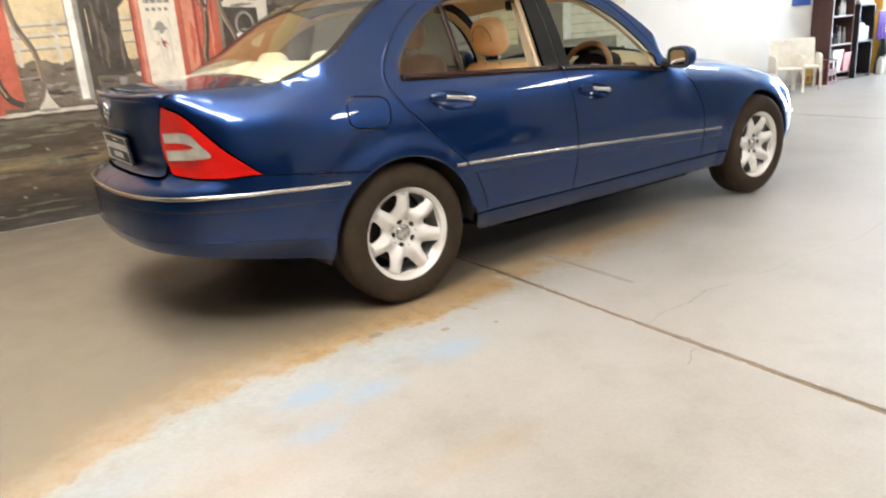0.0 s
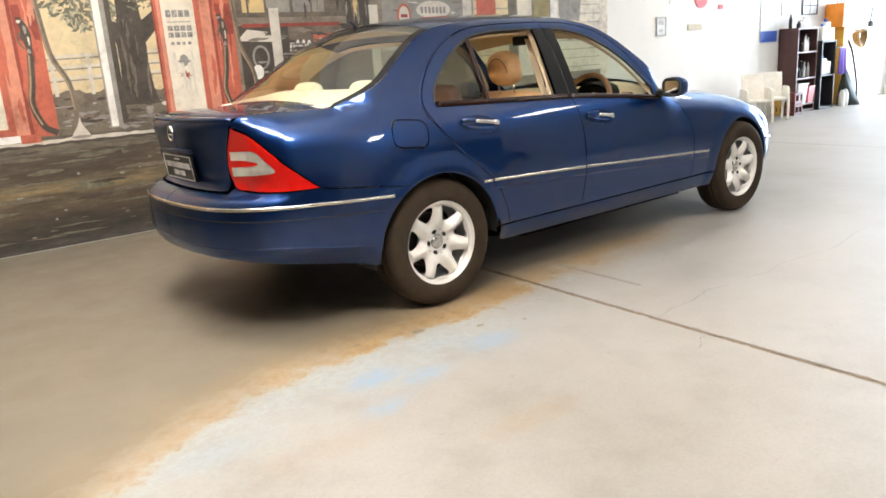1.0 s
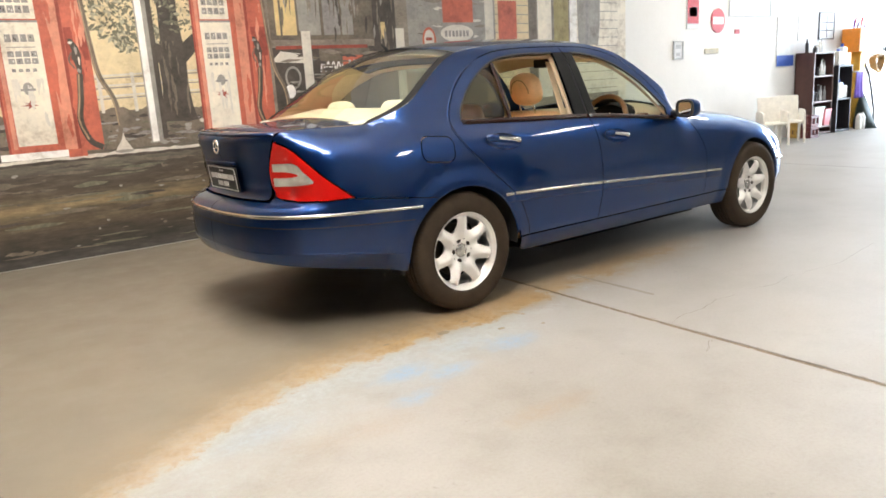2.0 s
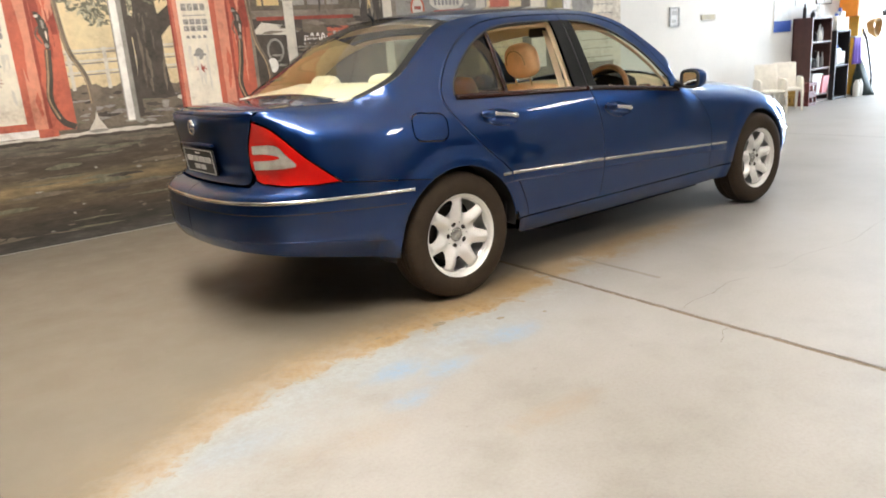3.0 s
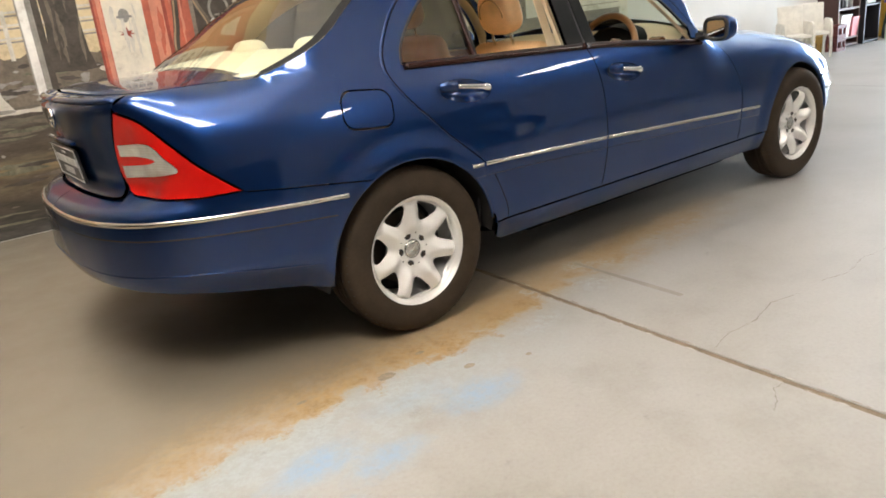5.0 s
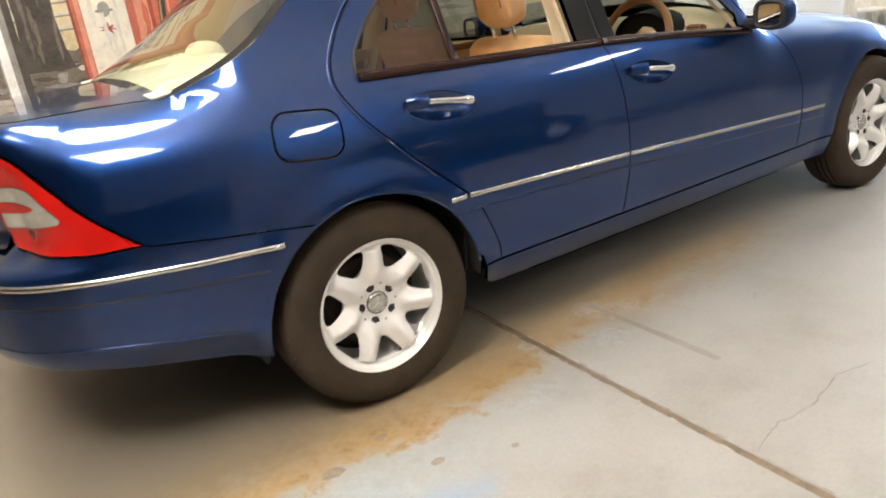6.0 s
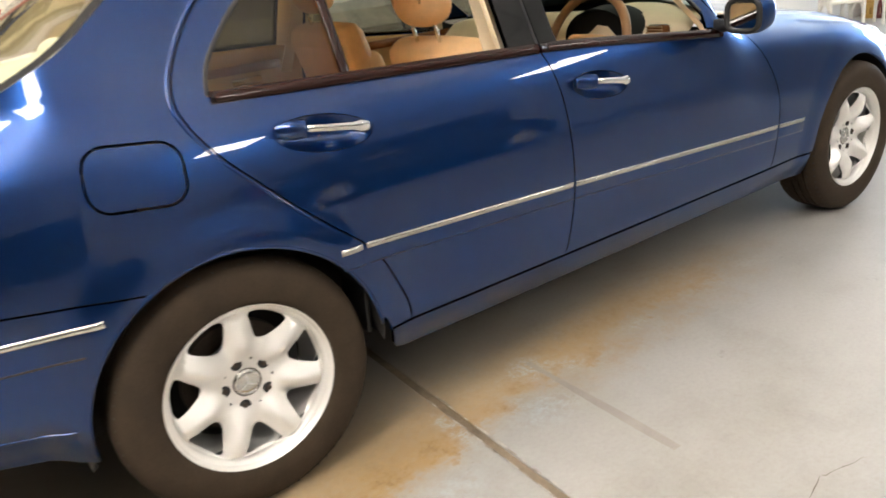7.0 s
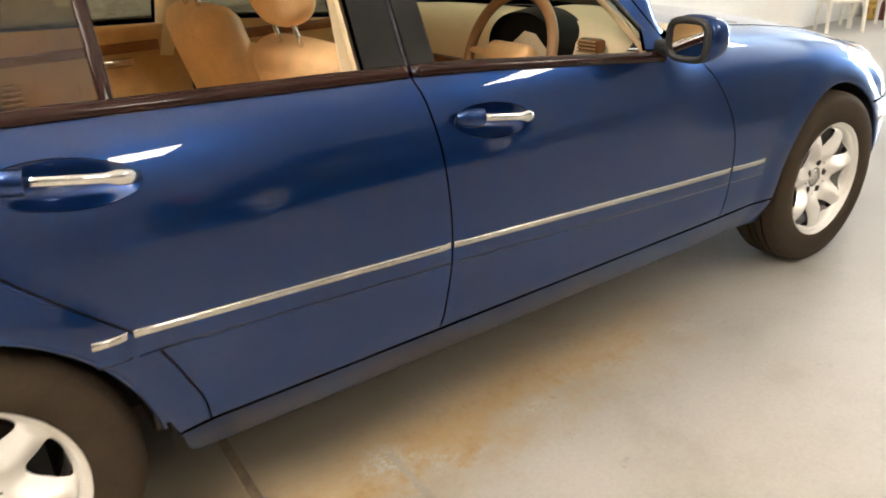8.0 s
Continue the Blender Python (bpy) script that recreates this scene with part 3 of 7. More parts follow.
# shut line of the rear door, from its foot up and over to the roof
SHUT_R = [(0.440, 0.335), (0.432, 0.39), (0.413, 0.44), (0.372, 0.53), (0.330, 0.585), (0.236, 0.668), (0.163, 0.737), (0.105, 0.797), (0.055, 0.850), (0.020, 0.897), (-0.004, 0.945), (-0.010, 0.985),
          (0.010, 1.050), (0.085, 1.150), (0.190, 1.235), (0.320, 1.300), (0.470, 1.335), (0.70, 1.350), (0.99, 1.353)]
GAP_M = [(0.99, 1.353), (0.982, 1.20), (0.980, 1.05), (0.985, 0.95), (1.008, 0.88), (1.030, 0.76), (1.037, 0.62), (1.032, 0.50), (1.015, 0.40), (1.000, 0.335)]
SHUT_F = [(0.99, 1.353), (1.20, 1.342), (1.36, 1.305), (1.48, 1.250), (1.60, 1.155), (1.70, 1.045), (1.79, 0.925), (1.835, 0.895), (1.93, 0.870), (2.02, 0.790),
          (2.08, 0.690), (2.105, 0.60), (2.107, 0.50), (2.098, 0.40), (2.085, 0.335)]
RAIL = [(-0.46, 1.004), (-0.41, 1.020), (-0.30, 1.062), (-0.185, 1.120), (-0.065, 1.205), (0.06, 1.285), (0.20, 1.338), (0.42, 1.368), (0.70, 1.382), (1.0, 1.383), (1.25, 1.364),
        (1.42, 1.316), (1.54, 1.252), (1.64, 1.180), (1.74, 1.098), (1.83, 1.006), (1.90, 0.935)]
WIN_R = [(0.062, BELT(0.06)), (0.075, 1.030), (0.115, 1.085), (0.200, 1.165), (0.310, 1.238), (0.430, 1.287), (0.56, 1.308), (0.70, 1.315), (0.905, 1.318)]
WIN_RB = [(0.905, 1.318), (0.892, 1.15), (0.885, BELT(0.885))]
WIN_F = [(1.755, BELT(1.755)), (1.72, 0.950), (1.625, 1.060), (1.53, 1.145), (1.41, 1.222), (1.30, 1.270), (1.17, 1.302), (1.05, 1.314)]
WIN_FB = [(1.05, 1.314), (1.052, 1.15), (1.057, BELT(1.057))]
BUMP_TOP = [(-0.598, 0.672), (-0.50, 0.662), (-0.35, 0.646), (-0.19, 0.628)]


def belt_line(x0, x1):
    return X2([(x, BELT(x)) for x in np.linspace(x0, x1, max(3, int(abs(x1 - x0) / 0.04)))])


def ellipse2(x, z, rx, rz, tilt, n=40):
    return [(U(x) + rx * math.cos(a) * math.cos(tilt) - rz * math.sin(a) * math.sin(tilt), z + rx * math.cos(a) * math.sin(tilt) + rz * math.sin(a) * math.cos(tilt))
            for a in np.linspace(0, math.tau, n, endpoint=False)]


def round_rect(xc, zc, w, h, r, tilt=0.0, n=6):
    pts = []
    for cx, cz, a0 in ((w / 2 - r, h / 2 - r, 0), (-w / 2 + r, h / 2 - r, 90), (-w / 2 + r, -h / 2 + r, 180), (w / 2 - r, -h / 2 + r, 270)):
        for i in range(n + 1):
            a = radians(a0 + 90 * i / n)
            x, z = cx + r * math.cos(a), cz + r * math.sin(a)
            pts.append((U(xc) + x * math.cos(tilt) - z * math.sin(tilt), zc + x * math.sin(tilt) + z * math.cos(tilt)))
    return pts


car = thing("sedan_car", "dark blue metallic four-door sedan with tan leather interior on concrete", "car")

# ---- lamp outlines on the corner of the tail
u_lt, u_lb, u_tip = UR(0.545), UR(0.50), U(-0.598)
LAMP_TOP, LAMP_BOT, LAMP_TIP = (u_lt, 0.958), (u_lb, 0.690), (u_tip, 0.676)
lamp_inner = curve2([LAMP_BOT, (u_lb - 0.022, 0.76), (u_lb - 0.008, 0.85), LAMP_TOP], 0.02)
lamp_upper = curve2([LAMP_TOP, ((u_lt * 0.72 + u_tip * 0.28), 0.912), ((u_lt * 0.38 + u_tip * 0.62), 0.800), LAMP_TIP], 0.02)
lamp_lower = curve2([LAMP_TIP, ((u_lb + u_tip) / 2, 0.667), (u_lb + 0.05, 0.674), LAMP_BOT], 0.02)
LAMP = loop2(lamp_inner, lamp_upper, lamp_lower)

# ---- quarter panel with rear pillar and roof rail
flap = round_rect(-0.130, 0.859, 0.195, 0.128, 0.045, -0.10)
quarter = loop2(
    lamp_upper,                                            # along the lamp to its tip
    curve2(X2(BUMP_TOP), 0.02),                            # over the bumper
    arch(0.0, 118, 10),
    line2((U(0.356), 0.375), (U(0.372), 0.335)),
    line2((U(0.372), 0.335), (U(0.440), 0.335)),
    curve2(X2(SHUT_R), 0.02),
    line2((U(0.99), 1.353), (U(0.99), 1.383)),
    curve2(X2([p for p in RAIL if p[0] < 1.0] + [(0.99, 1.383)])[::-1], 0.02),
    [(u, 1.003) for u in np.linspace(U(-0.46), UR(0.52), 22)[1:]],
    line2((UR(0.52), 1.003), LAMP_TOP),
)
skin("quarter_panel", quarter, [flap], M["paint"], car, h=0.026)
skin("fuel_flap", flap, [], M["paint"], car, "rounded fuel filler flap", h=0.025, gap=0.0035, lift=0.0005)
# ---- front roof rail and windscreen pillar
pillar = loop2(
    curve2(X2(SHUT_F[:7]), 0.02), line2((U(1.79), 0.925), (U(1.90), 0.930)),
    curve2(X2([(1.90, 0.930)] + [p for p in RAIL if 1.0 < p[0] < 1.9][::-1] + [(0.99, 1.383)]), 0.02),
    line2((U(0.99), 1.383), (U(0.99), 1.353)))
skin("windscreen_pillar", pillar, [], M["paint"], car, h=0.026)

# ---- doors
HANDLES = {"rear": (0.291, 0.861, 0.118, 0.040), "front": (1.181, 0.812, 0.110, 0.038)}
door_rear = loop2(curve2(X2(SHUT_R), 0.02), curve2(X2(GAP_M), 0.02), line2((U(1.000), 0.335), (U(0.440), 0.335)))
win_rear = loop2(curve2(X2(WIN_R), 0.02), curve2(X2(WIN_RB), 0.02), belt_line(0.885, 0.062))
door_front = loop2(curve2(X2(GAP_M[::-1]), 0.02), curve2(X2(SHUT_F), 0.02), line2((U(2.085), 0.335), (U(1.0), 0.335)))
win_front = loop2(curve2(X2(WIN_F), 0.02), curve2(X2(WIN_FB), 0.02), belt_line(1.057, 1.755))
E_TILT = -0.13
bowls = {k: ellipse2(x, z, w, h, E_TILT) for k, (x, z, w, h) in HANDLES.items()}
doors = {}
for key, outline, win in (("rear", door_rear, win_rear), ("front", door_front, win_front)):
    doors[key] = skin("door", outline, [win, bowls[key]], M["paint"], car, key + " door with window frame", h=0.026)


def dish(name, loop, centre, depth, mat, parents):
    """A hollow behind a door handle."""
    V, N, F = [], [], []
    L = np.array(loop)
    c = np.array(centre)
    k = len(L)
    for i, s in enumerate((1.03, 0.9, 0.72, 0.5, 0.25, 0.02)):
        q = c + (L - c) * s
        n = normal_out(q[:, 0], q[:, 1])
        V += list(surf(q[:, 0], q[:, 1]) - n * depth * (1 - min(1, s) ** 2.2) - n * 0.0035)
        if i:
            for j in range(k):
                a, b = (i - 1) * k + j, (i - 1) * k + (j + 1) % k
                F.append((a, b, b + k, a + k))
    V = np.array(V)
    for s, p in zip((1, -1), parents):
        mesh_part(name, V * np.array([1, s, 1.0]), F if s > 0 else [tuple(reversed(f)) for f in F], mat, p)


for key, (hx, hz, hw, hh) in HANDLES.items():
    dish("handle_recess", bowls[key], (U(hx), hz), 0.034, M["paint"], doors[key])
    pts = []
    for i in range(13):
        s = -1 + i / 6
        u, z = U(hx) + s * hw * 0.97, hz + s * hw * math.sin(E_TILT) + 0.006
        n = normal_out(np.array([u]), np.array([z]))[0]
        pts.append(surf(np.array([u]), np.array([z]))[0] + n * (0.032 - 0.022 * s**4))
    rad = [0.0052 + 0.0010 * smooth(3, 12, i) + (0.0030 if i in (10, 11) else 0) for i in range(13)]
    for s, p in zip((1, -1), doors[key]):
        run = [Vector((q[0], q[1] * s, q[2])) for q in pts]
        part("handle_shield", tube_bm(run[:4], [0.010, 0.0155, 0.0165, 0.015], 14, 1.35), M["paint"], p, smooth=True, sharp=60)
        bm = tube_bm(run[3:], rad[3:], 14, 1.6)
        h = part("door_handle", bm, M["chrome"], p, "chrome pull handle", smooth=True)
        if key == "front" and s > 0:
            q = pts[2]
            part("keyhole", lathe_bm([(0.0005, -0.014), (0.007, -0.014), (0.009, -0.010), (0.009, 0)], q, 16), M["black"], h)

for run in (WIN_R, WIN_F):
    strip("window_seal", X2(run), 0.005, 0.0015, M["black"], car, "black window seal")
# ---- weather strips under the windows, and quarter-glass bars
for a, b in ((0.064, 0.980), (0.990, 1.775)):
    strip("belt_moulding", X2([(x, BELT(x) - 0.006) for x in np.linspace(a, b, 16)]), 0.0125, 0.012, M["belt"], car, "dark brown weather strip", taper=False)
# ---- bright mouldings along the doors
MOULD = Curve1([(0.24, 0.582), (0.278, 0.581), (0.66, 0.567), (1.035, 0.550), (1.6, 0.520), (2.10, 0.492), (2.29, 0.482)])
for a, b in ((0.262, 0.322), (0.334, 1.031), (1.041, 2.100), (2.112, 2.290)):
    xs = np.linspace(a, b, max(3, int((b - a) / 0.06)))
    strip("side_moulding", X2([(x, MOULD(x) - 0.020) for x in xs]), 0.026, 0.003, M["paint"], car, "body-coloured rubbing strip")
    strip("moulding_insert", X2([(x, MOULD(x)) for x in xs]), 0.0078, 0.006, M["satin"], car, "bright metal insert")

# ---- sill
skin("sill", loop2(line2((U(0.372), 0.331), (U(2.36), 0.331), 0.04), line2((U(2.36), 0.331), (U(2.375), 0.235)), line2((U(2.375), 0.235), (U(0.43), 0.240), 0.04),
                   curve2([(U(0.43), 0.240), (U(0.392), 0.262), (U(0.374), 0.331)], 0.01)), [], M["paint"], car, h=0.03)
# ---- front wing
NOSE_Z = 0.545
wing = loop2(curve2(X2([(1.93, 0.870), (2.02, 0.790), (2.08, 0.690), (2.105, 0.60), (2.107, 0.50), (2.098, 0.40), (2.085, 0.335)]), 0.02),
             line2((U(2.085), 0.335), (U(2.354), 0.335)), arch(AXLE_F, 176, 42), line2((U(2.985), 0.555), (U(3.10), NOSE_Z)),
             curve2([(U(3.10), NOSE_Z), (U(3.12), 0.62), (U(3.06), 0.70), (U(3.02), 0.778)], 0.02),
             [(U(x), float(SHOULDER(x)) - 0.001) for x in np.linspace(3.02, 1.90, 40)], line2((U(1.90), 0.930), (U(1.93), 0.870)))
skin("front_wing", wing, [], M["paint"], car, h=0.026)
# ---- headlamp, grille and front bumper
z_top = [(u, float(SHOULDER(CX(u))) - 0.004) for u in np.linspace(U(3.02), U(3.40), 16)]
head = loop2(z_top, line2(z_top[-1], (U(3.43), 0.56)), line2((U(3.43), 0.56), (U(3.10), NOSE_Z)), curve2([(U(3.10), NOSE_Z), (U(3.12), 0.62), (U(3.06), 0.70), (U(3.02), 0.778)], 0.02))
skin("headlamp", head, [], M["clear_lens"], car, "clear glass headlamp", h=0.026)
g_top = [(u, 0.682) for u in np.linspace(U(3.435), U_END, 10)]
skin("grille", loop2(g_top, line2((U_END, 0.682), (U_END, 0.555)), line2((U_END, 0.555), (U(3.435), 0.555)), line2((U(3.435), 0.555), (U(3.435), 0.682))), [],
     M["chrome"], car, "bright radiator grille", h=0.03, joined=True)
fb = loop2(arch(AXLE_F, 42, -8), line2((U(3.075), 0.24), (U_END, 0.21), 0.04), line2((U_END, 0.21), (U_END, 0.55)), line2((U_END, 0.55), (U(3.10), 0.542), 0.04),
           line2((U(3.10), 0.542), (U(2.985), 0.552)))
skin("front_bumper", fb, [], M["paint"], car, h=0.03, joined=True)
strip("front_bumper_strip", [(u, 0.475) for u in np.linspace(U(3.06), U_END, 20)], 0.009, 0.010, M["chrome"], car, joined=True)

# ---- rear bumper
BB = Curve1([(0.0, 0.378), (UR(0.5), 0.372), (UR(0.69), 0.345), (U(-0.6), 0.315), (U(-0.36), 0.272)])
lid_bot = 0.668
bump_out = loop2([(u, lid_bot - 0.004) for u in np.linspace(0, u_lb - 0.03, 20)], [(u_lb - 0.03, lid_bot), ], lamp_lower[::-1], curve2(X2(BUMP_TOP), 0.02)[1:],
                 arch(0.0, 118, 187), [(u, float(BB(u))) for u in np.linspace(U(-0.36), 0, 40)], line2((0, float(BB(0))), (0, lid_bot - 0.004)))
skin("rear_bumper", bump_out, [], M["paint"], car, "painted bumper with bright strip", h=0.026, joined=True)
BS = Curve1([(0.0, 0.606), (UR(0.55), 0.606), (U(-0.6), 0.604), (U(-0.27), 0.594)])
strip("rear_bumper_strip", [(u, float(BS(u))) for u in np.linspace(0.0, U(-0.265), 40)], 0.0082, 0.010, M["satin"], car, "bright metal bumper strip", joined=True)
LC = Curve1([(0.0, 0.432), (UR(0.5), 0.428), (U(-0.77), 0.424), (U(-0.37), 0.372)])
strip("rear_bumper_crease", [(u, float(LC(u))) for u in np.linspace(0.0, U(-0.375), 36)], 0.003, 0.0025, M["paint"], car, joined=True)
LC2 = Curve1([(0.0, 0.555), (UR(0.5), 0.555), (U(-0.77), 0.550), (U(-0.31), 0.535)])
strip("rear_bumper_seam", [(u, float(LC2(u))) for u in np.linspace(0.0, U(-0.315), 36)], 0.0022, 0.0012, M["black"], car, joined=True)

# ---- boot lid: upright face and top
lid_face = loop2([(u, lid_bot) for u in np.linspace(0, UR(0.40), 14)], curve2([(UR(0.40), lid_bot), (u_lb - 0.05, 0.674), (u_lb - 0.034, 0.70), (u_lb - 0.030, 0.76), (u_lb - 0.016, 0.85), (u_lt - 0.008, 0.962), (u_lt + 0.0, 1.003)], 0.02),
                 [(u, 1.003) for u in np.linspace(u_lt, 0, 20)], line2((0, 1.003), (0, lid_bot)))
lid = skin("boot_lid", lid_face, [], M["paint"], car, h=0.026, joined=True)[0]
deck = [tuple(surf(np.array([u]), np.array([1.003]))[0]) for u in np.concatenate([np.linspace(U(-0.46), UR(0.5), 26), np.linspace(UR(0.5), 0.004, 14)[1:]])]
across("lid_top", deck, 0.0, [0.034 * (abs(p[1]) / 0.62) ** 2 for p in deck], M["paint"], lid, cols=28, lift=-0.0006)
strip("lid_lip", [(u, 0.990) for u in np.linspace(0, u_lt - 0.01, 20)], 0.006, 0.008, M["paint"], lid, joined=True)

# ---- tail lamps
for s in (1, -1):
    geo = trimmed(shrink(LAMP, 0.004), [], 0.024, lift=0.006, flange=0.02)
    geo = geo if s > 0 else flipped(*geo)
    lamp = mesh_part("tail_lamp", geo[0], geo[1], M["red_lens"], car, "red tail lamp with two clear bands", geo[2])
    inner = Curve1([(0.690, u_lb + 0.006), (0.76, u_lb - 0.014), (0.85, u_lb), (0.958, u_lt)])
    outer = Curve1([(0.676, u_tip), (0.800, u_lt * 0.38 + u_tip * 0.62), (0.912, u_lt * 0.72 + u_tip * 0.28), (0.958, u_lt)])

    def across_lamp(points):
        """Places in the lamp, from (share of its breadth, height)."""
        return [(float(inner(z)) + 0.010 + f * (float(outer(z)) - float(inner(z)) - 0.010), z) for f, z in points]

    band = loop2(line2(*across_lamp([(0.01, 0.742), (0.01, 0.850)])), curve2(across_lamp([(0.01, 0.850), (0.35, 0.852), (0.60, 0.850), (0.71, 0.838), (0.745, 0.806), (0.770, 0.775), (0.745, 0.757), (0.62, 0.750), (0.40, 0.745), (0.01, 0.742)]), 0.012))
    slot = loop2(line2(*across_lamp([(0.0, 0.782), (0.0, 0.812)])), curve2(across_lamp([(0.0, 0.812), (0.30, 0.812), (0.52, 0.806), (0.62, 0.796), (0.52, 0.787), (0.30, 0.783), (0.0, 0.782)]), 0.010))
    for nm, loop, mt, up_, lb in (("clear_band", band, "clear_lens", 0.0085, "clear ribbed lens in a bent band"), ("red_bar", slot, "red_lens", 0.0105, "narrow red lens bar")):
        g2 = trimmed(loop, [], 0.016, lift=up_, flange=0.003)
        g2 = g2 if s > 0 else flipped(*g2)
        mesh_part(nm, g2[0], g2[1], M[mt], lamp, lb, g2[2])

# ---- plate and badge on the lid
plate = box_bm(-0.190, 0.190, -0.006, 0.006, -0.062, 0.062, 0.003, 1)
turn_bm(plate, pose(-0.936, 0, 0.762, 6, 0, -90))
pl = part("number_plate", plate, M["plate"], lid, "black plate with two lines of white lettering", sharp=30)
PLM = pose(-0.943, 0, 0.762, 6, 0, -90)
for x0, x1, z0, z1 in ((-0.18, 0.18, 0.054, 0.058), (-0.18, 0.18, -0.058, -0.054), (-0.184, -0.180, -0.058, 0.058), (0.180, 0.184, -0.058, 0.058), (-0.03, 0.03, 0.036, 0.044)):
    part("lettering_bar", turn_bm(box_bm(x0, x1, -0.001, 0.001, z0, z1), PLM), M["white_ink"], pl)
for x0, x1 in ((-0.155, -0.085), (-0.075, -0.02), (-0.01, 0.07), (0.08, 0.155)):
    part("lettering_bar", turn_bm(box_bm(x0, x1, -0.001, 0.001, -0.004, 0.024), PLM), M["white_ink"], pl)
for x0, x1 in ((-0.075, -0.01), (0.005, 0.07)):
    part("lettering_bar", turn_bm(box_bm(x0, x1, -0.001, 0.001, -0.040, -0.016), PLM), M["white_ink"], pl)
bm = tube_bm([Vector((-0.957, 0.032 * math.cos(a), 0.925 + 0.032 * math.sin(a))) for a in np.linspace(0, math.tau, 32, endpoint=False)], 0.005, 8, closed=True)
for a in (90, 210, 330):
    tube_bm([Vector((-0.957, 0, 0.925)), Vector((-0.957, 0.030 * math.cos(radians(a)), 0.925 + 0.030 * math.sin(radians(a))))], 0.004, 6, bm=bm)
part("badge", bm, M["chrome"], lid, "round chrome badge", smooth=True)
part("lid_handle", box_bm(-0.955, -0.935, -0.20, 0.20, 0.838, 0.852, 0.005, 2), M["paint"], lid, sharp=40)

# ---- roof, windscreens, bonnet
rail = {x: surf(np.array([U(x)]), np.array([z]))[0] for x, z in RAIL}


def rail_run(x0, x1, n):
    c = curve2(X2(RAIL), 0.01)
    c = [p for p in c if U(x0) - 1e-6 <= p[0] <= U(x1) + 1e-6]
    idx = np.linspace(0, len(c) - 1, n).round().astype(int)
    q = np.array([c[i] for i in idx])
    return surf(q[:, 0], q[:, 1])


def up_slope(run, a, b):
    return [a + (b - a) * i / (len(run) - 1) for i in range(len(run))]


roof_run = rail_run(0.20, 1.54, 30)
across("roof", roof_run, up_slope(roof_run, -0.05, 0.09), 0.050, M["paint"], car, "blue roof skin", lift=-0.0008, power=2.2)
rear_run = rail_run(-0.46, 0.20, 18)
rear_glass = across("rear_window", rear_run, up_slope(rear_run, -0.065, -0.05), up_slope(rear_run, 0.022, 0.050), M["rear_glass"], car, "bronze-tinted rear window with dark edge", lift=-0.004, power=2.2)
front_run = rail_run(1.54, 1.90, 14)
across("windscreen", front_run, up_slope(front_run, 0.09, 0.17), up_slope(front_run, 0.05, 0.02), M["glass"], car, lift=-0.004, power=2.2)
# dark band round the rear window
for s in (1, -1):
    E1 = np.array(rear_run)
    V, F = [], []
    for i, p in enumerate(E1):
        b, c = up_slope(rear_run, -0.065, -0.05)[i], up_slope(rear_run, 0.022, 0.050)[i]
        for w in (0.0, 0.035, 0.07):
            k = 1 - (1 - w) ** 2.2
            V.append((p[0] + b * k, p[1] * (1 - w) * s, p[2] + c * k - 0.002))
    for i in range(len(E1) - 1):
        for j in range(2):
            a = i * 3 + j
            F.append((a, a + 1, a + 4, a + 3))
    mesh_part("window_edge_band", V, F if s > 0 else [tuple(reversed(f)) for f in F], M["seal_black"], rear_glass, "black ceramic edge")
bon = [tuple(surf(np.array([u]), np.array([float(SHOULDER(CX(u)))]))[0]) for u in np.concatenate([np.linspace(U(1.90), U(3.40), 40), np.linspace(U(3.40), U_END - 0.004, 12)[1:]])]
across("bonnet", bon, [0.13 * max(0.0, 1 - i / 10) for i in range(len(bon))], [0.045 * (abs(p[1]) / 0.6) ** 2 for p in bon], M["paint"], car, cols=28, lift=-0.0008)

# ---- glass: quarter panes, and the far side's panes; the near door windows are wound down
bar_x = [(0.392, BELT(0.392)), (0.396, 1.10), (0.400, 1.272)]
bar = X2(bar_x)
for s in (1, -1):
    quarter_loop = loop2([p for p in curve2(X2(WIN_R), 0.02) if p[0] < U(0.395)], [bar[2]], [bar[1]], [bar[0]], belt_line(0.385, 0.07))
    geo = trimmed(quarter_loop, [], 0.05, lift=-0.008, flange=0)
    geo = geo if s > 0 else flipped(*geo)
    mesh_part("quarter_glass", geo[0], geo[1], M["dark_glass"], doors["rear"][0 if s > 0 else 1], "tinted quarter glass", geo[2])
strip("glass_bar", bar, 0.012, 0.006, M["belt"], car, "dark window bar")
for loop in (win_rear, win_front):
    geo = flipped(*trimmed(loop, [], 0.06, lift=-0.009, flange=0))
    mesh_part("door_window", geo[0], geo[1], M["glass"], doors["rear" if loop is win_rear else "front"][1], "closed far-side window", geo[2])
# gloss black pillar cover between the windows
for pts in ([(0.897, 1.316), (0.9835, 1.316), (0.9835, BELT(0.98)), (0.883, BELT(0.883))], [(0.9925, 1.316), (1.058, 1.312), (1.062, BELT(1.06)), (0.9925, BELT(0.99))]):
    skin("pillar_cover", loop2(*[line2((U(a[0]), a[1]), (U(b[0]), b[1])) for a, b in zip(pts, pts[1:] + pts[:1])]), [], M["gloss_black"], car, "gloss black pillar cover", h=0.03, lift=0.004, flange=0.008)
strip("pillar_bead", X2([(0.988, z) for z in np.linspace(0.953, 1.318, 10)]), 0.0028, 0.006, M["black"], car, "thin black bead", taper=False)
# bead added to the skin so that the shut line gets a bright edge
strip("glint_bead", X2([(x - 0.009, z) for x, z in SHUT_R[5:16]]), 0.0032, 0.0030, M["paint"], car, "bead added to catch a highlight beside the shut line")
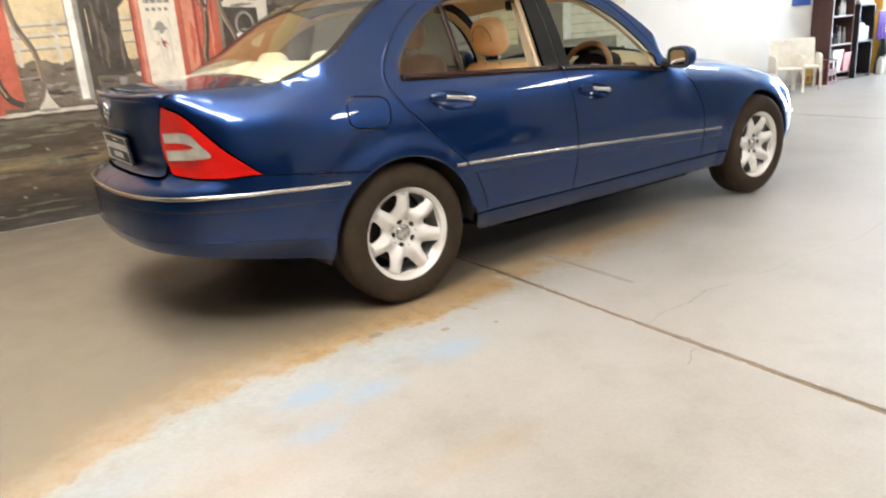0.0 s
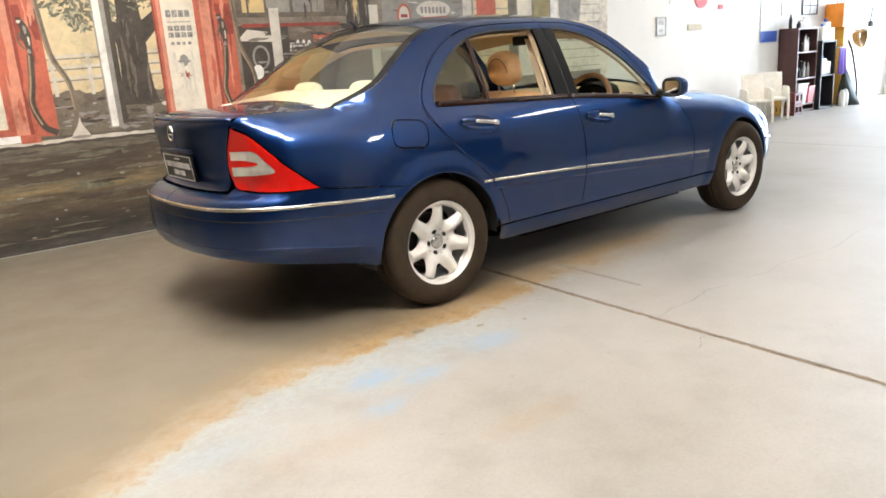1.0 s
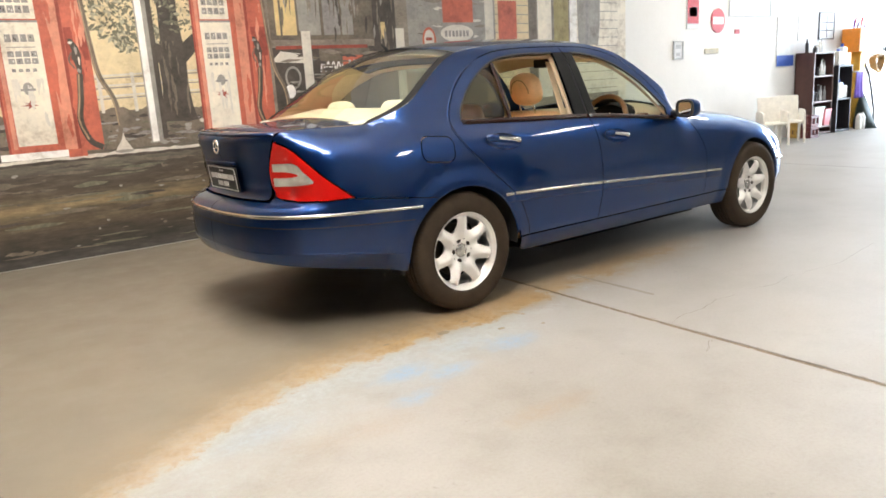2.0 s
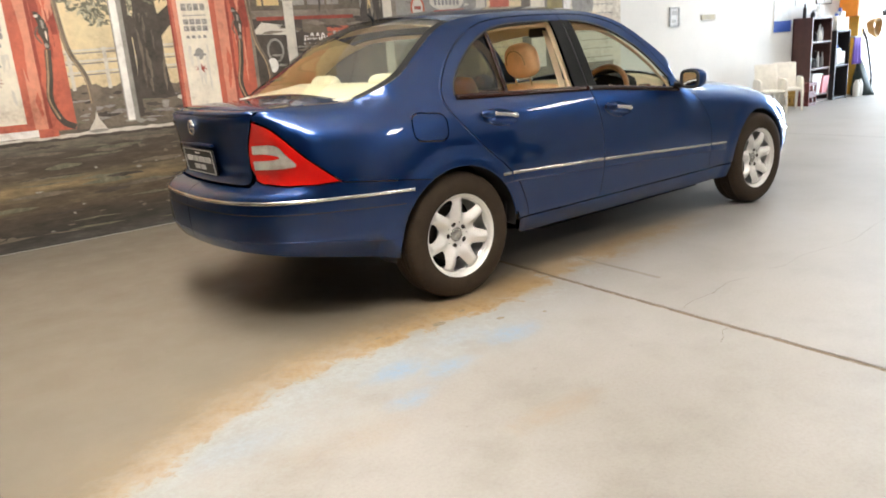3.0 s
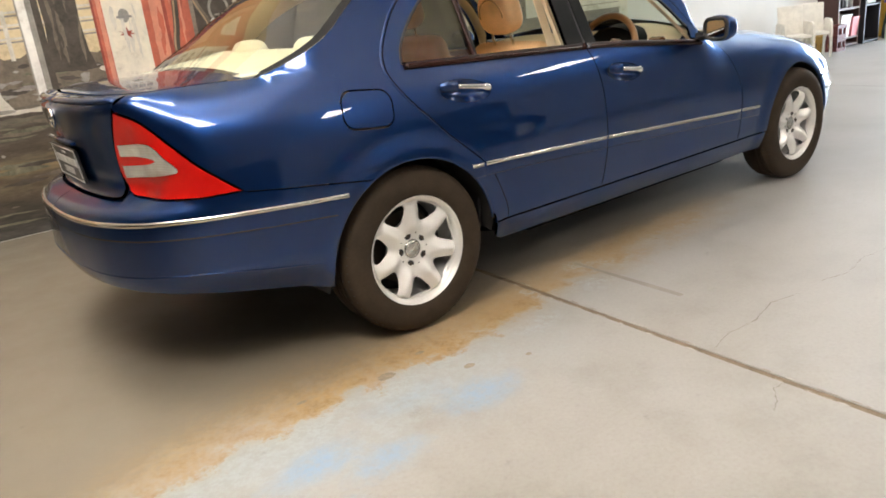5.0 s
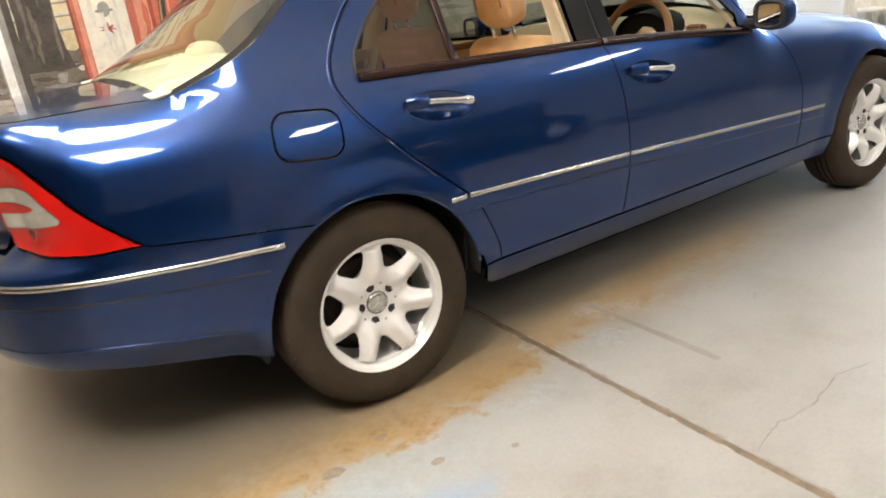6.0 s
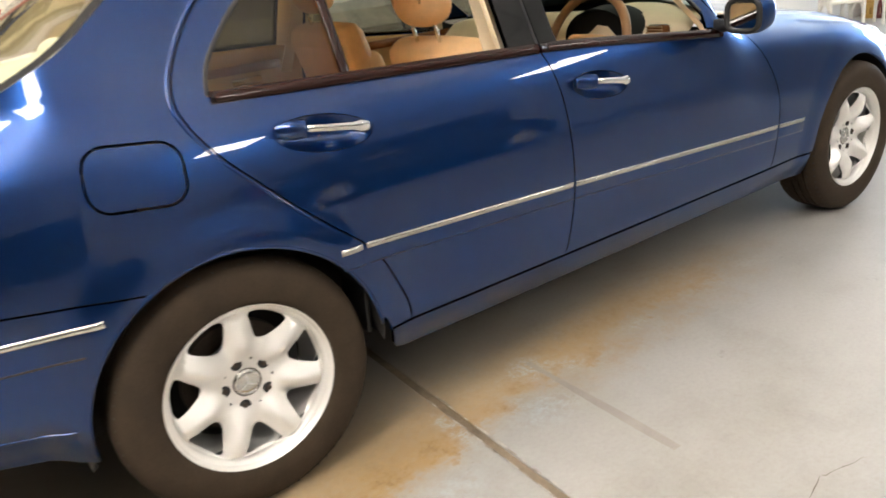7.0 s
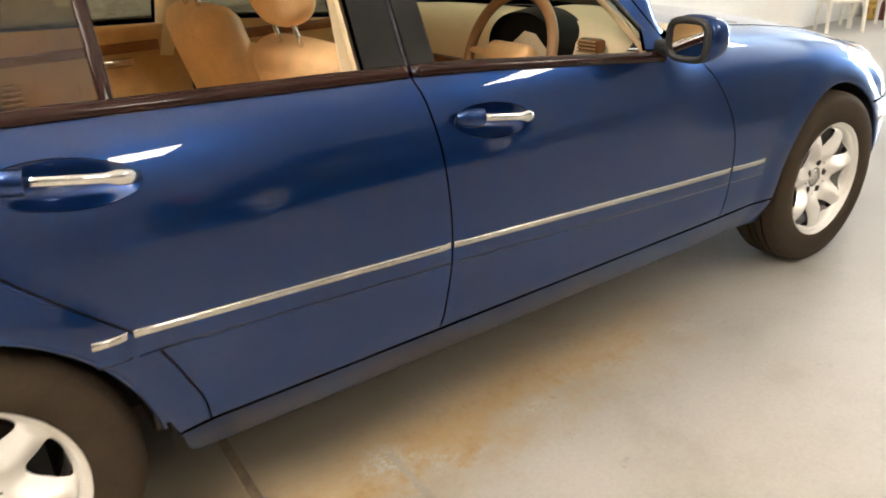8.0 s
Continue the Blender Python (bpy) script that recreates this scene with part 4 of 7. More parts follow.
# dark sheets added behind the shut lines, for the shade in the gaps
for run in (SHUT_R, GAP_M, SHUT_F, [(0.40, 0.331), (2.34, 0.331)]):
    P = np.array(curve2(X2(run), 0.02))
    t = np.gradient(P, axis=0)
    t /= np.linalg.norm(t, axis=1, keepdims=True)
    w = np.stack([-t[:, 1], t[:, 0]], -1) * 0.016
    side = []
    for q in (P - w, P + w):
        side.append(surf(q[:, 0], q[:, 1]) - normal_out(q[:, 0], q[:, 1]) * 0.0150)
    V = np.concatenate(side)
    k = len(P)
    F = [(i, i + 1, k + i + 1, k + i) for i in range(k - 1)]
    for s in (1, -1):
        mesh_part("gap_sheet", V * np.array([1, s, 1.0]), F, M["under"], car, "dark sheet for the shade in a door gap")
# pillar linings beside the rear window
a_run = np.array(curve2(X2([p for p in RAIL if -0.42 < p[0] < 0.3]), 0.02))
b_run = np.array(curve2(X2([(0.03, 0.965)] + WIN_R[:6]), 0.02))
rows = 20
V, F = [], []
for i in range(rows):
    a = a_run[round(i * (len(a_run) - 1) / (rows - 1))]
    b = b_run[round(i * (len(b_run) - 1) / (rows - 1))]
    for j in range(9):
        q = a + (b - a) * j / 8
        n = normal_out(q[:1], q[1:])[0]
        V.append(surf(q[:1], q[1:])[0] - n * (0.012 + 0.058 * math.sin(math.pi * min(1.0, 0.15 + j / 8 * 0.6))))
for i in range(rows - 1):
    for j in range(8):
        c = i * 9 + j
        F.append((c, c + 1, c + 10, c + 9))
for s in (1, -1):
    mesh_part("pillar_lining", np.array(V) * np.array([1, s, 1.0]), F, M["lining"], car, "tan rear pillar lining")
# cream inner frame of the near windows
for loop, nm in ((win_rear, "rear"), (win_front, "front")):
    for s in (1, -1):
        k = len(loop)
        q = np.array(shrink(loop, -0.004))
        q2 = np.array(shrink(loop, -0.002))
        a = surf(q[:, 0], q[:, 1]) - normal_out(q[:, 0], q[:, 1]) * 0.03
        b = surf(q2[:, 0], q2[:, 1]) - normal_out(q2[:, 0], q2[:, 1]) * 0.048
        q3 = np.array(shrink(loop, -0.045))
        c = surf(q3[:, 0], q3[:, 1]) - normal_out(q3[:, 0], q3[:, 1]) * 0.060
        V = np.r_[a, b, c] * np.array([1, s, 1.0])
        F = [(i, (i + 1) % k, k + (i + 1) % k, k + i) for i in range(k)] + [(k + i, k + (i + 1) % k, 2 * k + (i + 1) % k, 2 * k + i) for i in range(k)]
        mesh_part("window_surround", V, F, M["cream"], doors[nm][0 if s > 0 else 1], "cream inner window frame")

# ---------------------------------------------------------------- the car: wheels
def wheel_parts():
    """One road wheel round the origin, its face towards -y. Returns the wheel's tyre, which parents the rest."""
    R, RIM = 0.315, 0.2075
    prof = [(RIM - 0.006, -0.080), (RIM + 0.004, -0.090), (RIM + 0.02, -0.097), (0.255, -0.1005), (0.280, -0.098), (0.297, -0.091), (0.307, -0.080), (0.3125, -0.066),
            (R, -0.045), (R, -0.043), (R - 0.007, -0.042), (R - 0.007, -0.036), (R, -0.035), (R, -0.016), (R - 0.007, -0.015), (R - 0.007, -0.007), (R, -0.006),
            (R, 0.012), (R - 0.007, 0.013), (R - 0.007, 0.020), (R, 0.021), (R, 0.043), (0.3125, 0.066), (0.300, 0.088), (0.28, 0.098), (0.255, 0.1), (0.22, 0.095), (0.2, 0.08)]
    tyre = part("wheel", lathe_bm(prof, (0, 0, 0), 80), M["tyre"], car, "black tyre on a silver seven-spoke alloy wheel", sharp=50)
    # black strips laid on the shoulders, for the shade in the tread grooves
    bm = bmesh.new()
    for k in range(64):
        a = k * math.tau / 64
        for sgn in (-1, 1):
            q = [Vector((sgn * 0.0022 + dx, y, z)) for dx, y, z in ((-0.0022, sgn * 0.046, 0.3158), (0.0022, sgn * 0.046, 0.3158), (0.0060, sgn * 0.085, 0.3060), (0.0012, sgn * 0.085, 0.3060))]
            vs = [bm.verts.new(Matrix.Rotation(a, 3, "Y") @ v) for v in q]
            bm.faces.new(vs if sgn < 0 else vs[::-1])
    tagged(part("tread_pattern", bm, M["black"], tyre), kind="stuff")
    lip = [(0.181, 0.060), (0.184, -0.005), (0.186, -0.040), (0.188, -0.066), (0.193, -0.074), (0.199, -0.077), (0.2035, -0.088), (RIM, -0.0905), (RIM + 0.001, -0.086), (RIM - 0.004, -0.078)]
    rim = part("rim", lathe_bm(lip, (0, 0, 0), 80), M["alloy"], tyre, "silver alloy rim", sharp=40)
    # spoked face
    n = 7
    outer = [(0.1925 * math.cos(a), 0.1925 * math.sin(a)) for a in np.linspace(0, math.tau, 112, endpoint=False)]
    holes = []
    for k in range(n):
        mid = (k + 0.5) * math.tau / n + math.pi / 2
        loop = []
        for r, w in ((0.113, 0.0), (0.117, 0.011), (0.129, 0.0215), (0.145, 0.0325), (0.160, 0.0425), (0.171, 0.0475), (0.1785, 0.039), (0.1815, 0.0)):
            loop.append((r, w))
        pts = [(r, w) for r, w in loop] + [(r, -w) for r, w in loop[-2:0:-1]]
        pts = curve2([(r * math.cos(mid) - w * math.sin(mid), r * math.sin(mid) + w * math.cos(mid)) for r, w in pts], 0.006, closed=True)
        holes.append(pts)
    centre = [(0.034 * math.cos(a), 0.034 * math.sin(a)) for a in np.linspace(0, math.tau, 32, endpoint=False)]

    def face(x, z):
        x, z = np.asarray(x, float), np.asarray(z, float)
        r = np.hypot(x, z)
        a = np.arctan2(z, x) - math.pi / 2
        ridge = 1.0 - 2.1 * np.abs(np.sin(n * a / 2)) ** 1.7
        base = -0.040 - 0.026 * smooth(0.03, 0.11, r) + 0.006 * smooth(0.15, 0.19, r)
        lift = smooth(0.055, 0.125, r) * (1 - smooth(0.176, 0.192, r))
        y = base - 0.0195 * lift * ridge - 0.004 * (1 - smooth(0.045, 0.06, r))
        return np.stack([x, y, z], -1)

    def face_n(x, z):
        e = 1e-3
        g = np.cross(face(np.asarray(x) + e, z) - face(np.asarray(x) - e, z), face(x, np.asarray(z) + e) - face(x, np.asarray(z) - e))
        g /= np.linalg.norm(g, axis=-1, keepdims=True)
        return np.where(g[:, 1:2] > 0, -g, g)

    v, f, nn = trimmed(outer, holes + [centre], 0.008, face, face_n, flange=0.022)
    mesh_part("spokes", v, f, M["alloy"], rim, "seven rounded silver spokes", nn)
    part("hub_cap", lathe_bm([(0.0005, -0.050), (0.020, -0.0495), (0.030, -0.047), (0.0345, -0.043), (0.0345, -0.03)], (0, 0, 0), 40), M["satin"], rim, "round silver hub cap", sharp=50)
    part("cap_gap", tube_bm([Vector((0.0352 * math.cos(a), -0.0440, 0.0352 * math.sin(a))) for a in np.linspace(0, math.tau, 36, endpoint=False)], 0.0013, 6, closed=True), M["disc"], rim, smooth=True)
    part("cap_ring", tube_bm([Vector((0.0285 * math.cos(a), -0.0482, 0.0285 * math.sin(a))) for a in np.linspace(0, math.tau, 36, endpoint=False)], 0.0018, 6, closed=True), M["chrome"], rim, smooth=True)
    bm = bmesh.new()
    for a in (90, 210, 330):
        tube_bm([Vector((0, -0.0505, 0)), Vector((0.024 * math.cos(radians(a)), -0.049, 0.024 * math.sin(radians(a))))], 0.0018, 6, bm=bm)
    part("cap_mark", bm, M["chrome"], rim)
    # black discs on the face stand for the shade in bolt holes and dimples
    for k in range(5):
        a = k * math.tau / 5 + math.pi / 2 + 0.31
        c = Vector((0.058 * math.cos(a), 0, 0.058 * math.sin(a)))
        part("bolt_hole_disc", lathe_bm([(0.0005, -0.0484), (0.0125, -0.0488), (0.0142, -0.0492), (0.0150, -0.0440)], c, 18), M["black"], rim, "black disc for the shade in a bolt hole", sharp=30)
        part("bolt_head", lathe_bm([(0.0005, -0.0520), (0.0060, -0.0518), (0.0078, -0.0500), (0.0080, -0.046)], c, 6), M["disc"], rim)
        a += math.tau / 10
        c = Vector((0.063 * math.cos(a), 0, 0.063 * math.sin(a)))
        part("dimple_disc", lathe_bm([(0.0005, -0.0505), (0.0032, -0.0503), (0.0036, -0.043)], c, 10), M["black"], rim)
    part("brake_disc", lathe_bm([(0.02, 0.005), (0.140, 0.005), (0.140, 0.03), (0.02, 0.03)], (0, 0, 0), 48), M["disc"], tyre, "rusty brake disc", sharp=30)
    part("brake_caliper", box_bm(0.06, 0.15, -0.02, 0.05, -0.06, 0.06, 0.012, 2), M["under"], tyre, sharp=40)
    # dark backing added to close the wheel, for the shade behind the spokes
    part("wheel_backing", lathe_bm([(0.1795, 0.055), (0.179, 0.06), (0.178, 0.085), (0.195, 0.095), (0.02, 0.06)], (0, 0, 0), 48), M["under"], tyre)
    return tyre


wheel = wheel_parts()
WZ = 0.3145
wheel.matrix_basis = pose(0, -0.742, WZ)
for x, y, spin, turn in ((2.715, -0.752, 26, 0), (0, 0.742, 10, 180), (2.715, 0.752, 40, 180)):
    w = copy_thing(wheel, pose(x, y, WZ, 0, 0, turn) @ pose(0, 0, 0, 0, spin, 0))

# ---- wheel wells, underbody
for xc in (0.0, 2.715):
    for s in (1, -1):
        V, F = [], []
        for i in range(33):
            a = radians(-2 + 192 * i / 32)
            for y in (0.832, 0.78, 0.70, 0.648):
                r = 0.372 if y < 0.8 else 0.366
                if y > 0.8:
                    px, pz = xc + 0.358 * math.cos(a), ARCH_Z + 0.358 * math.sin(a)
                    V.append((px, (surf(np.array([U(px)]), np.array([max(pz, 0.2)]))[0][1] + 0.009) * s, pz))
                    continue
                V.append((xc + r * math.cos(a), -y * s, ARCH_Z + r * math.sin(a)))
        for i in range(32):
            for j in range(3):
                q = i * 4 + j
                F.append((q, q + 1, q + 5, q + 4))
        c = len(V)
        V.append((xc, -0.648 * s, ARCH_Z))
        for i in range(32):
            F.append((i * 4 + 3, i * 4 + 7, c))
        mesh_part("wheel_well", V, F, M["under"], car)
    for s in (1, -1):
        part("mud_flap", turn_bm(box_bm(-0.008, 0.008, -0.08, 0.08, -0.075, 0.085, 0.006, 2), pose(xc + 0.355, -0.695 * s, 0.378, 0, 4, 0)), M["black"], car, "black wheel arch flap", sharp=40)
    # rolled arch edge
for xc, a0, a1 in ((0.0, 8, 186), (2.715, -6, 176)):
    for s in (1, -1):
        pts = []
        for i in range(41):
            a = radians(a0 + (a1 - a0) * i / 40)
            u, z = U(xc + (ARCH_R - 0.001) * math.cos(a)), ARCH_Z + (ARCH_R - 0.001) * math.sin(a)
            p = surf(np.array([u]), np.array([z]))[0]
            pts.append(Vector((p[0], (p[1] + 0.006) * s, p[2])))
        part("arch_edge", tube_bm(pts, 0.006, 8), M["paint"], car, smooth=True)
und = [tuple(surf(np.array([u]), np.array([0.30]))[0]) for u in np.concatenate([np.linspace(U_END - 0.02, U(3.1), 10), np.linspace(U(2.3), U(0.42), 10), np.linspace(U(-0.4), 0.02, 12)])]
across("underbody", [(x, max(y, -0.80) * (0.62 if (abs(x) < 0.45 or abs(x - 2.715) < 0.42) else 0.95), 0.215 if -0.3 < x < 3 else 0.42) for x, y, z in und if x > -0.45], 0.0, 0.0, M["under"], car, "dark underbody", cols=6)
across("boot_floor", [(-0.88, -0.45, 0.44), (-0.7, -0.6, 0.42), (-0.37, -0.6, 0.36)], 0.0, 0.0, M["under"], car, cols=4)
part("silencer", box_bm(-0.80, -0.52, 0.18, 0.55, 0.32, 0.42, 0.045, 4), M["under"], car, sharp=40)

# ---- door mirrors
for s in (1, -1):
    bm = bmesh.new()
    bmesh.ops.create_uvsphere(bm, u_segments=32, v_segments=20, radius=1.0)
    for v in bm.verts:
        x, y, z = v.co
        k = 1.0 / max(1e-6, (abs(x) ** 3 + abs(y) ** 3 + abs(z) ** 3) ** (1 / 3)) * math.sqrt(x * x + y * y + z * z)
        x, y, z = x * k, y * k, z * k
        v.co = Vector((1.760 + (0.050 * x if x > 0 else 0.050 * x), -(0.948 + 0.066 * y) * s, 0.936 + (0.056 - 0.010 * x) * z))
    bmesh.ops.recalc_face_normals(bm, faces=list(bm.faces))
    mir = part("door_mirror", bm, M["paint"], car, "blue mirror housing", smooth=True)
    g = [(1.7085, -(0.948 + 0.056 * a) * s, 0.936 + 0.047 * b) for a, b in
         [(math.copysign(abs(math.cos(t)) ** 0.55, math.cos(t)), math.copysign(abs(math.sin(t)) ** 0.55, math.sin(t))) for t in np.linspace(0, math.tau, 40, endpoint=False)]]
    mesh_part("mirror_glass", g, [tuple(range(40)) if s < 0 else tuple(reversed(range(40)))], M["mirror"], mir, "silvered mirror glass", smooth=False)
    part("mirror_rim", tube_bm([Vector(p) for p in g], 0.009, 8, closed=True), M["black"], mir, smooth=True)
    part("mirror_foot", tube_bm([Vector((1.775, -0.80 * s, 0.895)), Vector((1.775, -0.85 * s, 0.898)), Vector((1.775, -0.905 * s, 0.905))], [0.034, 0.028, 0.030], 14, 0.7), M["black"], mir, smooth=True)
    tri = [(1.705, BELT(1.70) + 0.012), (1.78, BELT(1.75) + 0.004), (1.715, 0.955)]
    skin("mirror_sail", loop2(*[line2((U(a[0]), a[1]), (U(b[0]), b[1])) for a, b in zip(tri, tri[1:] + tri[:1])]), [], M["paint"], car, h=0.03, lift=0.004, flange=0.01, sides=(s,))

# ---------------------------------------------------------------- the car: interior
def pad(x0, x1, y0, y1, z0, z1, r, name, mat, parent, m=None, label="", puff=0.0):
    """An upholstered block with soft edges."""
    bm = bmesh.new()
    bmesh.ops.create_cube(bm, size=2.0)
    bmesh.ops.subdivide_edges(bm, edges=list(bm.edges), cuts=9, use_grid_fill=True)
    c = Vector(((x0 + x1) / 2, (y0 + y1) / 2, (z0 + z1) / 2))
    h = Vector(((x1 - x0) / 2, (y1 - y0) / 2, (z1 - z0) / 2))
    for v in bm.verts:
        p = Vector((v.co.x * h.x, v.co.y * h.y, v.co.z * h.z))
        q = Vector((max(-h.x + r, min(h.x - r, p.x)), max(-h.y + r, min(h.y - r, p.y)), max(-h.z + r, min(h.z - r, p.z))))
        d = p - q
        if d.length > 1e-6:
            p = q + d.normalized() * r
        if puff:
            p += Vector((p.x / h.x * puff * (1 - (p.y / h.y) ** 2), 0, p.z / h.z * puff * 0.5 * (1 - (p.y / h.y) ** 2)))
        v.co = p + c
    if m is not None:
        bmesh.ops.transform(bm, matrix=m, verts=list(bm.verts))
    bmesh.ops.recalc_face_normals(bm, faces=list(bm.faces))
    return part(name, bm, mat, parent, label, smooth=True)


def front_seat(y, tall):
    seat = pad(1.02, 1.52, y - 0.25, y + 0.25, 0.44, 0.62, 0.06, "front_seat", M["tan"], car, None, "tan leather front seat with headrest", 0.01)
    m = pose(1.06, y, 0.55, 0, -17, 0)
    pad(-0.06, 0.06, -0.245, 0.245, -0.02, 0.435 + tall, 0.055, "backrest", M["tan"], seat, m, "", 0.012)
    pad(-0.075, 0.055, -0.19, 0.19, 0.05, 0.39 + tall, 0.05, "backrest_panel", M["tan"], seat, m, "", 0.012)
    for s in (-1, 1):
        pad(-0.02, 0.085, s * 0.205 - 0.045, s * 0.205 + 0.045, 0.02, 0.36, 0.04, "bolster", M["tan"], seat, m)
    hm = pose(0.905, y, 1.085 + tall, 0, -12, 0)
    bm = bmesh.new()
    bmesh.ops.create_uvsphere(bm, u_segments=36, v_segments=24, radius=1.0)
    for v in bm.verts:
        x_, y_, z_ = v.co
        k = 1.0 / max(1e-6, (abs(x_) ** 2.6 + abs(y_) ** 2.6 + abs(z_) ** 2.6) ** (1 / 2.6))
        v.co = hm @ Vector((0.062 * x_ * k, (0.120 - 0.010 * z_) * y_ * k, 0.026 + 0.100 * z_ * k))
    bmesh.ops.recalc_face_normals(bm, faces=list(bm.faces))
    hr = part("headrest", bm, M["tan"], seat, "tan leather headrest with a curved seam", smooth=True)
    seam = []
    for a in np.linspace(-0.25, math.pi + 0.25, 34):
        p, q = 0.62 * math.cos(a), 0.02 + 0.66 * math.sin(a)
        w_ = max(0.0, 1 - abs(p) ** 2.6 - abs(q) ** 2.6) ** (1 / 2.6)
        seam.append(hm @ Vector((-0.0625 * w_, (0.120 - 0.010 * q) * p, 0.026 + 0.100 * q)))
    part("headrest_seam", tube_bm(seam, 0.0032, 6), M["tan_dark"], hr, smooth=True)
    for s in (-1, 1):
        part("headrest_post", tube_bm([Vector((0.893, y + s * 0.062, 1.05 + tall)), Vector((0.925, y + s * 0.062, 0.93 + tall))], 0.0065, 10), M["chrome"], seat, "chrome headrest post", smooth=True)
    return seat


for y, tall in ((-0.37, 0.0), (0.37, 0.05)):
    front_seat(y, tall)
# rear bench
bench = pad(0.10, 0.62, -0.62, 0.62, 0.42, 0.60, 0.07, "rear_bench", M["tan"], car, None, "tan leather rear bench", 0.008)
bmx = pose(0.16, 0, 0.56, 0, -24, 0)
for y in (-0.42, 0.0, 0.42):
    w = 0.21 if y else 0.2
    pad(-0.07, 0.06, y - w, y + w, -0.02, 0.43, 0.06, "bench_backrest", M["tan"], bench, bmx, "", 0.01)
for y in (-0.31, 0.31):
    # tan headrests, coloured pale for the bright reflection that lies over them
    pad(-0.08, 0.025, y - 0.115, y + 0.115, 1.00, 1.10, 0.05, "bench_headrest", M["shelf_cream"], bench, None, "", 0.01)
    for s in (-1, 1):
        part("bench_headrest_post", tube_bm([Vector((-0.025, y + s * 0.05, 1.07)), Vector((0.0, y + s * 0.05, 0.92))], 0.006, 8), M["chrome"], bench, smooth=True)
# shelf behind it
across("parcel_shelf", [(-0.45, -0.585, 1.006), (-0.36, -0.59, 1.016), (-0.2, -0.585, 1.036), (-0.05, -0.575, 1.058), (-0.02, -0.575, 1.045)], 0.0, 0.0, M["shelf_cream"], car, "pale cream parcel shelf", cols=8, thick=0.01)
# door cards, sills inside, headlining
for s in (1, -1):
    for x0, x1 in ((0.10, 0.985), (1.0, 2.0)):
        V, F = [], []
        xs, zs = np.linspace(x0, x1, 18), (0.34, 0.5, 0.60, 0.63, 0.66, 0.80, 0.88, 0.93, 0.965)
        off = (0.09, 0.09, 0.09, 0.15, 0.09, 0.085, 0.08, 0.075, 0.05)
        for x in xs:
            for z, o in zip(zs, off):
                zz = min(max(z, 0.76 - 1.1 * max(0.0, x - 0.30)) if x < 0.62 else z, float(BELT(x)) - 0.012)
                p = surf(np.array([U(x)]), np.array([zz]))[0]
                V.append((p[0], (p[1] + o) * s, zz))
        for i in range(len(xs) - 1):
            for j in range(len(zs) - 1):
                a = i * len(zs) + j
                F.append((a, a + 1, a + len(zs) + 1, a + len(zs)))
        card = mesh_part("door_card", V, F, M["card_shaded"], car, "tan door lining with armrest")
        mid = (x0 + x1) / 2
        pw = surf(np.array([U(mid)]), np.array([0.86]))[0]
        part("wood_strip", box_bm(mid - 0.34, mid + 0.34, (pw[1] + 0.082) * s - 0.006, (pw[1] + 0.082) * s + 0.012, 0.845, 0.885, 0.005, 2), M["wood"], card, "glossy walnut strip", sharp=40)
        part("inner_handle", box_bm(mid + 0.10, mid + 0.24, (pw[1] + 0.10) * s - 0.010, (pw[1] + 0.10) * s + 0.010, 0.80, 0.83, 0.008, 2), M["chrome"], card, sharp=40)
        for k in range(5):
            part("speaker_rib", box_bm(mid - 0.30, mid - 0.14, (pw[1] + 0.088) * s - 0.004, (pw[1] + 0.088) * s + 0.004, 0.70 + 0.02 * k, 0.708 + 0.02 * k), M["tan_dark"], card)
    part("inner_pillar", turn_bm(box_bm(-0.035, 0.035, -0.012, 0.012, -0.19, 0.20, 0.01, 3), pose(0.965, -0.640 * s, 1.14, -27 * s, 0, 0)), M["cream"], car, "cream pillar lining", sharp=50)
    part("seat_belt", turn_bm(box_bm(-0.024, 0.024, -0.002, 0.002, -0.28, 0.22), pose(0.935, -0.605 * s, 1.07, -27 * s, 8, 0)), M["cream"], car)
lin = rail_run(0.20, 1.54, 16)
across("headlining", [(p[0], p[1] * 0.93, p[2] - 0.03) for p in lin], up_slope(lin, -0.05, 0.09), 0.045, M["cream"], car, "cream headlining", power=2.2)
across("cabin_floor", [(-0.02, -0.58, 0.34), (0.47, -0.58, 0.30), (0.56, -0.74, 0.26), (2.0, -0.76, 0.25), (2.25, -0.7, 0.45)], 0.0, 0.0, M["tan_dark"], car, "tan carpet", cols=6)
part("tunnel", box_bm(0.5, 1.9, -0.12, 0.12, 0.26, 0.56, 0.05, 3), M["tan"], car, "centre console", sharp=40)
# dashboard
prof = [(1.56, 0.50), (1.60, 0.66), (1.63, 0.80), (1.66, 0.88), (1.72, 0.925), (1.82, 0.935), (1.95, 0.925), (2.02, 0.90)]
V, F = [], []
ys = np.linspace(-0.70, 0.70, 29)
for x, z in prof:
    for y in ys:
        hump = math.exp(-((y + 0.37) / 0.16) ** 2)
        V.append((x + 0.09 - 0.05 * hump * (0.75 < z < 0.93), y, z + 0.035 * hump * (z > 0.87) - 0.02 * (abs(y) / 0.7) ** 4))
k = len(ys)
for i in range(len(prof) - 1):
    for j in range(k - 1):
        F.append((i * k + j, i * k + j + 1, (i + 1) * k + j + 1, (i + 1) * k + j))
dash = mesh_part("dashboard", V, F, M["cream"], car, "cream dashboard with black instrument hood")
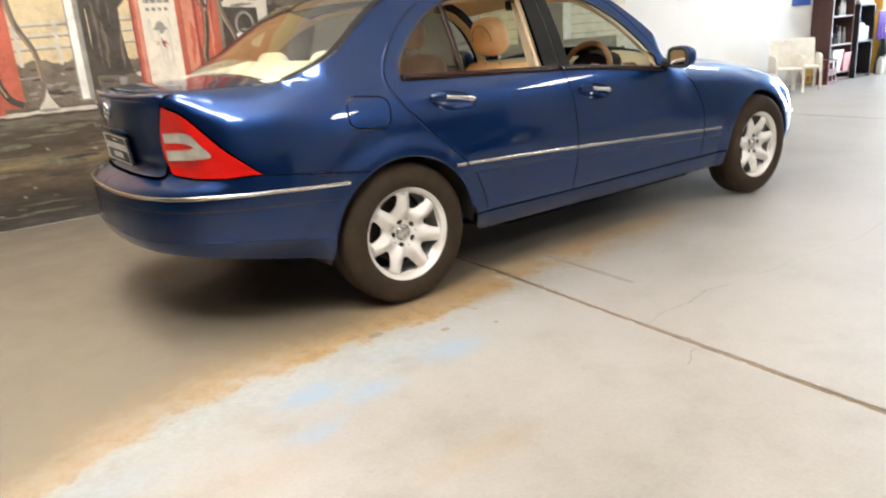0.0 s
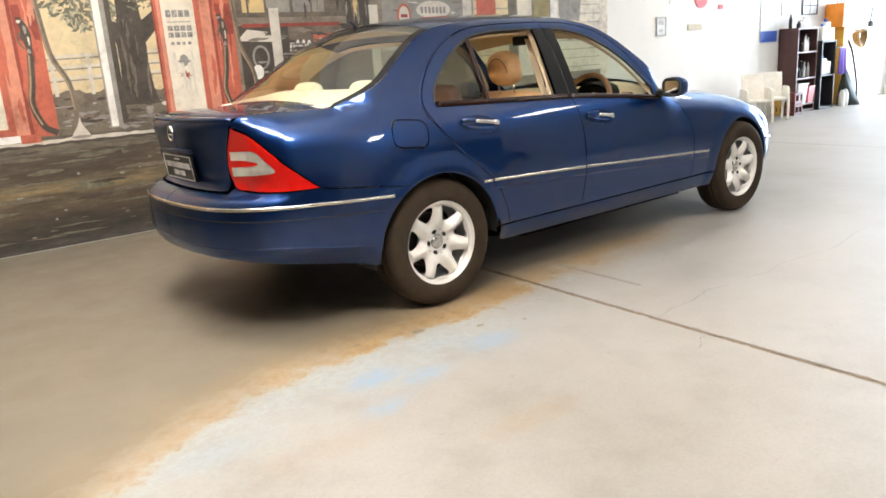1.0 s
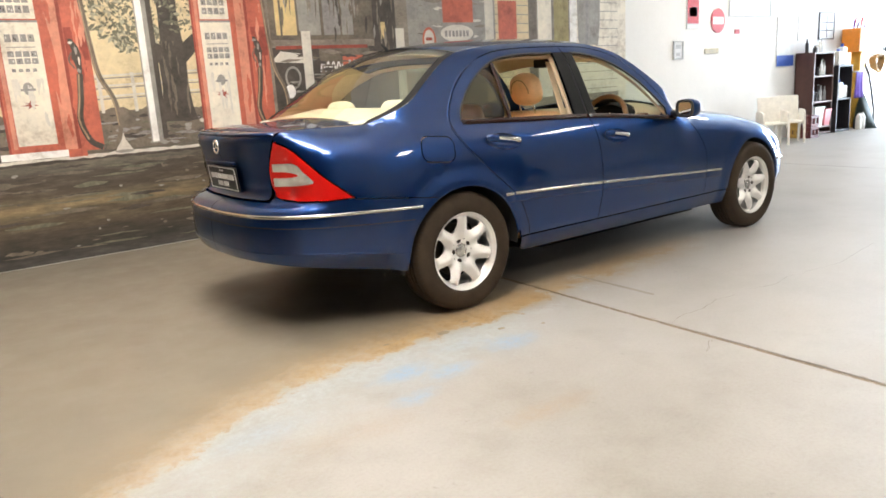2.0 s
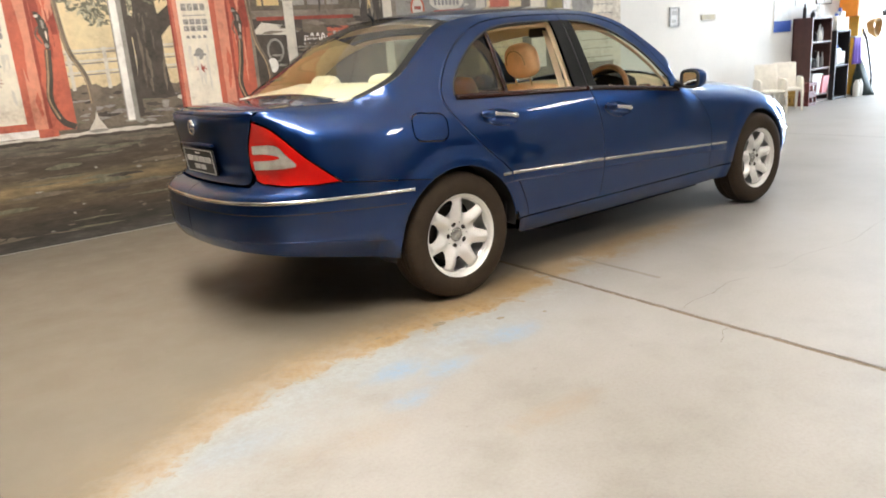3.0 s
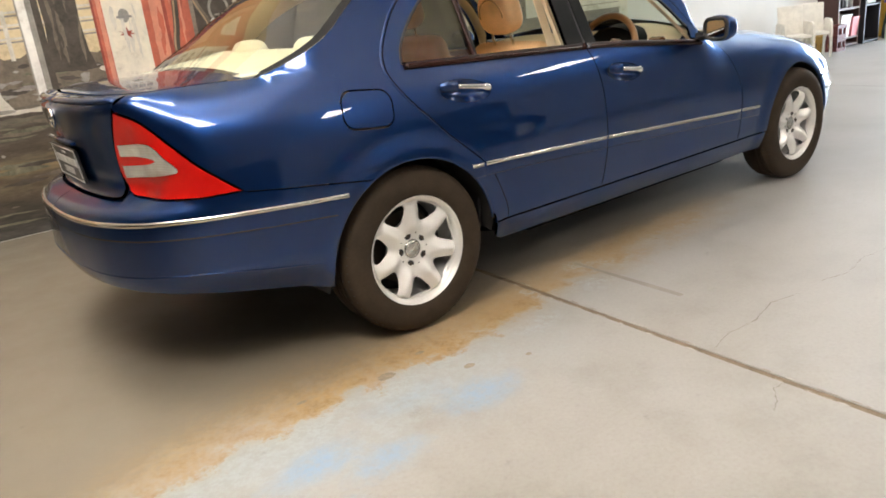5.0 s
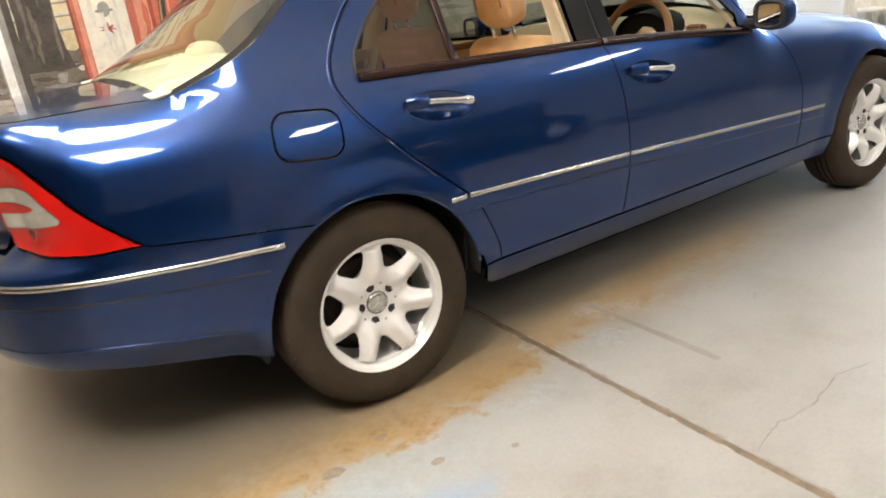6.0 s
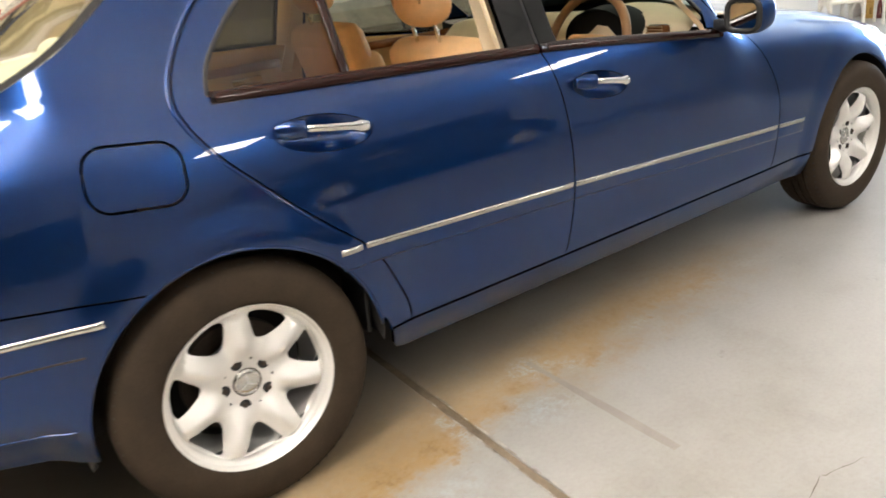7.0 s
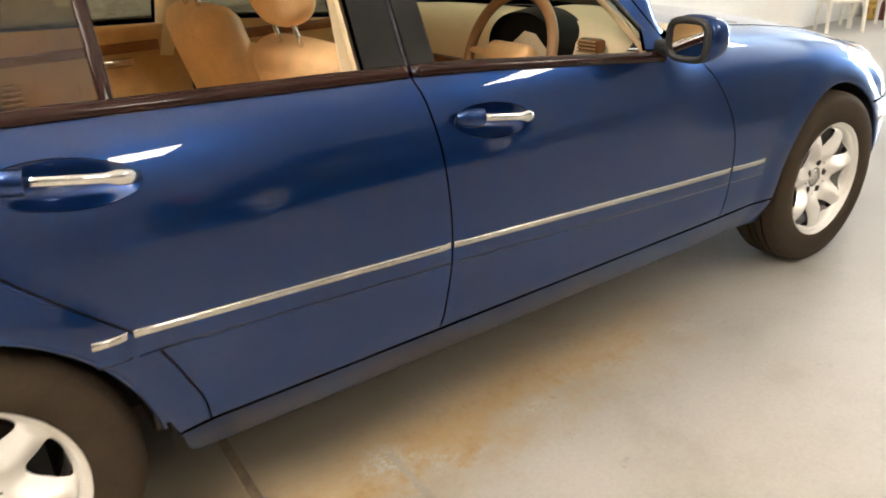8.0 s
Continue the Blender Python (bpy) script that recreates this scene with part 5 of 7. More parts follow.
part("instrument_hood", turn_bm(lathe_bm([(0.001, -0.045), (0.150, -0.045), (0.160, -0.075), (0.172, 0.0), (0.165, 0.05), (0.02, 0.055)], (0, 0, 0), 40), pose(1.745, -0.37, 0.865, 0, 0, -90) @ Matrix.Diagonal((1.0, 1.0, 0.66, 1))), M["seal_black"], dash, sharp=40)
part("dash_wood", box_bm(1.685, 1.705, -0.12, 0.66, 0.73, 0.79, 0.008, 2), M["wood"], dash, "walnut dashboard strip", sharp=40)
part("dash_vent", box_bm(1.70, 1.74, -0.655, -0.575, 0.868, 0.910, 0.012, 2), M["wood"], dash, sharp=40)
for kk in range(4):
    part("vent_slat", box_bm(1.694, 1.702, -0.648, -0.582, 0.872 + 0.010 * kk, 0.876 + 0.010 * kk), M["tan_dark"], dash)
# steering wheel, tilted
sm = pose(1.615, -0.37, 0.850, 0, 20, 0)
bm = tube_bm([sm @ Vector((0, 0.186 * math.cos(a), 0.186 * math.sin(a))) for a in np.linspace(0, math.tau, 56, endpoint=False)], 0.0165, 12, closed=True)
sw = part("steering_wheel", bm, M["rim_brown"], car, "brown leather steering wheel", smooth=True)
pad(-0.025, 0.05, -0.095, 0.095, -0.10, 0.040, 0.03, "wheel_hub", M["tan"], sw, sm)
for a in (0, 180, 270):
    c, q = math.cos(radians(a)), math.sin(radians(a))
    part("wheel_spoke", tube_bm([sm @ Vector((0.005, 0.05 * c, 0.05 * q)), sm @ Vector((0.005, 0.18 * c, 0.18 * q))], 0.018, 10, 0.6), M["tan"], sw, smooth=True)
part("column", tube_bm([sm @ Vector((0.03, 0, 0)), sm @ Vector((0.30, 0, -0.02))], 0.045, 14), M["black"], sw, smooth=True)
part("rear_view_mirror", box_bm(1.44, 1.46, -0.12, 0.12, 1.24, 1.30, 0.012, 3), M["black"], car, sharp=40)
for s in (1, -1):
    part("sun_visor", turn_bm(box_bm(-0.08, 0.08, -0.2, 0.2, -0.008, 0.008, 0.006, 2), pose(1.38, -0.36 * s, 1.335, 0, 12, 0)), M["cream"], car, sharp=40)
part("aerial", tube_bm([Vector((0.18, 0.06, 1.385)), Vector((0.165, 0.06, 1.402)), Vector((0.14, 0.06, 1.422))], [0.012, 0.006, 0.003], 10), M["black"], car, "short black roof aerial", smooth=True)

# ---------------------------------------------------------------- the workshop
WALL_Y, X0, X1, Y0, HT = 2.42, -7.0, 13.6, -8.0, 4.6
# DOOR_Y0, out of view, is set so that daylight misses the car's side
DOOR_Y0, DOOR_Y1, DOOR_H = -0.7, 1.75, 3.1


def slab(name, x0, x1, y0, y1, z0, z1, mat, label, category="", r=0.0):
    ob = part(name, box_bm(x0, x1, y0, y1, z0, z1, r, 1), mat)
    return tagged(ob, label, category or name.split("_")[0], kind="structure")


JX, J_LEAN = 0.5515, 0.033           # the cut joint: x at y = 0, and its lean


def joint_x(y):
    return JX + J_LEAN * y


floor = tagged(new("floor"), "worn grey concrete workshop floor with ochre and blue stains", "floor", kind="structure")
M["joint"] = plain("joint_filler", (0.20, 0.155, 0.105), 0.9, 0, 0.35, 14)


def lean_slab(name, x0, x1, lean0, lean1, y0, y1, z0, z1, mat, r):
    """A slab whose long edges may lean in plan."""
    bm = box_bm(x0, x1, y0, y1, z0, z1, r, 2)
    for v in bm.verts:
        v.co.x += (lean0 if v.co.x < (x0 + x1) / 2 else lean1) * v.co.y
    return part(name, bm, mat, floor)


lean_slab("floor_slab", X0 - 0.2, JX - 0.012, 0, J_LEAN, Y0 - 0.2, WALL_Y + 0.02, -0.15, 0.0, M["floor"], 0.005)
lean_slab("floor_slab", JX + 0.012, 6.2, J_LEAN, 0, Y0 - 0.2, WALL_Y + 0.02, -0.15, 0.0, M["floor"], 0.005)
lean_slab("floor_slab", 6.215, 40.0, 0, 0, -30, 30, -0.15, 0.0, M["floor"], 0.006)
lean_slab("joint_filler", JX - 0.013, JX + 0.013, J_LEAN, J_LEAN, Y0, WALL_Y, -0.1, -0.0035, M["joint"], 0)
lean_slab("joint_filler", 6.20, 6.22, 0, 0, Y0, WALL_Y, -0.1, -0.006, M["joint"], 0)
slab("wall_left", X0, X1 + 0.2, WALL_Y, WALL_Y + 0.2, 0, HT, M["wall_white"], "white painted workshop wall", "wall")
slab("wall_back", X0 - 0.2, X0, Y0, WALL_Y + 0.2, 0, HT, M["wall_grey"], "grey workshop wall", "wall")
slab("wall_right", X0, X1 + 0.2, Y0 - 0.2, Y0, 0, HT, M["wall_pale"], "pale workshop wall", "wall")
# dark panels added out of view, so that the doors mirror something dark
for n_, (a, b) in enumerate(((X0, -0.75), (3.4, 6.6)), 1):
    slab("wall_right_dado_%d" % n_, a, b, Y0, Y0 + 0.05, 0, 1.95, M["wall_grey"], "dark grey painted lower half of the workshop wall", "wall", 0.004)
slab("wall_front_1", X1, X1 + 0.2, DOOR_Y1, WALL_Y, 0, HT, M["wall_white"], "narrow wall beside the roller door opening", "wall")
slab("wall_front_2", X1, X1 + 0.2, Y0, DOOR_Y0, 0, HT, M["wall_pale"], "unseen pale wall, run in to keep daylight off the car", "wall")
slab("wall_front_3", X1, X1 + 0.2, DOOR_Y0, DOOR_Y1, DOOR_H, HT, M["wall_white"], "wall over the roller door opening", "wall")
slab("ceiling", X0 - 0.2, X1 + 0.2, Y0 - 0.2, WALL_Y + 0.2, HT, HT + 0.15, M["ceiling"], "pale workshop ceiling", "ceiling")
area("door_daylight", pose(X1 + 0.12, (DOOR_Y0 + DOOR_Y1) / 2, DOOR_H / 2, 0, 90, 0), DOOR_H, DOOR_Y1 - DOOR_Y0, DAY_POWER, (0.70, 0.84, 1.0))


def ceiling_lamp(x, y, drop, size=1.0):
    """A lamp on two rods, its tubes drop metres under the ceiling."""
    t = thing("ceiling_lamp", "hanging white lamp with four bare glowing tubes", "lamp", "ceiling lamps", (x, y, HT))
    m = pose(x, y, HT - drop) @ Matrix.Diagonal((size, size, 1, 1))
    part("housing", turn_bm(box_bm(-0.20, 0.20, -0.045, 0.045, 0.045, 0.075, 0.01, 2), m), M["wall_white"], t, sharp=40)
    for s in (-1, 1):
        part("rod", turn_bm(box_bm(s * 0.17 - 0.006, s * 0.17 + 0.006, -0.006, 0.006, 0.075, drop), m), M["satin"], t)
    for k in range(4):
        c = -0.21 + 0.14 * k
        part("tube", turn_bm(box_bm(c - 0.066, c + 0.066, -0.46, 0.46, -0.015, 0.040, 0.020, 3), m), M["lamp"], t, "glowing tube", sharp=40)


# the lamp at x 7.3 is an unseen addition that brightens the white wall
for x, y, drop, k in ((-1.00, 0.15, 1.3, 1.30), (-1.75, -2.05, 1.3, 1.6), (7.3, 0.7, 1.3, 1.0), (1.15, -4.8, 1.8, 1.0), (4.4, -3.8, 1.8, 1.0)):
    ceiling_lamp(x, y, drop, k)

# a second sedan of the same build, parked across the workshop and mirrored in the doors
M["graphite"] = paint_material("graphite_paint", (0.012, 0.012, 0.013), (0.030, 0.030, 0.032))
parked = tagged(copy_thing(car, pose(2.35, -6.75, 0)), "dark grey four-door sedan parked along the workshop wall", "car")
for ob in parked.children_recursive:
    for slot in ob.material_slots:
        if slot.material == M["paint"]:
            slot.link = "OBJECT"
            slot.material = M["graphite"]

# ---------------------------------------------------------------- the printed wall mural of an old filling station
def print_mat(name, colour, vary=0.3, scale=6.0, stretch=None):
    m, nt, b = nodes_of(name)
    n1 = noise_node(nt, scale, 8.0, 0.7, "Object", stretch)
    n2 = noise_node(nt, scale * 9, 5.0, 0.7, "Object", stretch)
    f = math_node(nt, "ADD", math_node(nt, "MULTIPLY", n1.outputs[0], 0.65), math_node(nt, "MULTIPLY", n2.outputs[0], 0.35))
    colour = tuple(min(0.9, c * 1.08) for c in colour)
    lo = tuple(c * (1 - vary) for c in colour)
    hi = tuple(min(1, c * (1 + vary)) for c in colour)
    r = ramp(nt, f, [(0.34, lo), (0.66, hi)])
    # sun-bleached and sooty clouds that run over all shapes
    n3 = noise_node(nt, 1.7, 9.0, 0.68)
    n4 = noise_node(nt, 13.0, 7.0, 0.75)
    soot = math_node(nt, "ADD", math_node(nt, "MULTIPLY", n3.outputs[0], 0.55), math_node(nt, "MULTIPLY", n4.outputs[0], 0.45))
    mu = nt.nodes.new("ShaderNodeMix")
    mu.data_type, mu.blend_type = "RGBA", "MULTIPLY"
    mu.inputs[0].default_value = 1.0
    link(nt, r.outputs[0], mu.inputs[6])
    link(nt, ramp(nt, soot, [(0.36, (0.58, 0.53, 0.48)), (0.48, (1.0, 1.0, 1.0)), (0.64, (1.18, 1.17, 1.14))]).outputs[0], mu.inputs[7])
    link(nt, mu.outputs[2], b.inputs["Base Color"])
    b.inputs["Roughness"].default_value = 0.55
    return m


def asphalt_print():
    m, nt, b = nodes_of("printed_asphalt")
    tc = nt.nodes.new("ShaderNodeTexCoord")
    sp = nt.nodes.new("ShaderNodeSeparateXYZ")
    link(nt, tc.outputs["Object"], sp.inputs[0])
    n = noise_node(nt, 1.6, 8.0, 0.65, "Object", (0.28, 1, 3.2))
    n2 = noise_node(nt, 16.0, 6.0, 0.75, "Object", (0.35, 1, 1.8))
    z = math_node(nt, "MULTIPLY_ADD", math_node(nt, "ADD", sp.outputs[2], math_node(nt, "MULTIPLY_ADD", n.outputs[0], 0.36, -0.18)), 1 / 0.85, 0.0)
    r = ramp(nt, z, [(0.0, (0.105, 0.098, 0.085)), (0.13, (0.055, 0.047, 0.038)), (0.30, (0.085, 0.066, 0.046)), (0.42, (0.15, 0.112, 0.066)), (0.50, (0.29, 0.215, 0.115)), (0.57, (0.17, 0.130, 0.078)), (0.68, (0.090, 0.070, 0.050)),
                     (0.80, (0.105, 0.086, 0.062)), (0.90, (0.17, 0.145, 0.11)), (1.0, (0.13, 0.11, 0.085))])
    mu = nt.nodes.new("ShaderNodeMix")
    mu.data_type, mu.blend_type = "RGBA", "MULTIPLY"
    mu.inputs[0].default_value = 1.0
    link(nt, r.outputs[0], mu.inputs[6])
    link(nt, ramp(nt, n2.outputs[0], [(0.35, (0.62,) * 3), (0.55, (1.0,) * 3), (0.72, (1.55,) * 3)]).outputs[0], mu.inputs[7])
    link(nt, mu.outputs[2], b.inputs["Base Color"])
    b.inputs["Roughness"].default_value = 0.5
    return m


PM = {
    "asphalt": asphalt_print(),
    "red": print_mat("printed_red", (0.50, 0.125, 0.075), 0.24, 5, (1, 1, 0.75)),
    "red_dark": print_mat("printed_dark_red", (0.30, 0.060, 0.038), 0.35, 5, (1, 1, 0.75)),
    "red_light": print_mat("printed_light_red", (0.61, 0.26, 0.175), 0.2, 5, (1, 1, 0.75)),
    "cream": print_mat("printed_cream", (0.74, 0.68, 0.57), 0.08, 4),
    "beige": print_mat("printed_beige", (0.66, 0.545, 0.34), 0.12, 2.5),
    "dark": print_mat("printed_dark", (0.070, 0.058, 0.046), 0.45, 7),
    "brown": print_mat("printed_brown", (0.155, 0.125, 0.095), 0.5, 6),
    "grey": print_mat("printed_grey", (0.30, 0.28, 0.25), 0.25, 5),
    "shop": print_mat("printed_shop_wall", (0.23, 0.195, 0.155), 0.45, 3.5, (1, 1, 2)),
    "pale": print_mat("printed_pale", (0.62, 0.58, 0.51), 0.15, 5),
    "bright": print_mat("printed_white", (0.82, 0.80, 0.77), 0.10, 5),
    "leaf": print_mat("printed_foliage", (0.155, 0.145, 0.100), 0.5, 20),
    "leaf_light": print_mat("printed_light_foliage", (0.42, 0.38, 0.27), 0.4, 20),
    "lit": print_mat("printed_lit_pane", (0.66, 0.50, 0.24), 0.15, 6),
    "ink": print_mat("printed_ink", (0.27, 0.25, 0.235), 0.3, 20),
    "wood": print_mat("printed_light_brown", (0.36, 0.26, 0.16), 0.3, 9),
    "olive": print_mat("printed_olive", (0.33, 0.27, 0.11), 0.25, 5),
}
mural = thing("wall_mural", "large printed wall mural of an old red-pump filling station", "mural", at=(1.0, WALL_Y, 1.2))
MEND, MTOP = 5.28, 2.75


def flat(name, pts, mat, layer, label=""):
    """A printed shape: (x, z) outline on the wall, a hair in front of the layer below."""
    y = WALL_Y - 0.0015 - 0.0006 * layer
    V = [(x, y, z) for x, z in pts]
    a = sum(p[0] * q[1] - q[0] * p[1] for p, q in zip(pts, pts[1:] + pts[:1]))
    f = tuple(range(len(V)))
    return mesh_part(name, V, [f if a > 0 else f[::-1]], mat, mural, label, smooth=False)


def flat_many(name, shapes, mat, label=""):
    """Many printed shapes of one colour as one printed layer: pairs of outline and layer."""
    V, F = [], []
    for pts, layer in shapes:
        y = WALL_Y - 0.0015 - 0.0006 * layer
        a = sum(p[0] * q[1] - q[0] * p[1] for p, q in zip(pts, pts[1:] + pts[:1]))
        f = tuple(range(len(V), len(V) + len(pts)))
        F.append(f if a > 0 else f[::-1])
        V += [(x, y, z) for x, z in pts]
    return mesh_part(name, V, F, mat, mural, label, smooth=False)


class Batch:
    """Collects printed shapes by colour."""

    def __init__(self):
        self.by = {}

    def add(self, key, pts, layer):
        self.by.setdefault(key, []).append((pts, layer))

    def done(self, name):
        for key, shapes in self.by.items():
            tagged(flat_many(name, shapes, PM[key]), kind="stuff")


def rect(name, x0, x1, z0, z1, mat, layer, label="", lean=0.0):
    return flat(name, [(x0, z0), (x1, z0), (x1 + lean, z1), (x0 + lean, z1)], mat, layer, label)


def disc(name, x, z, rx, rz, mat, layer, n=28):
    return flat(name, [(x + rx * math.cos(a), z + rz * math.sin(a)) for a in np.linspace(0, math.tau, n, endpoint=False)], mat, layer)


def stroke(name, pts, w, mat, layer):
    """A printed line of width w."""
    P = np.array(curve2(pts, 0.03))
    t = np.gradient(P, axis=0)
    t /= np.linalg.norm(t, axis=1, keepdims=True) + 1e-9
    nr = np.stack([-t[:, 1], t[:, 0]], -1) * w / 2
    y = WALL_Y - 0.0015 - 0.0006 * layer
    V = [(p[0], y, p[1]) for p in np.r_[P + nr, P - nr]]
    k = len(P)
    return mesh_part(name, V, [(k + i, k + i + 1, i + 1, i) for i in range(k - 1)], mat, mural, smooth=False)


rng = random.Random(7)
rect("printed_ground", -5.0, MEND, 0.004, 0.83, PM["asphalt"], 0, "dark streaky asphalt print")
rect("printed_sky_wall", -5.0, 0.5, 0.82, MTOP, PM["beige"], 0, "beige building print")
rect("printed_shopfront", 0.45, MEND, 0.82, MTOP, PM["shop"], 0.5, "weathered shopfront print")


def ragged(name, x0, x1, z0, z1, amp, mat, layer, n=60, low=False):
    top = [(x0 + (x1 - x0) * i / n, z1 + rng.uniform(-amp, amp)) for i in range(n + 1)]
    bot = [(x0 + (x1 - x0) * i / n, z0 + (rng.uniform(-amp, amp) if low else 0)) for i in range(n, -1, -1)]
    return flat(name, top + bot, mat, layer)


ragged("printed_hedge", -5.0, 0.45, 0.82, 1.12, 0.025, PM["brown"], 1, 120)
gravel = Batch()
for _ in range(160):
    x, z = rng.uniform(-3.4, 0.3), rng.uniform(0.84, 1.10)
    w, h = rng.uniform(0.01, 0.06), rng.uniform(0.006, 0.02)
    a = [(x + w * math.cos(q) * rng.uniform(0.6, 1.2), z + h * math.sin(q) * rng.uniform(0.6, 1.2)) for q in np.linspace(0, math.tau, 7, endpoint=False)]
    gravel.add(rng.choice(("dark", "grey", "brown", "brown", "dark")), a, 1.5)
gravel.done("printed_gravel")
# pale stones and litter on the asphalt
flecks = Batch()
for _ in range(70):
    x, z = rng.uniform(-3.4, 1.0), rng.uniform(0.05, 0.75)
    w, h = rng.uniform(0.008, 0.035), rng.uniform(0.004, 0.012)
    flecks.add(rng.choice(("grey", "brown", "brown")), [(x + w * math.cos(q) * rng.uniform(0.5, 1.3), z + h * math.sin(q) * rng.uniform(0.5, 1.3)) for q in np.linspace(0, math.tau, 7, endpoint=False)], 1)
flecks.done("printed_fleck")
ragged("printed_kerb", -5.0, 0.6, 0.775, 0.800, 0.006, PM["pale"], 2, 120, True)
ragged("printed_kerb", -5.0, 0.6, 0.755, 0.775, 0.006, PM["dark"], 1.8, 120, True)
# fence
for z in (1.36, 1.285, 1.205):
    stroke("printed_rail", [(-3.0, z - 0.02), (-1.6, z - 0.01), (-0.94, z), (-0.4, z + 0.012), (0.1, z + 0.02)], 0.010, PM["ink"], 1.2)
    stroke("printed_rail", [(-3.0, z + 0.0), (-1.6, z + 0.01), (-0.94, z + 0.02), (-0.4, z + 0.032), (0.1, z + 0.04)], 0.014, PM["pale"], 1.1)
for x in (-2.6, -2.2, -1.8, -0.93, -0.68):
    rect("printed_fence_post", x - 0.013, x + 0.013, 1.10, 1.40, PM["pale"], 1.3)
# tree
flat("printed_trunk", [(-0.50, 1.00), (-0.47, 1.12), (-0.455, 1.30), (-0.46, 1.46), (-0.55, 1.56), (-0.60, 1.70), (-0.50, 1.66), (-0.43, 1.60), (-0.42, 1.85), (-0.44, 2.2), (-0.25, 2.2), (-0.27, 1.85), (-0.25, 1.62), (-0.12, 1.72), (0.0, 1.90), (0.02, 1.80), (-0.12, 1.58), (-0.24, 1.46),
                       (-0.245, 1.30), (-0.23, 1.12), (-0.20, 1.00)], PM["dark"], 2, "dark tree trunk")
for cx, cz, rx, rz, k in ((-0.80, 1.84, 0.26, 0.20, 240), (-0.62, 1.70, 0.20, 0.12, 150), (-0.30, 1.95, 0.45, 0.25, 220), (-0.72, 1.60, 0.10, 0.08, 30), (-2.2, 1.95, 0.5, 0.25, 70)):
    leaves = Batch()
    for _ in range(k):
        a, r = rng.uniform(0, math.tau), math.sqrt(rng.random())
        x, z = cx + rx * r * math.cos(a), cz + rz * r * math.sin(a)
        w, q = rng.uniform(0.012, 0.035), rng.uniform(0, math.pi)
        leaves.add("leaf" if rng.random() < 0.72 else "leaf_light", [(x + w * math.cos(q), z + w * math.sin(q)), (x + w * 0.4 * math.cos(q + 1.6), z + w * 0.4 * math.sin(q + 1.6)), (x - w * math.cos(q), z - w * math.sin(q)), (x - w * 0.4 * math.cos(q + 1.6), z - w * 0.4 * math.sin(q + 1.6))], 3 + rng.uniform(0, 0.3))
    leaves.done("printed_foliage")
# pole with its shadow side
rect("printed_pole", -0.600, -0.505, 0.845, MTOP, PM["grey"], 4, "pale roof post")
rect("printed_pole_light", -0.590, -0.540, 0.85, MTOP, PM["bright"], 4.2)
rect("printed_pole_shade", -0.505, -0.465, 0.87, MTOP, PM["dark"], 4)
# funnel
flat("printed_funnel", [(-0.885, 0.800), (-0.745, 0.795), (-0.800, 0.890), (-0.822, 1.015), (-0.836, 1.015), (-0.838, 0.890)], PM["pale"], 5, "tin funnel")
disc("printed_funnel_foot", -0.815, 0.799, 0.070, 0.012, PM["grey"], 5.1)


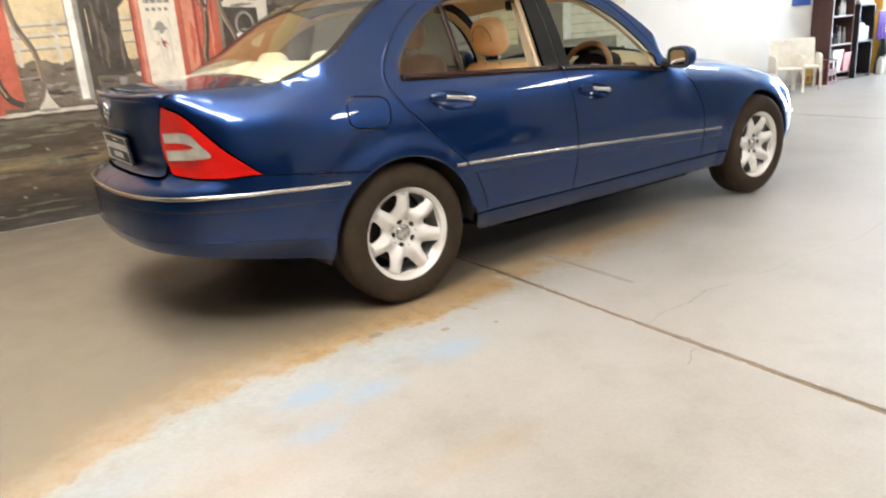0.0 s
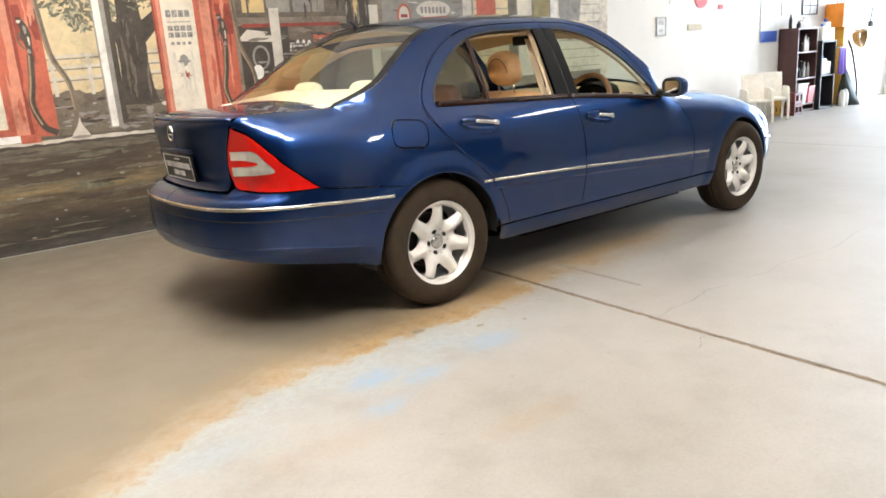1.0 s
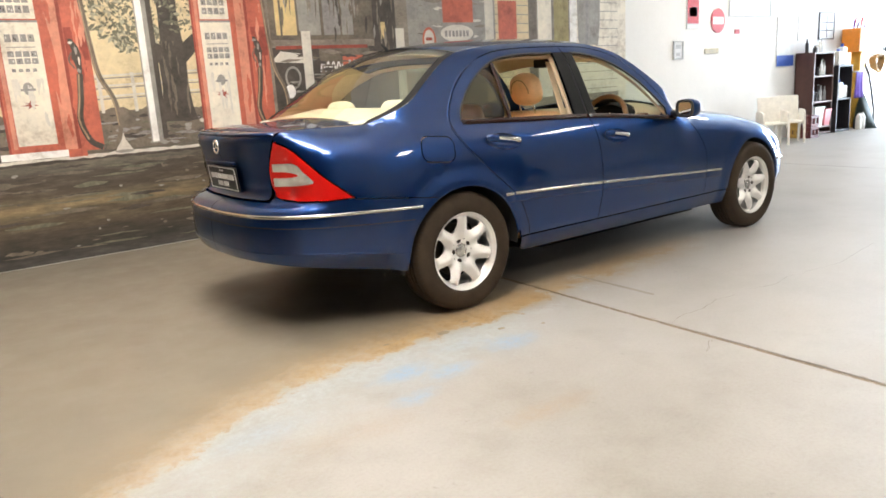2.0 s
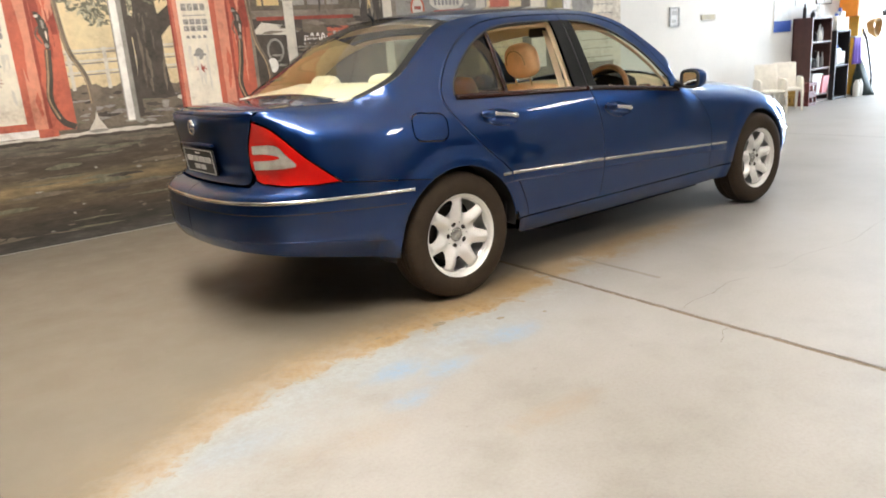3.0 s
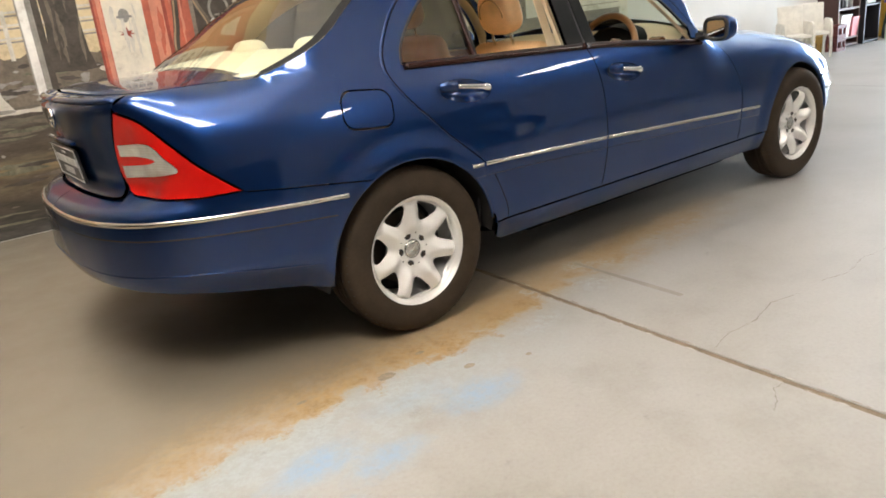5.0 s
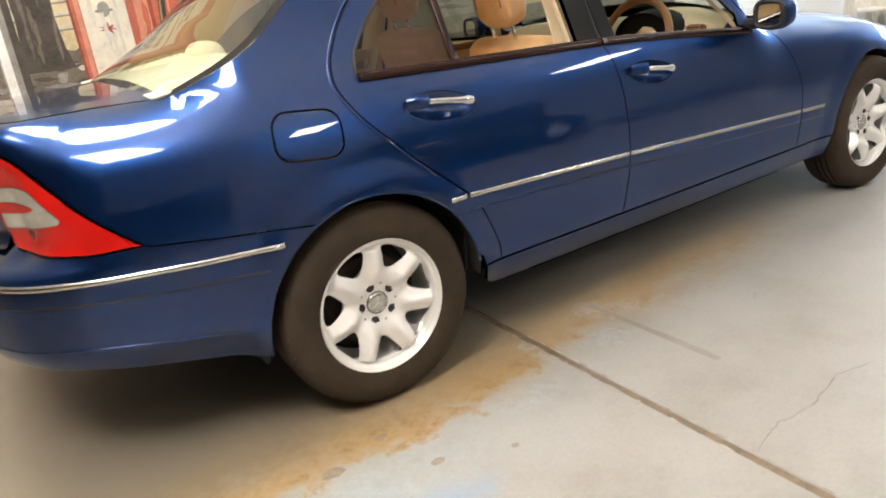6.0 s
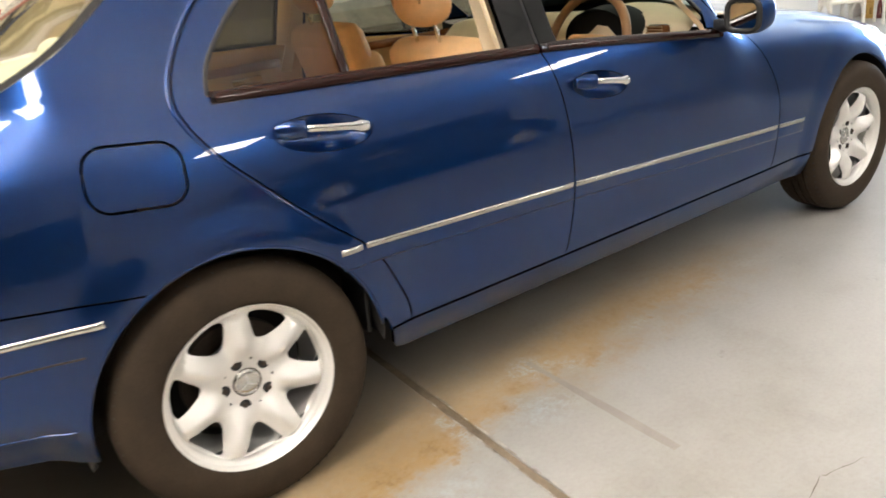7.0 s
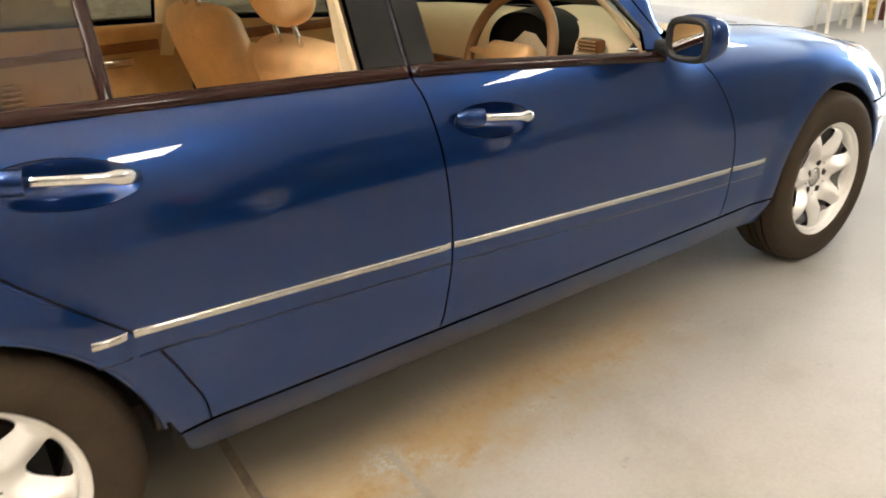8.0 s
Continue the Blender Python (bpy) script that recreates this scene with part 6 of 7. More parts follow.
def pump(dx, bright=True):
    def R(nm, x0, x1, z0, z1, mat, lay, lean=0.0):
        return rect(nm, x0 + dx, x1 + dx, z0, z1, PM[mat], lay, "", lean)
    R("printed_pump", -0.160, 0.490, 0.830, 2.32, "red", 6)
    R("printed_pump_side", 0.215, 0.300, 0.84, 2.30, "red_light", 6.2)
    R("printed_pump_side", 0.300, 0.325, 0.84, 2.30, "red_dark", 6.3)
    R("printed_pump_edge", -0.160, -0.145, 0.84, 2.30, "red_dark", 6.3)
    R("printed_pump_edge", -0.125, -0.098, 0.88, 2.28, "red_light", 6.3)
    R("printed_pump_panel", -0.092, 0.168, 0.900, 1.775, "cream", 6.5)
    R("printed_pump_dial", -0.085, 0.160, 1.800, 2.15, "cream", 6.5)
    R("printed_pump_seam", -0.092, 0.168, 1.775, 1.790, "ink", 6.6)
    R("printed_pump_back", 0.330, 0.480, 1.50, 1.74, "red_dark", 6.4)
    # small dials and dark figures, each of a few strokes
    ink = Batch()

    def figure(x, z, w, h):
        """A dim number box with a few lighter strokes in it."""
        q = lambda a0, a1, b0, b1: [(dx + x + w * a0, z + h * b0), (dx + x + w * a1, z + h * b0), (dx + x + w * a1 - 0.002, z + h * b1), (dx + x + w * a0 + 0.002, z + h * b1)]
        ink.add(rng.choice(("ink", "grey", "ink")), q(0, 1, 0, 1), 6.8)
        for _ in range(2):
            a, c = rng.uniform(0.12, 0.6), rng.uniform(0.12, 0.55)
            ink.add(rng.choice(("pale", "grey", "dark")), q(a, a + 0.25, c, c + 0.32), 6.85)

    for k in range(4):
        figure(-0.062 + 0.050 * k, 1.640, 0.042, 0.052)
    for z in (1.535, 1.485):
        for k in range(4):
            figure(-0.060 + 0.050 * k, z, 0.043, 0.040)
    for k in range(4):
        figure(-0.050 + 0.045 * k, 1.430, 0.028, 0.022)
    for k in range(4):
        for z in (1.84, 1.91):
            figure(-0.062 + 0.050 * k, z, 0.042, 0.050)
    ink.done("printed_figure")
    R("printed_line", -0.06, 0.13, 1.600, 1.606, "grey", 6.8)
    disc("printed_crest", 0.035 + dx, 1.310, 0.035, 0.045, PM["grey"], 6.8)
    R("printed_crest_band", -0.015, 0.085, 1.295, 1.310, "ink", 6.9)
    flat("printed_red_mark", [(dx + 0.035 + (0.065 if k % 2 else 0.022) * math.cos(k * math.tau / 14 + 0.2) * rng.uniform(0.7, 1.2), 1.195 + (0.038 if k % 2 else 0.014) * math.sin(k * math.tau / 14 + 0.2) * rng.uniform(0.7, 1.2)) for k in range(14)],
         PM["red_dark"], 6.8)
    # nozzle and hose
    S = lambda pts: [(x + dx, z) for x, z in pts]
    stroke("printed_hose", S([(0.395, 1.40), (0.375, 1.22), (0.350, 1.05), (0.400, 0.90), (0.480, 0.845)]), 0.044, PM["dark"], 7)
    stroke("printed_hose", S([(0.470, 2.0), (0.500, 1.60), (0.530, 1.38), (0.610, 1.20), (0.630, 1.00), (0.580, 0.86), (0.480, 0.845)]), 0.036, PM["brown"], 6.95)
    stroke("printed_hose_light", S([(0.463, 2.0), (0.492, 1.60), (0.521, 1.38), (0.600, 1.20), (0.619, 1.00)]), 0.010, PM["wood"], 7.0)
    stroke("printed_hose_light", S([(0.386, 1.40), (0.365, 1.22), (0.340, 1.06), (0.388, 0.91)]), 0.013, PM["wood"], 7.1)
    flat("printed_nozzle", S([(0.345, 1.66), (0.375, 1.655), (0.410, 1.60), (0.425, 1.54), (0.412, 1.40), (0.385, 1.40), (0.372, 1.48), (0.355, 1.52), (0.365, 1.57)]), PM["dark"], 7.2)
    stroke("printed_trigger", S([(0.36, 1.56), (0.335, 1.50), (0.37, 1.44)]), 0.010, PM["brown"], 7.25)
    glint = Batch()
    for gx, gz, gw, gh in ((0.362, 1.630, 0.020, 0.014), (0.392, 1.575, 0.012, 0.040), (0.404, 1.500, 0.008, 0.045), (0.392, 1.425, 0.016, 0.020)):
        glint.add(rng.choice(("grey", "pale")), [(dx + gx + gw * math.cos(q) * rng.uniform(0.5, 1.1), gz + gh * math.sin(q) * rng.uniform(0.5, 1.1)) for q in np.linspace(0, math.tau, 9, endpoint=False)], 7.35)
    glint.done("printed_glint")
    R("printed_plinth", -0.22, 0.23, 0.800, 0.850, "bright", 7.5)
    R("printed_plinth_red", 0.23, 0.36, 0.790, 0.850, "red", 7.5)


for dx in (0.0, -1.45, -2.90):
    pump(dx)

# shopfront
rect("printed_window", 0.52, 1.78, 0.98, 1.56, PM["dark"], 1, "dark shop window")
rect("printed_window", 0.52, 1.80, 1.62, 2.3, PM["brown"], 1)
for x0, x1, m in ((0.58, 0.62, "lit"), (0.64, 0.78, "lit"), (0.90, 1.02, "grey"), (1.05, 1.22, "ink"), (1.24, 1.36, "grey")):
    rect("printed_pane", x0, x1, 1.665, 2.2, PM[m], 1.5)
rect("printed_lintel", 0.5, 1.55, 1.59, 1.625, PM["shop"], 2)
flat("printed_awning", [(0.50, 1.44), (0.86, 1.42), (0.84, 1.50), (0.60, 1.53)], PM["pale"], 2)
rect("printed_canopy", 0.56, 1.50, 1.545, 1.575, PM["red_dark"], 2)
rect("printed_cooler", 0.98, 1.52, 1.22, 1.545, PM["brown"], 2.2)
rect("printed_cooler_front", 1.22, 1.44, 1.30, 1.48, PM["red"], 2.4)
for k in range(4):
    stroke("printed_swash", [(0.98 + 0.055 * k, 1.34), (1.01 + 0.055 * k, 1.43), (1.03 + 0.055 * k, 1.35), (1.05 + 0.055 * k, 1.40)], 0.014, PM["bright"], 2.6)
for k in range(3):
    rect("printed_bottle", 1.28 + 0.05 * k, 1.305 + 0.05 * k, 1.32, 1.44, PM["pale"], 2.6)
stroke("printed_wheel", [(0.70 + 0.07 * math.cos(a), 1.30 + 0.09 * math.sin(a)) for a in np.linspace(0, math.tau, 20)], 0.02, PM["grey"], 2.5)
rect("printed_white_post", 0.815, 0.905, 0.90, 1.70, PM["pale"], 3, "white porch post")
rect("printed_white_post_cap", 0.80, 0.90, 1.70, 2.3, PM["grey"], 3)
disc("printed_white_can", 0.66, 1.18, 0.05, 0.06, PM["bright"], 3)
rect("printed_doorway", 1.58, 1.84, 0.95, 2.3, PM["dark"], 2)
rect("printed_notice", 1.66, 1.72, 1.62, 1.78, PM["lit"], 2.4)
rect("printed_door_post", 1.83, 1.93, 0.95, 1.72, PM["pale"], 3)
rect("printed_door_post", 1.84, 1.90, 1.72, 2.3, PM["shop"], 3)
rect("printed_board_wall", 1.98, 3.0, 0.95, 2.3, PM["grey"], 1.6)
rect("printed_sill", 1.95, 2.95, 1.30, 1.375, PM["pale"], 2.5)
disc("printed_round_sign", 2.235, 1.60, 0.085, 0.13, PM["red"], 3)
disc("printed_round_sign_middle", 2.235, 1.61, 0.062, 0.095, PM["pale"], 3.1)
rect("printed_round_sign_bar", 2.195, 2.275, 1.60, 1.63, PM["red_dark"], 3.2)
disc("printed_oval_sign", 2.60, 1.665, 0.235, 0.10, PM["grey"], 3)
disc("printed_oval_sign_middle", 2.60, 1.668, 0.215, 0.085, PM["pale"], 3.1)
for k in range(7):
    rect("printed_lettering", 2.44 + 0.047 * k, 2.47 + 0.047 * k, 1.635, 1.695, PM["ink"], 3.3)
rect("printed_red_panel", 2.42, 2.82, 1.775, 2.1, PM["red"], 2.8)
rect("printed_bench", 2.45, 2.80, 1.45, 1.54, PM["dark"], 2.9)
stroke("printed_tap", [(2.84, 1.72), (2.90, 1.62), (2.86, 1.50), (2.88, 1.42)], 0.025, PM["grey"], 3.3)
rect("printed_white_pillar", 2.98, 3.10, 0.95, 2.3, PM["pale"], 3)
rect("printed_pillar_shade", 3.10, 3.125, 0.95, 2.3, PM["grey"], 3)
rect("printed_clapboard", 3.12, 3.62, 0.95, 2.3, PM["beige"], 1.8)
for k in range(12):
    rect("printed_board_line", 3.12, 3.62, 1.00 + 0.095 * k, 1.008 + 0.095 * k, PM["grey"], 2)
rect("printed_red_sign", 3.17, 3.44, 1.49, 2.0, PM["red"], 3)
rect("printed_red_sign_edge", 3.17, 3.44, 1.49, 1.51, PM["red_dark"], 3.1)
rect("printed_dark_post", 3.62, 3.74, 0.95, 2.3, PM["brown"], 3)
rect("printed_pale_door", 3.76, 3.98, 0.95, 2.3, PM["cream"], 2.4)
rect("printed_olive_panel", 4.02, 4.26, 1.40, 2.3, PM["olive"], 2.4)
rect("printed_dark_panel", 4.02, 4.26, 0.95, 1.40, PM["brown"], 2.4)
rect("printed_pale_post", 4.28, 4.40, 0.95, 2.3, PM["bright"], 2.6)
flat("printed_coat", [(4.40, 2.3), (4.42, 1.60), (4.50, 1.33), (4.62, 1.30), (4.76, 1.45), (4.80, 1.75), (4.82, 2.3)], PM["grey"], 3)
stroke("printed_coat_fold", [(4.56, 2.2), (4.58, 1.8), (4.56, 1.4)], 0.05, PM["ink"], 3.2)
rect("printed_clapboard", 4.40, MEND, 0.95, 2.3, PM["cream"], 2)
for k in range(12):
    rect("printed_board_line", 4.40, MEND - 0.15, 1.00 + 0.10 * k, 1.008 + 0.10 * k, PM["grey"], 2.2)
# brush-like smudges that break up the plain fields
def smudges(name, n, x0, x1, z0, z1, mats, layer, length, upright):
    batch = Batch()
    for _ in range(n):
        x, z = rng.uniform(x0, x1), rng.uniform(z0, z1)
        ln, w = rng.uniform(0.4, 1.0) * length, rng.uniform(0.006, 0.022)
        dx, dz = (rng.uniform(-0.02, 0.02), ln) if upright else (ln, rng.uniform(-0.012, 0.012))
        k = 7
        P = [(x + dx * i / k + rng.uniform(-0.004, 0.004), min(z + dz * i / k, z1 + 0.03) + rng.uniform(-0.004, 0.004), w * math.sin(math.pi * (i + 0.3) / (k + 0.6)) * rng.uniform(0.6, 1.1)) for i in range(k + 1)]
        if upright:
            pts = [(a + c, b) for a, b, c in P] + [(a - c, b) for a, b, c in reversed(P)]
        else:
            pts = [(a, b - c) for a, b, c in P] + [(a, b + c) for a, b, c in reversed(P)]
        batch.add(rng.choice(mats), pts, layer + rng.uniform(0, 0.15))
    batch.done(name)


smudges("printed_smudge", 70, 0.55, 1.55, 0.95, 1.55, ("brown", "dark", "dark", "grey", "shop"), 2.85, 0.22, False)
smudges("printed_smudge", 50, 0.55, 1.75, 1.60, 2.10, ("brown", "dark", "shop", "grey"), 2.7, 0.25, True)
smudges("printed_smudge", 30, 1.60, 1.82, 0.95, 2.0, ("brown", "dark", "shop"), 2.3, 0.3, True)
smudges("printed_smudge", 60, 2.0, 3.0, 1.0, 2.0, ("shop", "brown", "pale", "grey"), 2.62, 0.25, False)
smudges("printed_bark", 40, -0.44, -0.26, 1.02, 1.60, ("brown", "dark", "dark"), 2.2, 0.30, True)
smudges("printed_grass", 140, -3.2, 0.3, 0.84, 1.10, ("dark", "brown", "ink", "grey", "leaf"), 1.6, 0.20, False)
smudges("printed_ground_streak", 110, -3.4, 1.2, 0.06, 0.74, ("brown", "dark", "brown", "leaf"), 1.2, 0.5, False)
for dx in (0.0, -1.45, -2.90):
    smudges("printed_paint_streak", 16, dx + 0.33, dx + 0.47, 0.88, 1.9, ("red_dark", "red_light", "red"), 6.85, 0.4, True)
    smudges("printed_paint_streak", 10, dx + 0.225, dx + 0.29, 0.88, 1.9, ("red", "red_light", "red"), 6.85, 0.4, True)
    smudges("printed_panel_stain", 10, dx - 0.07, dx + 0.15, 0.92, 1.35, ("cream", "pale", "pale"), 6.75, 0.25, True)
for x, z, w, h in ((0.02, 0.93, 0.10, 0.030), (-0.08, 0.88, 0.06, 0.02), (-1.05, 0.86, 0.09, 0.02), (-0.15, 0.99, 0.05, 0.02)):
    flat("printed_stone", [(x + w * math.cos(q) * rng.uniform(0.7, 1.2), z + h * math.sin(q) * rng.uniform(0.7, 1.2)) for q in np.linspace(0, math.tau, 11, endpoint=False)], PM["pale"], 2.5)
rect("printed_edge_strip", MEND - 0.14, MEND, 0.82, MTOP, PM["cream"], 3)

# ---------------------------------------------------------------- things along the far wall
FM = {
    "walnut": plain("dark_brown_chipboard", (0.075, 0.032, 0.026), 0.45, 0, 0.2, 12),
    "edge": plain("brown_shelf_edge", (0.20, 0.125, 0.10), 0.5),
    "blackboard": plain("black_chipboard", (0.018, 0.016, 0.018), 0.5),
    "white_plastic": plain("white_plastic", (0.72, 0.69, 0.62), 0.4),
    "beige_plastic": plain("beige_plastic", (0.86, 0.82, 0.74), 0.5, 0, 0.12, 12),
    "grey_plastic": plain("grey_plastic", (0.45, 0.45, 0.44), 0.4),
    "pink": plain("pink_plastic", (0.72, 0.16, 0.17), 0.4),
    "yellow": plain("ochre_crate", (0.55, 0.33, 0.08), 0.45),
    "maroon": plain("maroon_crate", (0.16, 0.035, 0.03), 0.45),
    "orange": plain("orange_enamel", (0.80, 0.26, 0.02), 0.35),
    "amber": plain("amber_enamel", (0.75, 0.42, 0.05), 0.4),
    "purple": plain("purple_cloth", (0.16, 0.09, 0.42), 0.8, 0, 0.2),
    "green_black": plain("dark_green_bag", (0.020, 0.032, 0.024), 0.6, 0, 0.3),
    "rope": plain("brown_rope", (0.34, 0.20, 0.07), 0.8, 0, 0.3, 30),
    "blue_ink": plain("blue_print", (0.05, 0.12, 0.50), 0.5),
    "paper": plain("white_paper", (0.78, 0.78, 0.76), 0.6),
    "red_ink": plain("red_print", (0.55, 0.05, 0.06), 0.5),
    "steel": plain("galvanised_sheet", (0.50, 0.49, 0.46), 0.5, 0.4),
    "gold": plain("old_gold_frame", (0.42, 0.36, 0.22), 0.5),
}


def bottle(x, y, z, h, r, mat):
    t = tagged(part("bottle", turn_bm(lathe_bm([(0.001, 0.0), (r, 0.0), (r, h * 0.62), (r * 0.45, h * 0.78), (r * 0.4, h * 0.94)], (0, 0, 0), 14), pose(x, y, z, 90, 0, 0)), mat, sharp=40),
               "small plastic bottle of car-care liquid on a shelf", "bottle", "shelf bottles")
    part("cap", turn_bm(lathe_bm([(r * 0.46, h * 0.93), (r * 0.46, h), (0.001, h)], (0, 0, 0), 12), pose(x, y, z, 90, 0, 0)), FM["grey_plastic"], t, sharp=40)
    return t


def shelf_unit(name, x0, x1, y0, y1, h, levels, mat, edge, label):
    t = thing(name, label, "bookcase", at=((x0 + x1) / 2, (y0 + y1) / 2, 0))
    for x in (x0, x1 - 0.025):
        part("side_panel", box_bm(x, x + 0.025, y0, y1, 0, h, 0.002, 1), mat, t)
        part("edge_band", box_bm(x, x + 0.025, y0 - 0.004, y0 + 0.001, 0, h), edge, t)
    part("back_panel", box_bm(x0, x1, y1 - 0.012, y1 - 0.002, 0.03, h), mat, t)
    for z in levels:
        part("shelf_board", box_bm(x0 + 0.025, x1 - 0.025, y0 + 0.004, y1 - 0.012, z - 0.025, z, 0.002, 1), mat, t)
        part("edge_band", box_bm(x0 + 0.025, x1 - 0.025, y0 - 0.003, y0 + 0.004, z - 0.025, z), edge, t)
    return t


rs = random.Random(3)
shelf_unit("bookcase", 9.42, 10.06, 2.10, 2.40, 1.30, (0.04, 0.14, 0.54, 0.94, 1.30), FM["walnut"], FM["edge"], "dark brown bookcase half full of bottles")
for z in (0.54, 0.94):
    for k in range(11):
        bottle(9.50 + 0.048 * k, 2.16 + rs.uniform(0, 0.12), z, rs.uniform(0.12, 0.27), rs.uniform(0.018, 0.026), rs.choice((FM["white_plastic"], FM["paper"], FM["grey_plastic"], FM["blackboard"])))
for k in range(5):
    bottle(9.55 + 0.1 * k, 2.2 + rs.uniform(0, 0.1), 1.30, rs.uniform(0.10, 0.22), rs.uniform(0.022, 0.035), rs.choice((FM["white_plastic"], FM["red_ink"], FM["blackboard"], FM["paper"])))
shelf_unit("shelf_unit", 10.12, 10.60, 2.05, 2.40, 1.08, (0.04, 0.55, 1.08), FM["blackboard"], FM["blackboard"], "low black shelf unit with white containers")
for x, y, z, h, r in ((10.22, 2.12, 1.08, 0.26, 0.07), (10.40, 2.15, 1.08, 0.34, 0.08), (10.25, 2.10, 0.55, 0.30, 0.07), (10.42, 2.12, 0.55, 0.24, 0.08)):
    t = tagged(part("canister", box_bm(x - r, x + r, y - r * 0.7, y + r * 0.7, z, z + h * 0.85, 0.02, 3), FM["white_plastic"], sharp=40), "white plastic canister on a black shelf", "canister", "canisters")
    part("cap", turn_bm(lathe_bm([(0.025, 0), (0.025, h * 0.15), (0.001, h * 0.15)], (0, 0, 0), 14), pose(x, y, z + h * 0.85, 90, 0, 0)), FM["blue_ink"], t, sharp=40)


def tub(name, x, y, w, d, h, mat, label):
    bm = bmesh.new()
    rings = []
    for s, z in ((0.82, 0.0), (1.0, h), (1.06, h), (1.06, h - 0.02), (0.97, h - 0.004), (0.80, 0.012)):
        rings.append([bm.verts.new((x + sx * w / 2 * s, y + sy * d / 2 * s, 0.1405 + z)) for sx, sy in ((-1, -1), (1, -1), (1, 1), (-1, 1))])
    for a, b in zip(rings, rings[1:]):
        for k in range(4):
            bm.faces.new((a[k], a[(k + 1) % 4], b[(k + 1) % 4], b[k]))
    bm.faces.new(rings[0][::-1])
    bm.faces.new(rings[-1])
    bmesh.ops.recalc_face_normals(bm, faces=list(bm.faces))
    return tagged(part(name, bm, mat), label, "bin")


tub("plastic_bin", 9.93, 2.20, 0.20, 0.24, 0.26, FM["pink"], "pink plastic bin on the lowest shelf of the bookcase")
tub("plastic_bin", 9.64, 2.20, 0.30, 0.24, 0.31, FM["white_plastic"], "white plastic bin on the lowest shelf of the bookcase")


def crate(x, y, z, mat, label):
    t = thing("bottle_crate", label, "crate", "bottle crates", (x, y, z))
    w, d, h = 0.25, 0.165, 0.17
    part("crate_floor", box_bm(x - w / 2, x + w / 2, y - d / 2, y + d / 2, z, z + 0.012), mat, t)
    for z0, z1 in ((0.0, 0.045), (h - 0.045, h)):
        for s in (-1, 1):
            part("crate_band", box_bm(x - w / 2, x + w / 2, y + s * (d / 2 - 0.008) - 0.007, y + s * (d / 2 - 0.008) + 0.007, z + z0, z + z1, 0.003, 1), mat, t)
            part("crate_band", box_bm(x + s * (w / 2 - 0.007) - 0.007, x + s * (w / 2 - 0.007) + 0.007, y - d / 2, y + d / 2, z + z0, z + z1, 0.003, 1), mat, t)
    for sx in (-1, 0, 1):
        for sy in (-1, 1):
            part("crate_post", box_bm(x + sx * (w / 2 - 0.018) - 0.014, x + sx * (w / 2 - 0.018) + 0.014, y + sy * (d / 2 - 0.014) - 0.012, y + sy * (d / 2 - 0.014) + 0.012, z, z + h, 0.003, 1), mat, t)
            part("crate_post", box_bm(x + sy * (w / 2 - 0.014) - 0.012, x + sy * (w / 2 - 0.014) + 0.012, y + sx * (d / 2 - 0.02) - 0.014, y + sx * (d / 2 - 0.02) + 0.014, z, z + h, 0.003, 1), mat, t)
    return t


for k in range(2):
    crate(9.245, 2.205, 0.1755 * k, FM["yellow"], "ochre plastic bottle crate in a stack of two")
    crate(9.245, 2.03, 0.1755 * k, FM["maroon"], "maroon plastic bottle crate in a stack of two")


def plastic_chair(x, y, turn):
    t = thing("plastic_chair", "beige moulded plastic chair with arched sides by the wall", "chair", "plastic chairs", (x, y, 0))
    m = pose(x, y, 0, 0, 0, turn) @ Matrix.Scale(0.80, 4)
    part("seat", turn_bm(box_bm(-0.20, 0.20, -0.18, 0.19, 0.36, 0.41, 0.02, 3), m), FM["beige_plastic"], t, sharp=40)
    for sx in (-1, 1):
        outer = [(-0.22, 0.0), (-0.20, 0.40), (-0.17, 0.56), (-0.10, 0.60), (0.14, 0.61), (0.20, 0.58), (0.22, 0.0)]
        arch_ = [(0.165 * math.cos(a), 0.16 + 0.20 * math.sin(a)) for a in np.linspace(0, math.pi, 14)]
        pts = outer + [(0.165, 0.0)] + arch_ + [(-0.165, 0.0)]
        bm = bmesh.new()
        f = bm.faces.new([bm.verts.new((sx * 0.205, py, pz)) for py, pz in pts])
        r = bmesh.ops.extrude_face_region(bm, geom=[f])
        bmesh.ops.translate(bm, vec=(sx * 0.03, 0, 0), verts=[v for v in r["geom"] if isinstance(v, bmesh.types.BMVert)])
        bmesh.ops.recalc_face_normals(bm, faces=list(bm.faces))
        part("arched_side", turn_bm(bm, m), FM["beige_plastic"], t)
    part("back_panel", turn_bm(box_bm(-0.20, 0.20, -0.018, 0.018, -0.24, 0.24, 0.016, 3), m @ pose(0, 0.215, 0.62, -9, 0, 0)), FM["beige_plastic"], t, sharp=40)


plastic_chair(8.12, 2.02, -40)
plastic_chair(8.56, 2.00, -48)

# orange heater box on its amber column
t = thing("orange_dispenser", "orange enamel box on an amber column beside the wall", "dispenser", at=(11.1, 2.2, 0))
part("box", box_bm(10.86, 11.40, 2.08, 2.38, 1.28, 1.66, 0.012, 2), FM["orange"], t, sharp=40)
part("column", turn_bm(box_bm(-0.09, 0.09, -0.08, 0.08, 0.0, 1.28, 0.01, 2), pose(11.24, 2.26, 0, 0, 0, 0)), FM["amber"], t, sharp=40)
part("box_latch", box_bm(11.27, 11.36, 2.068, 2.082, 1.44, 1.47, 0.003, 1), FM["grey_plastic"], t)
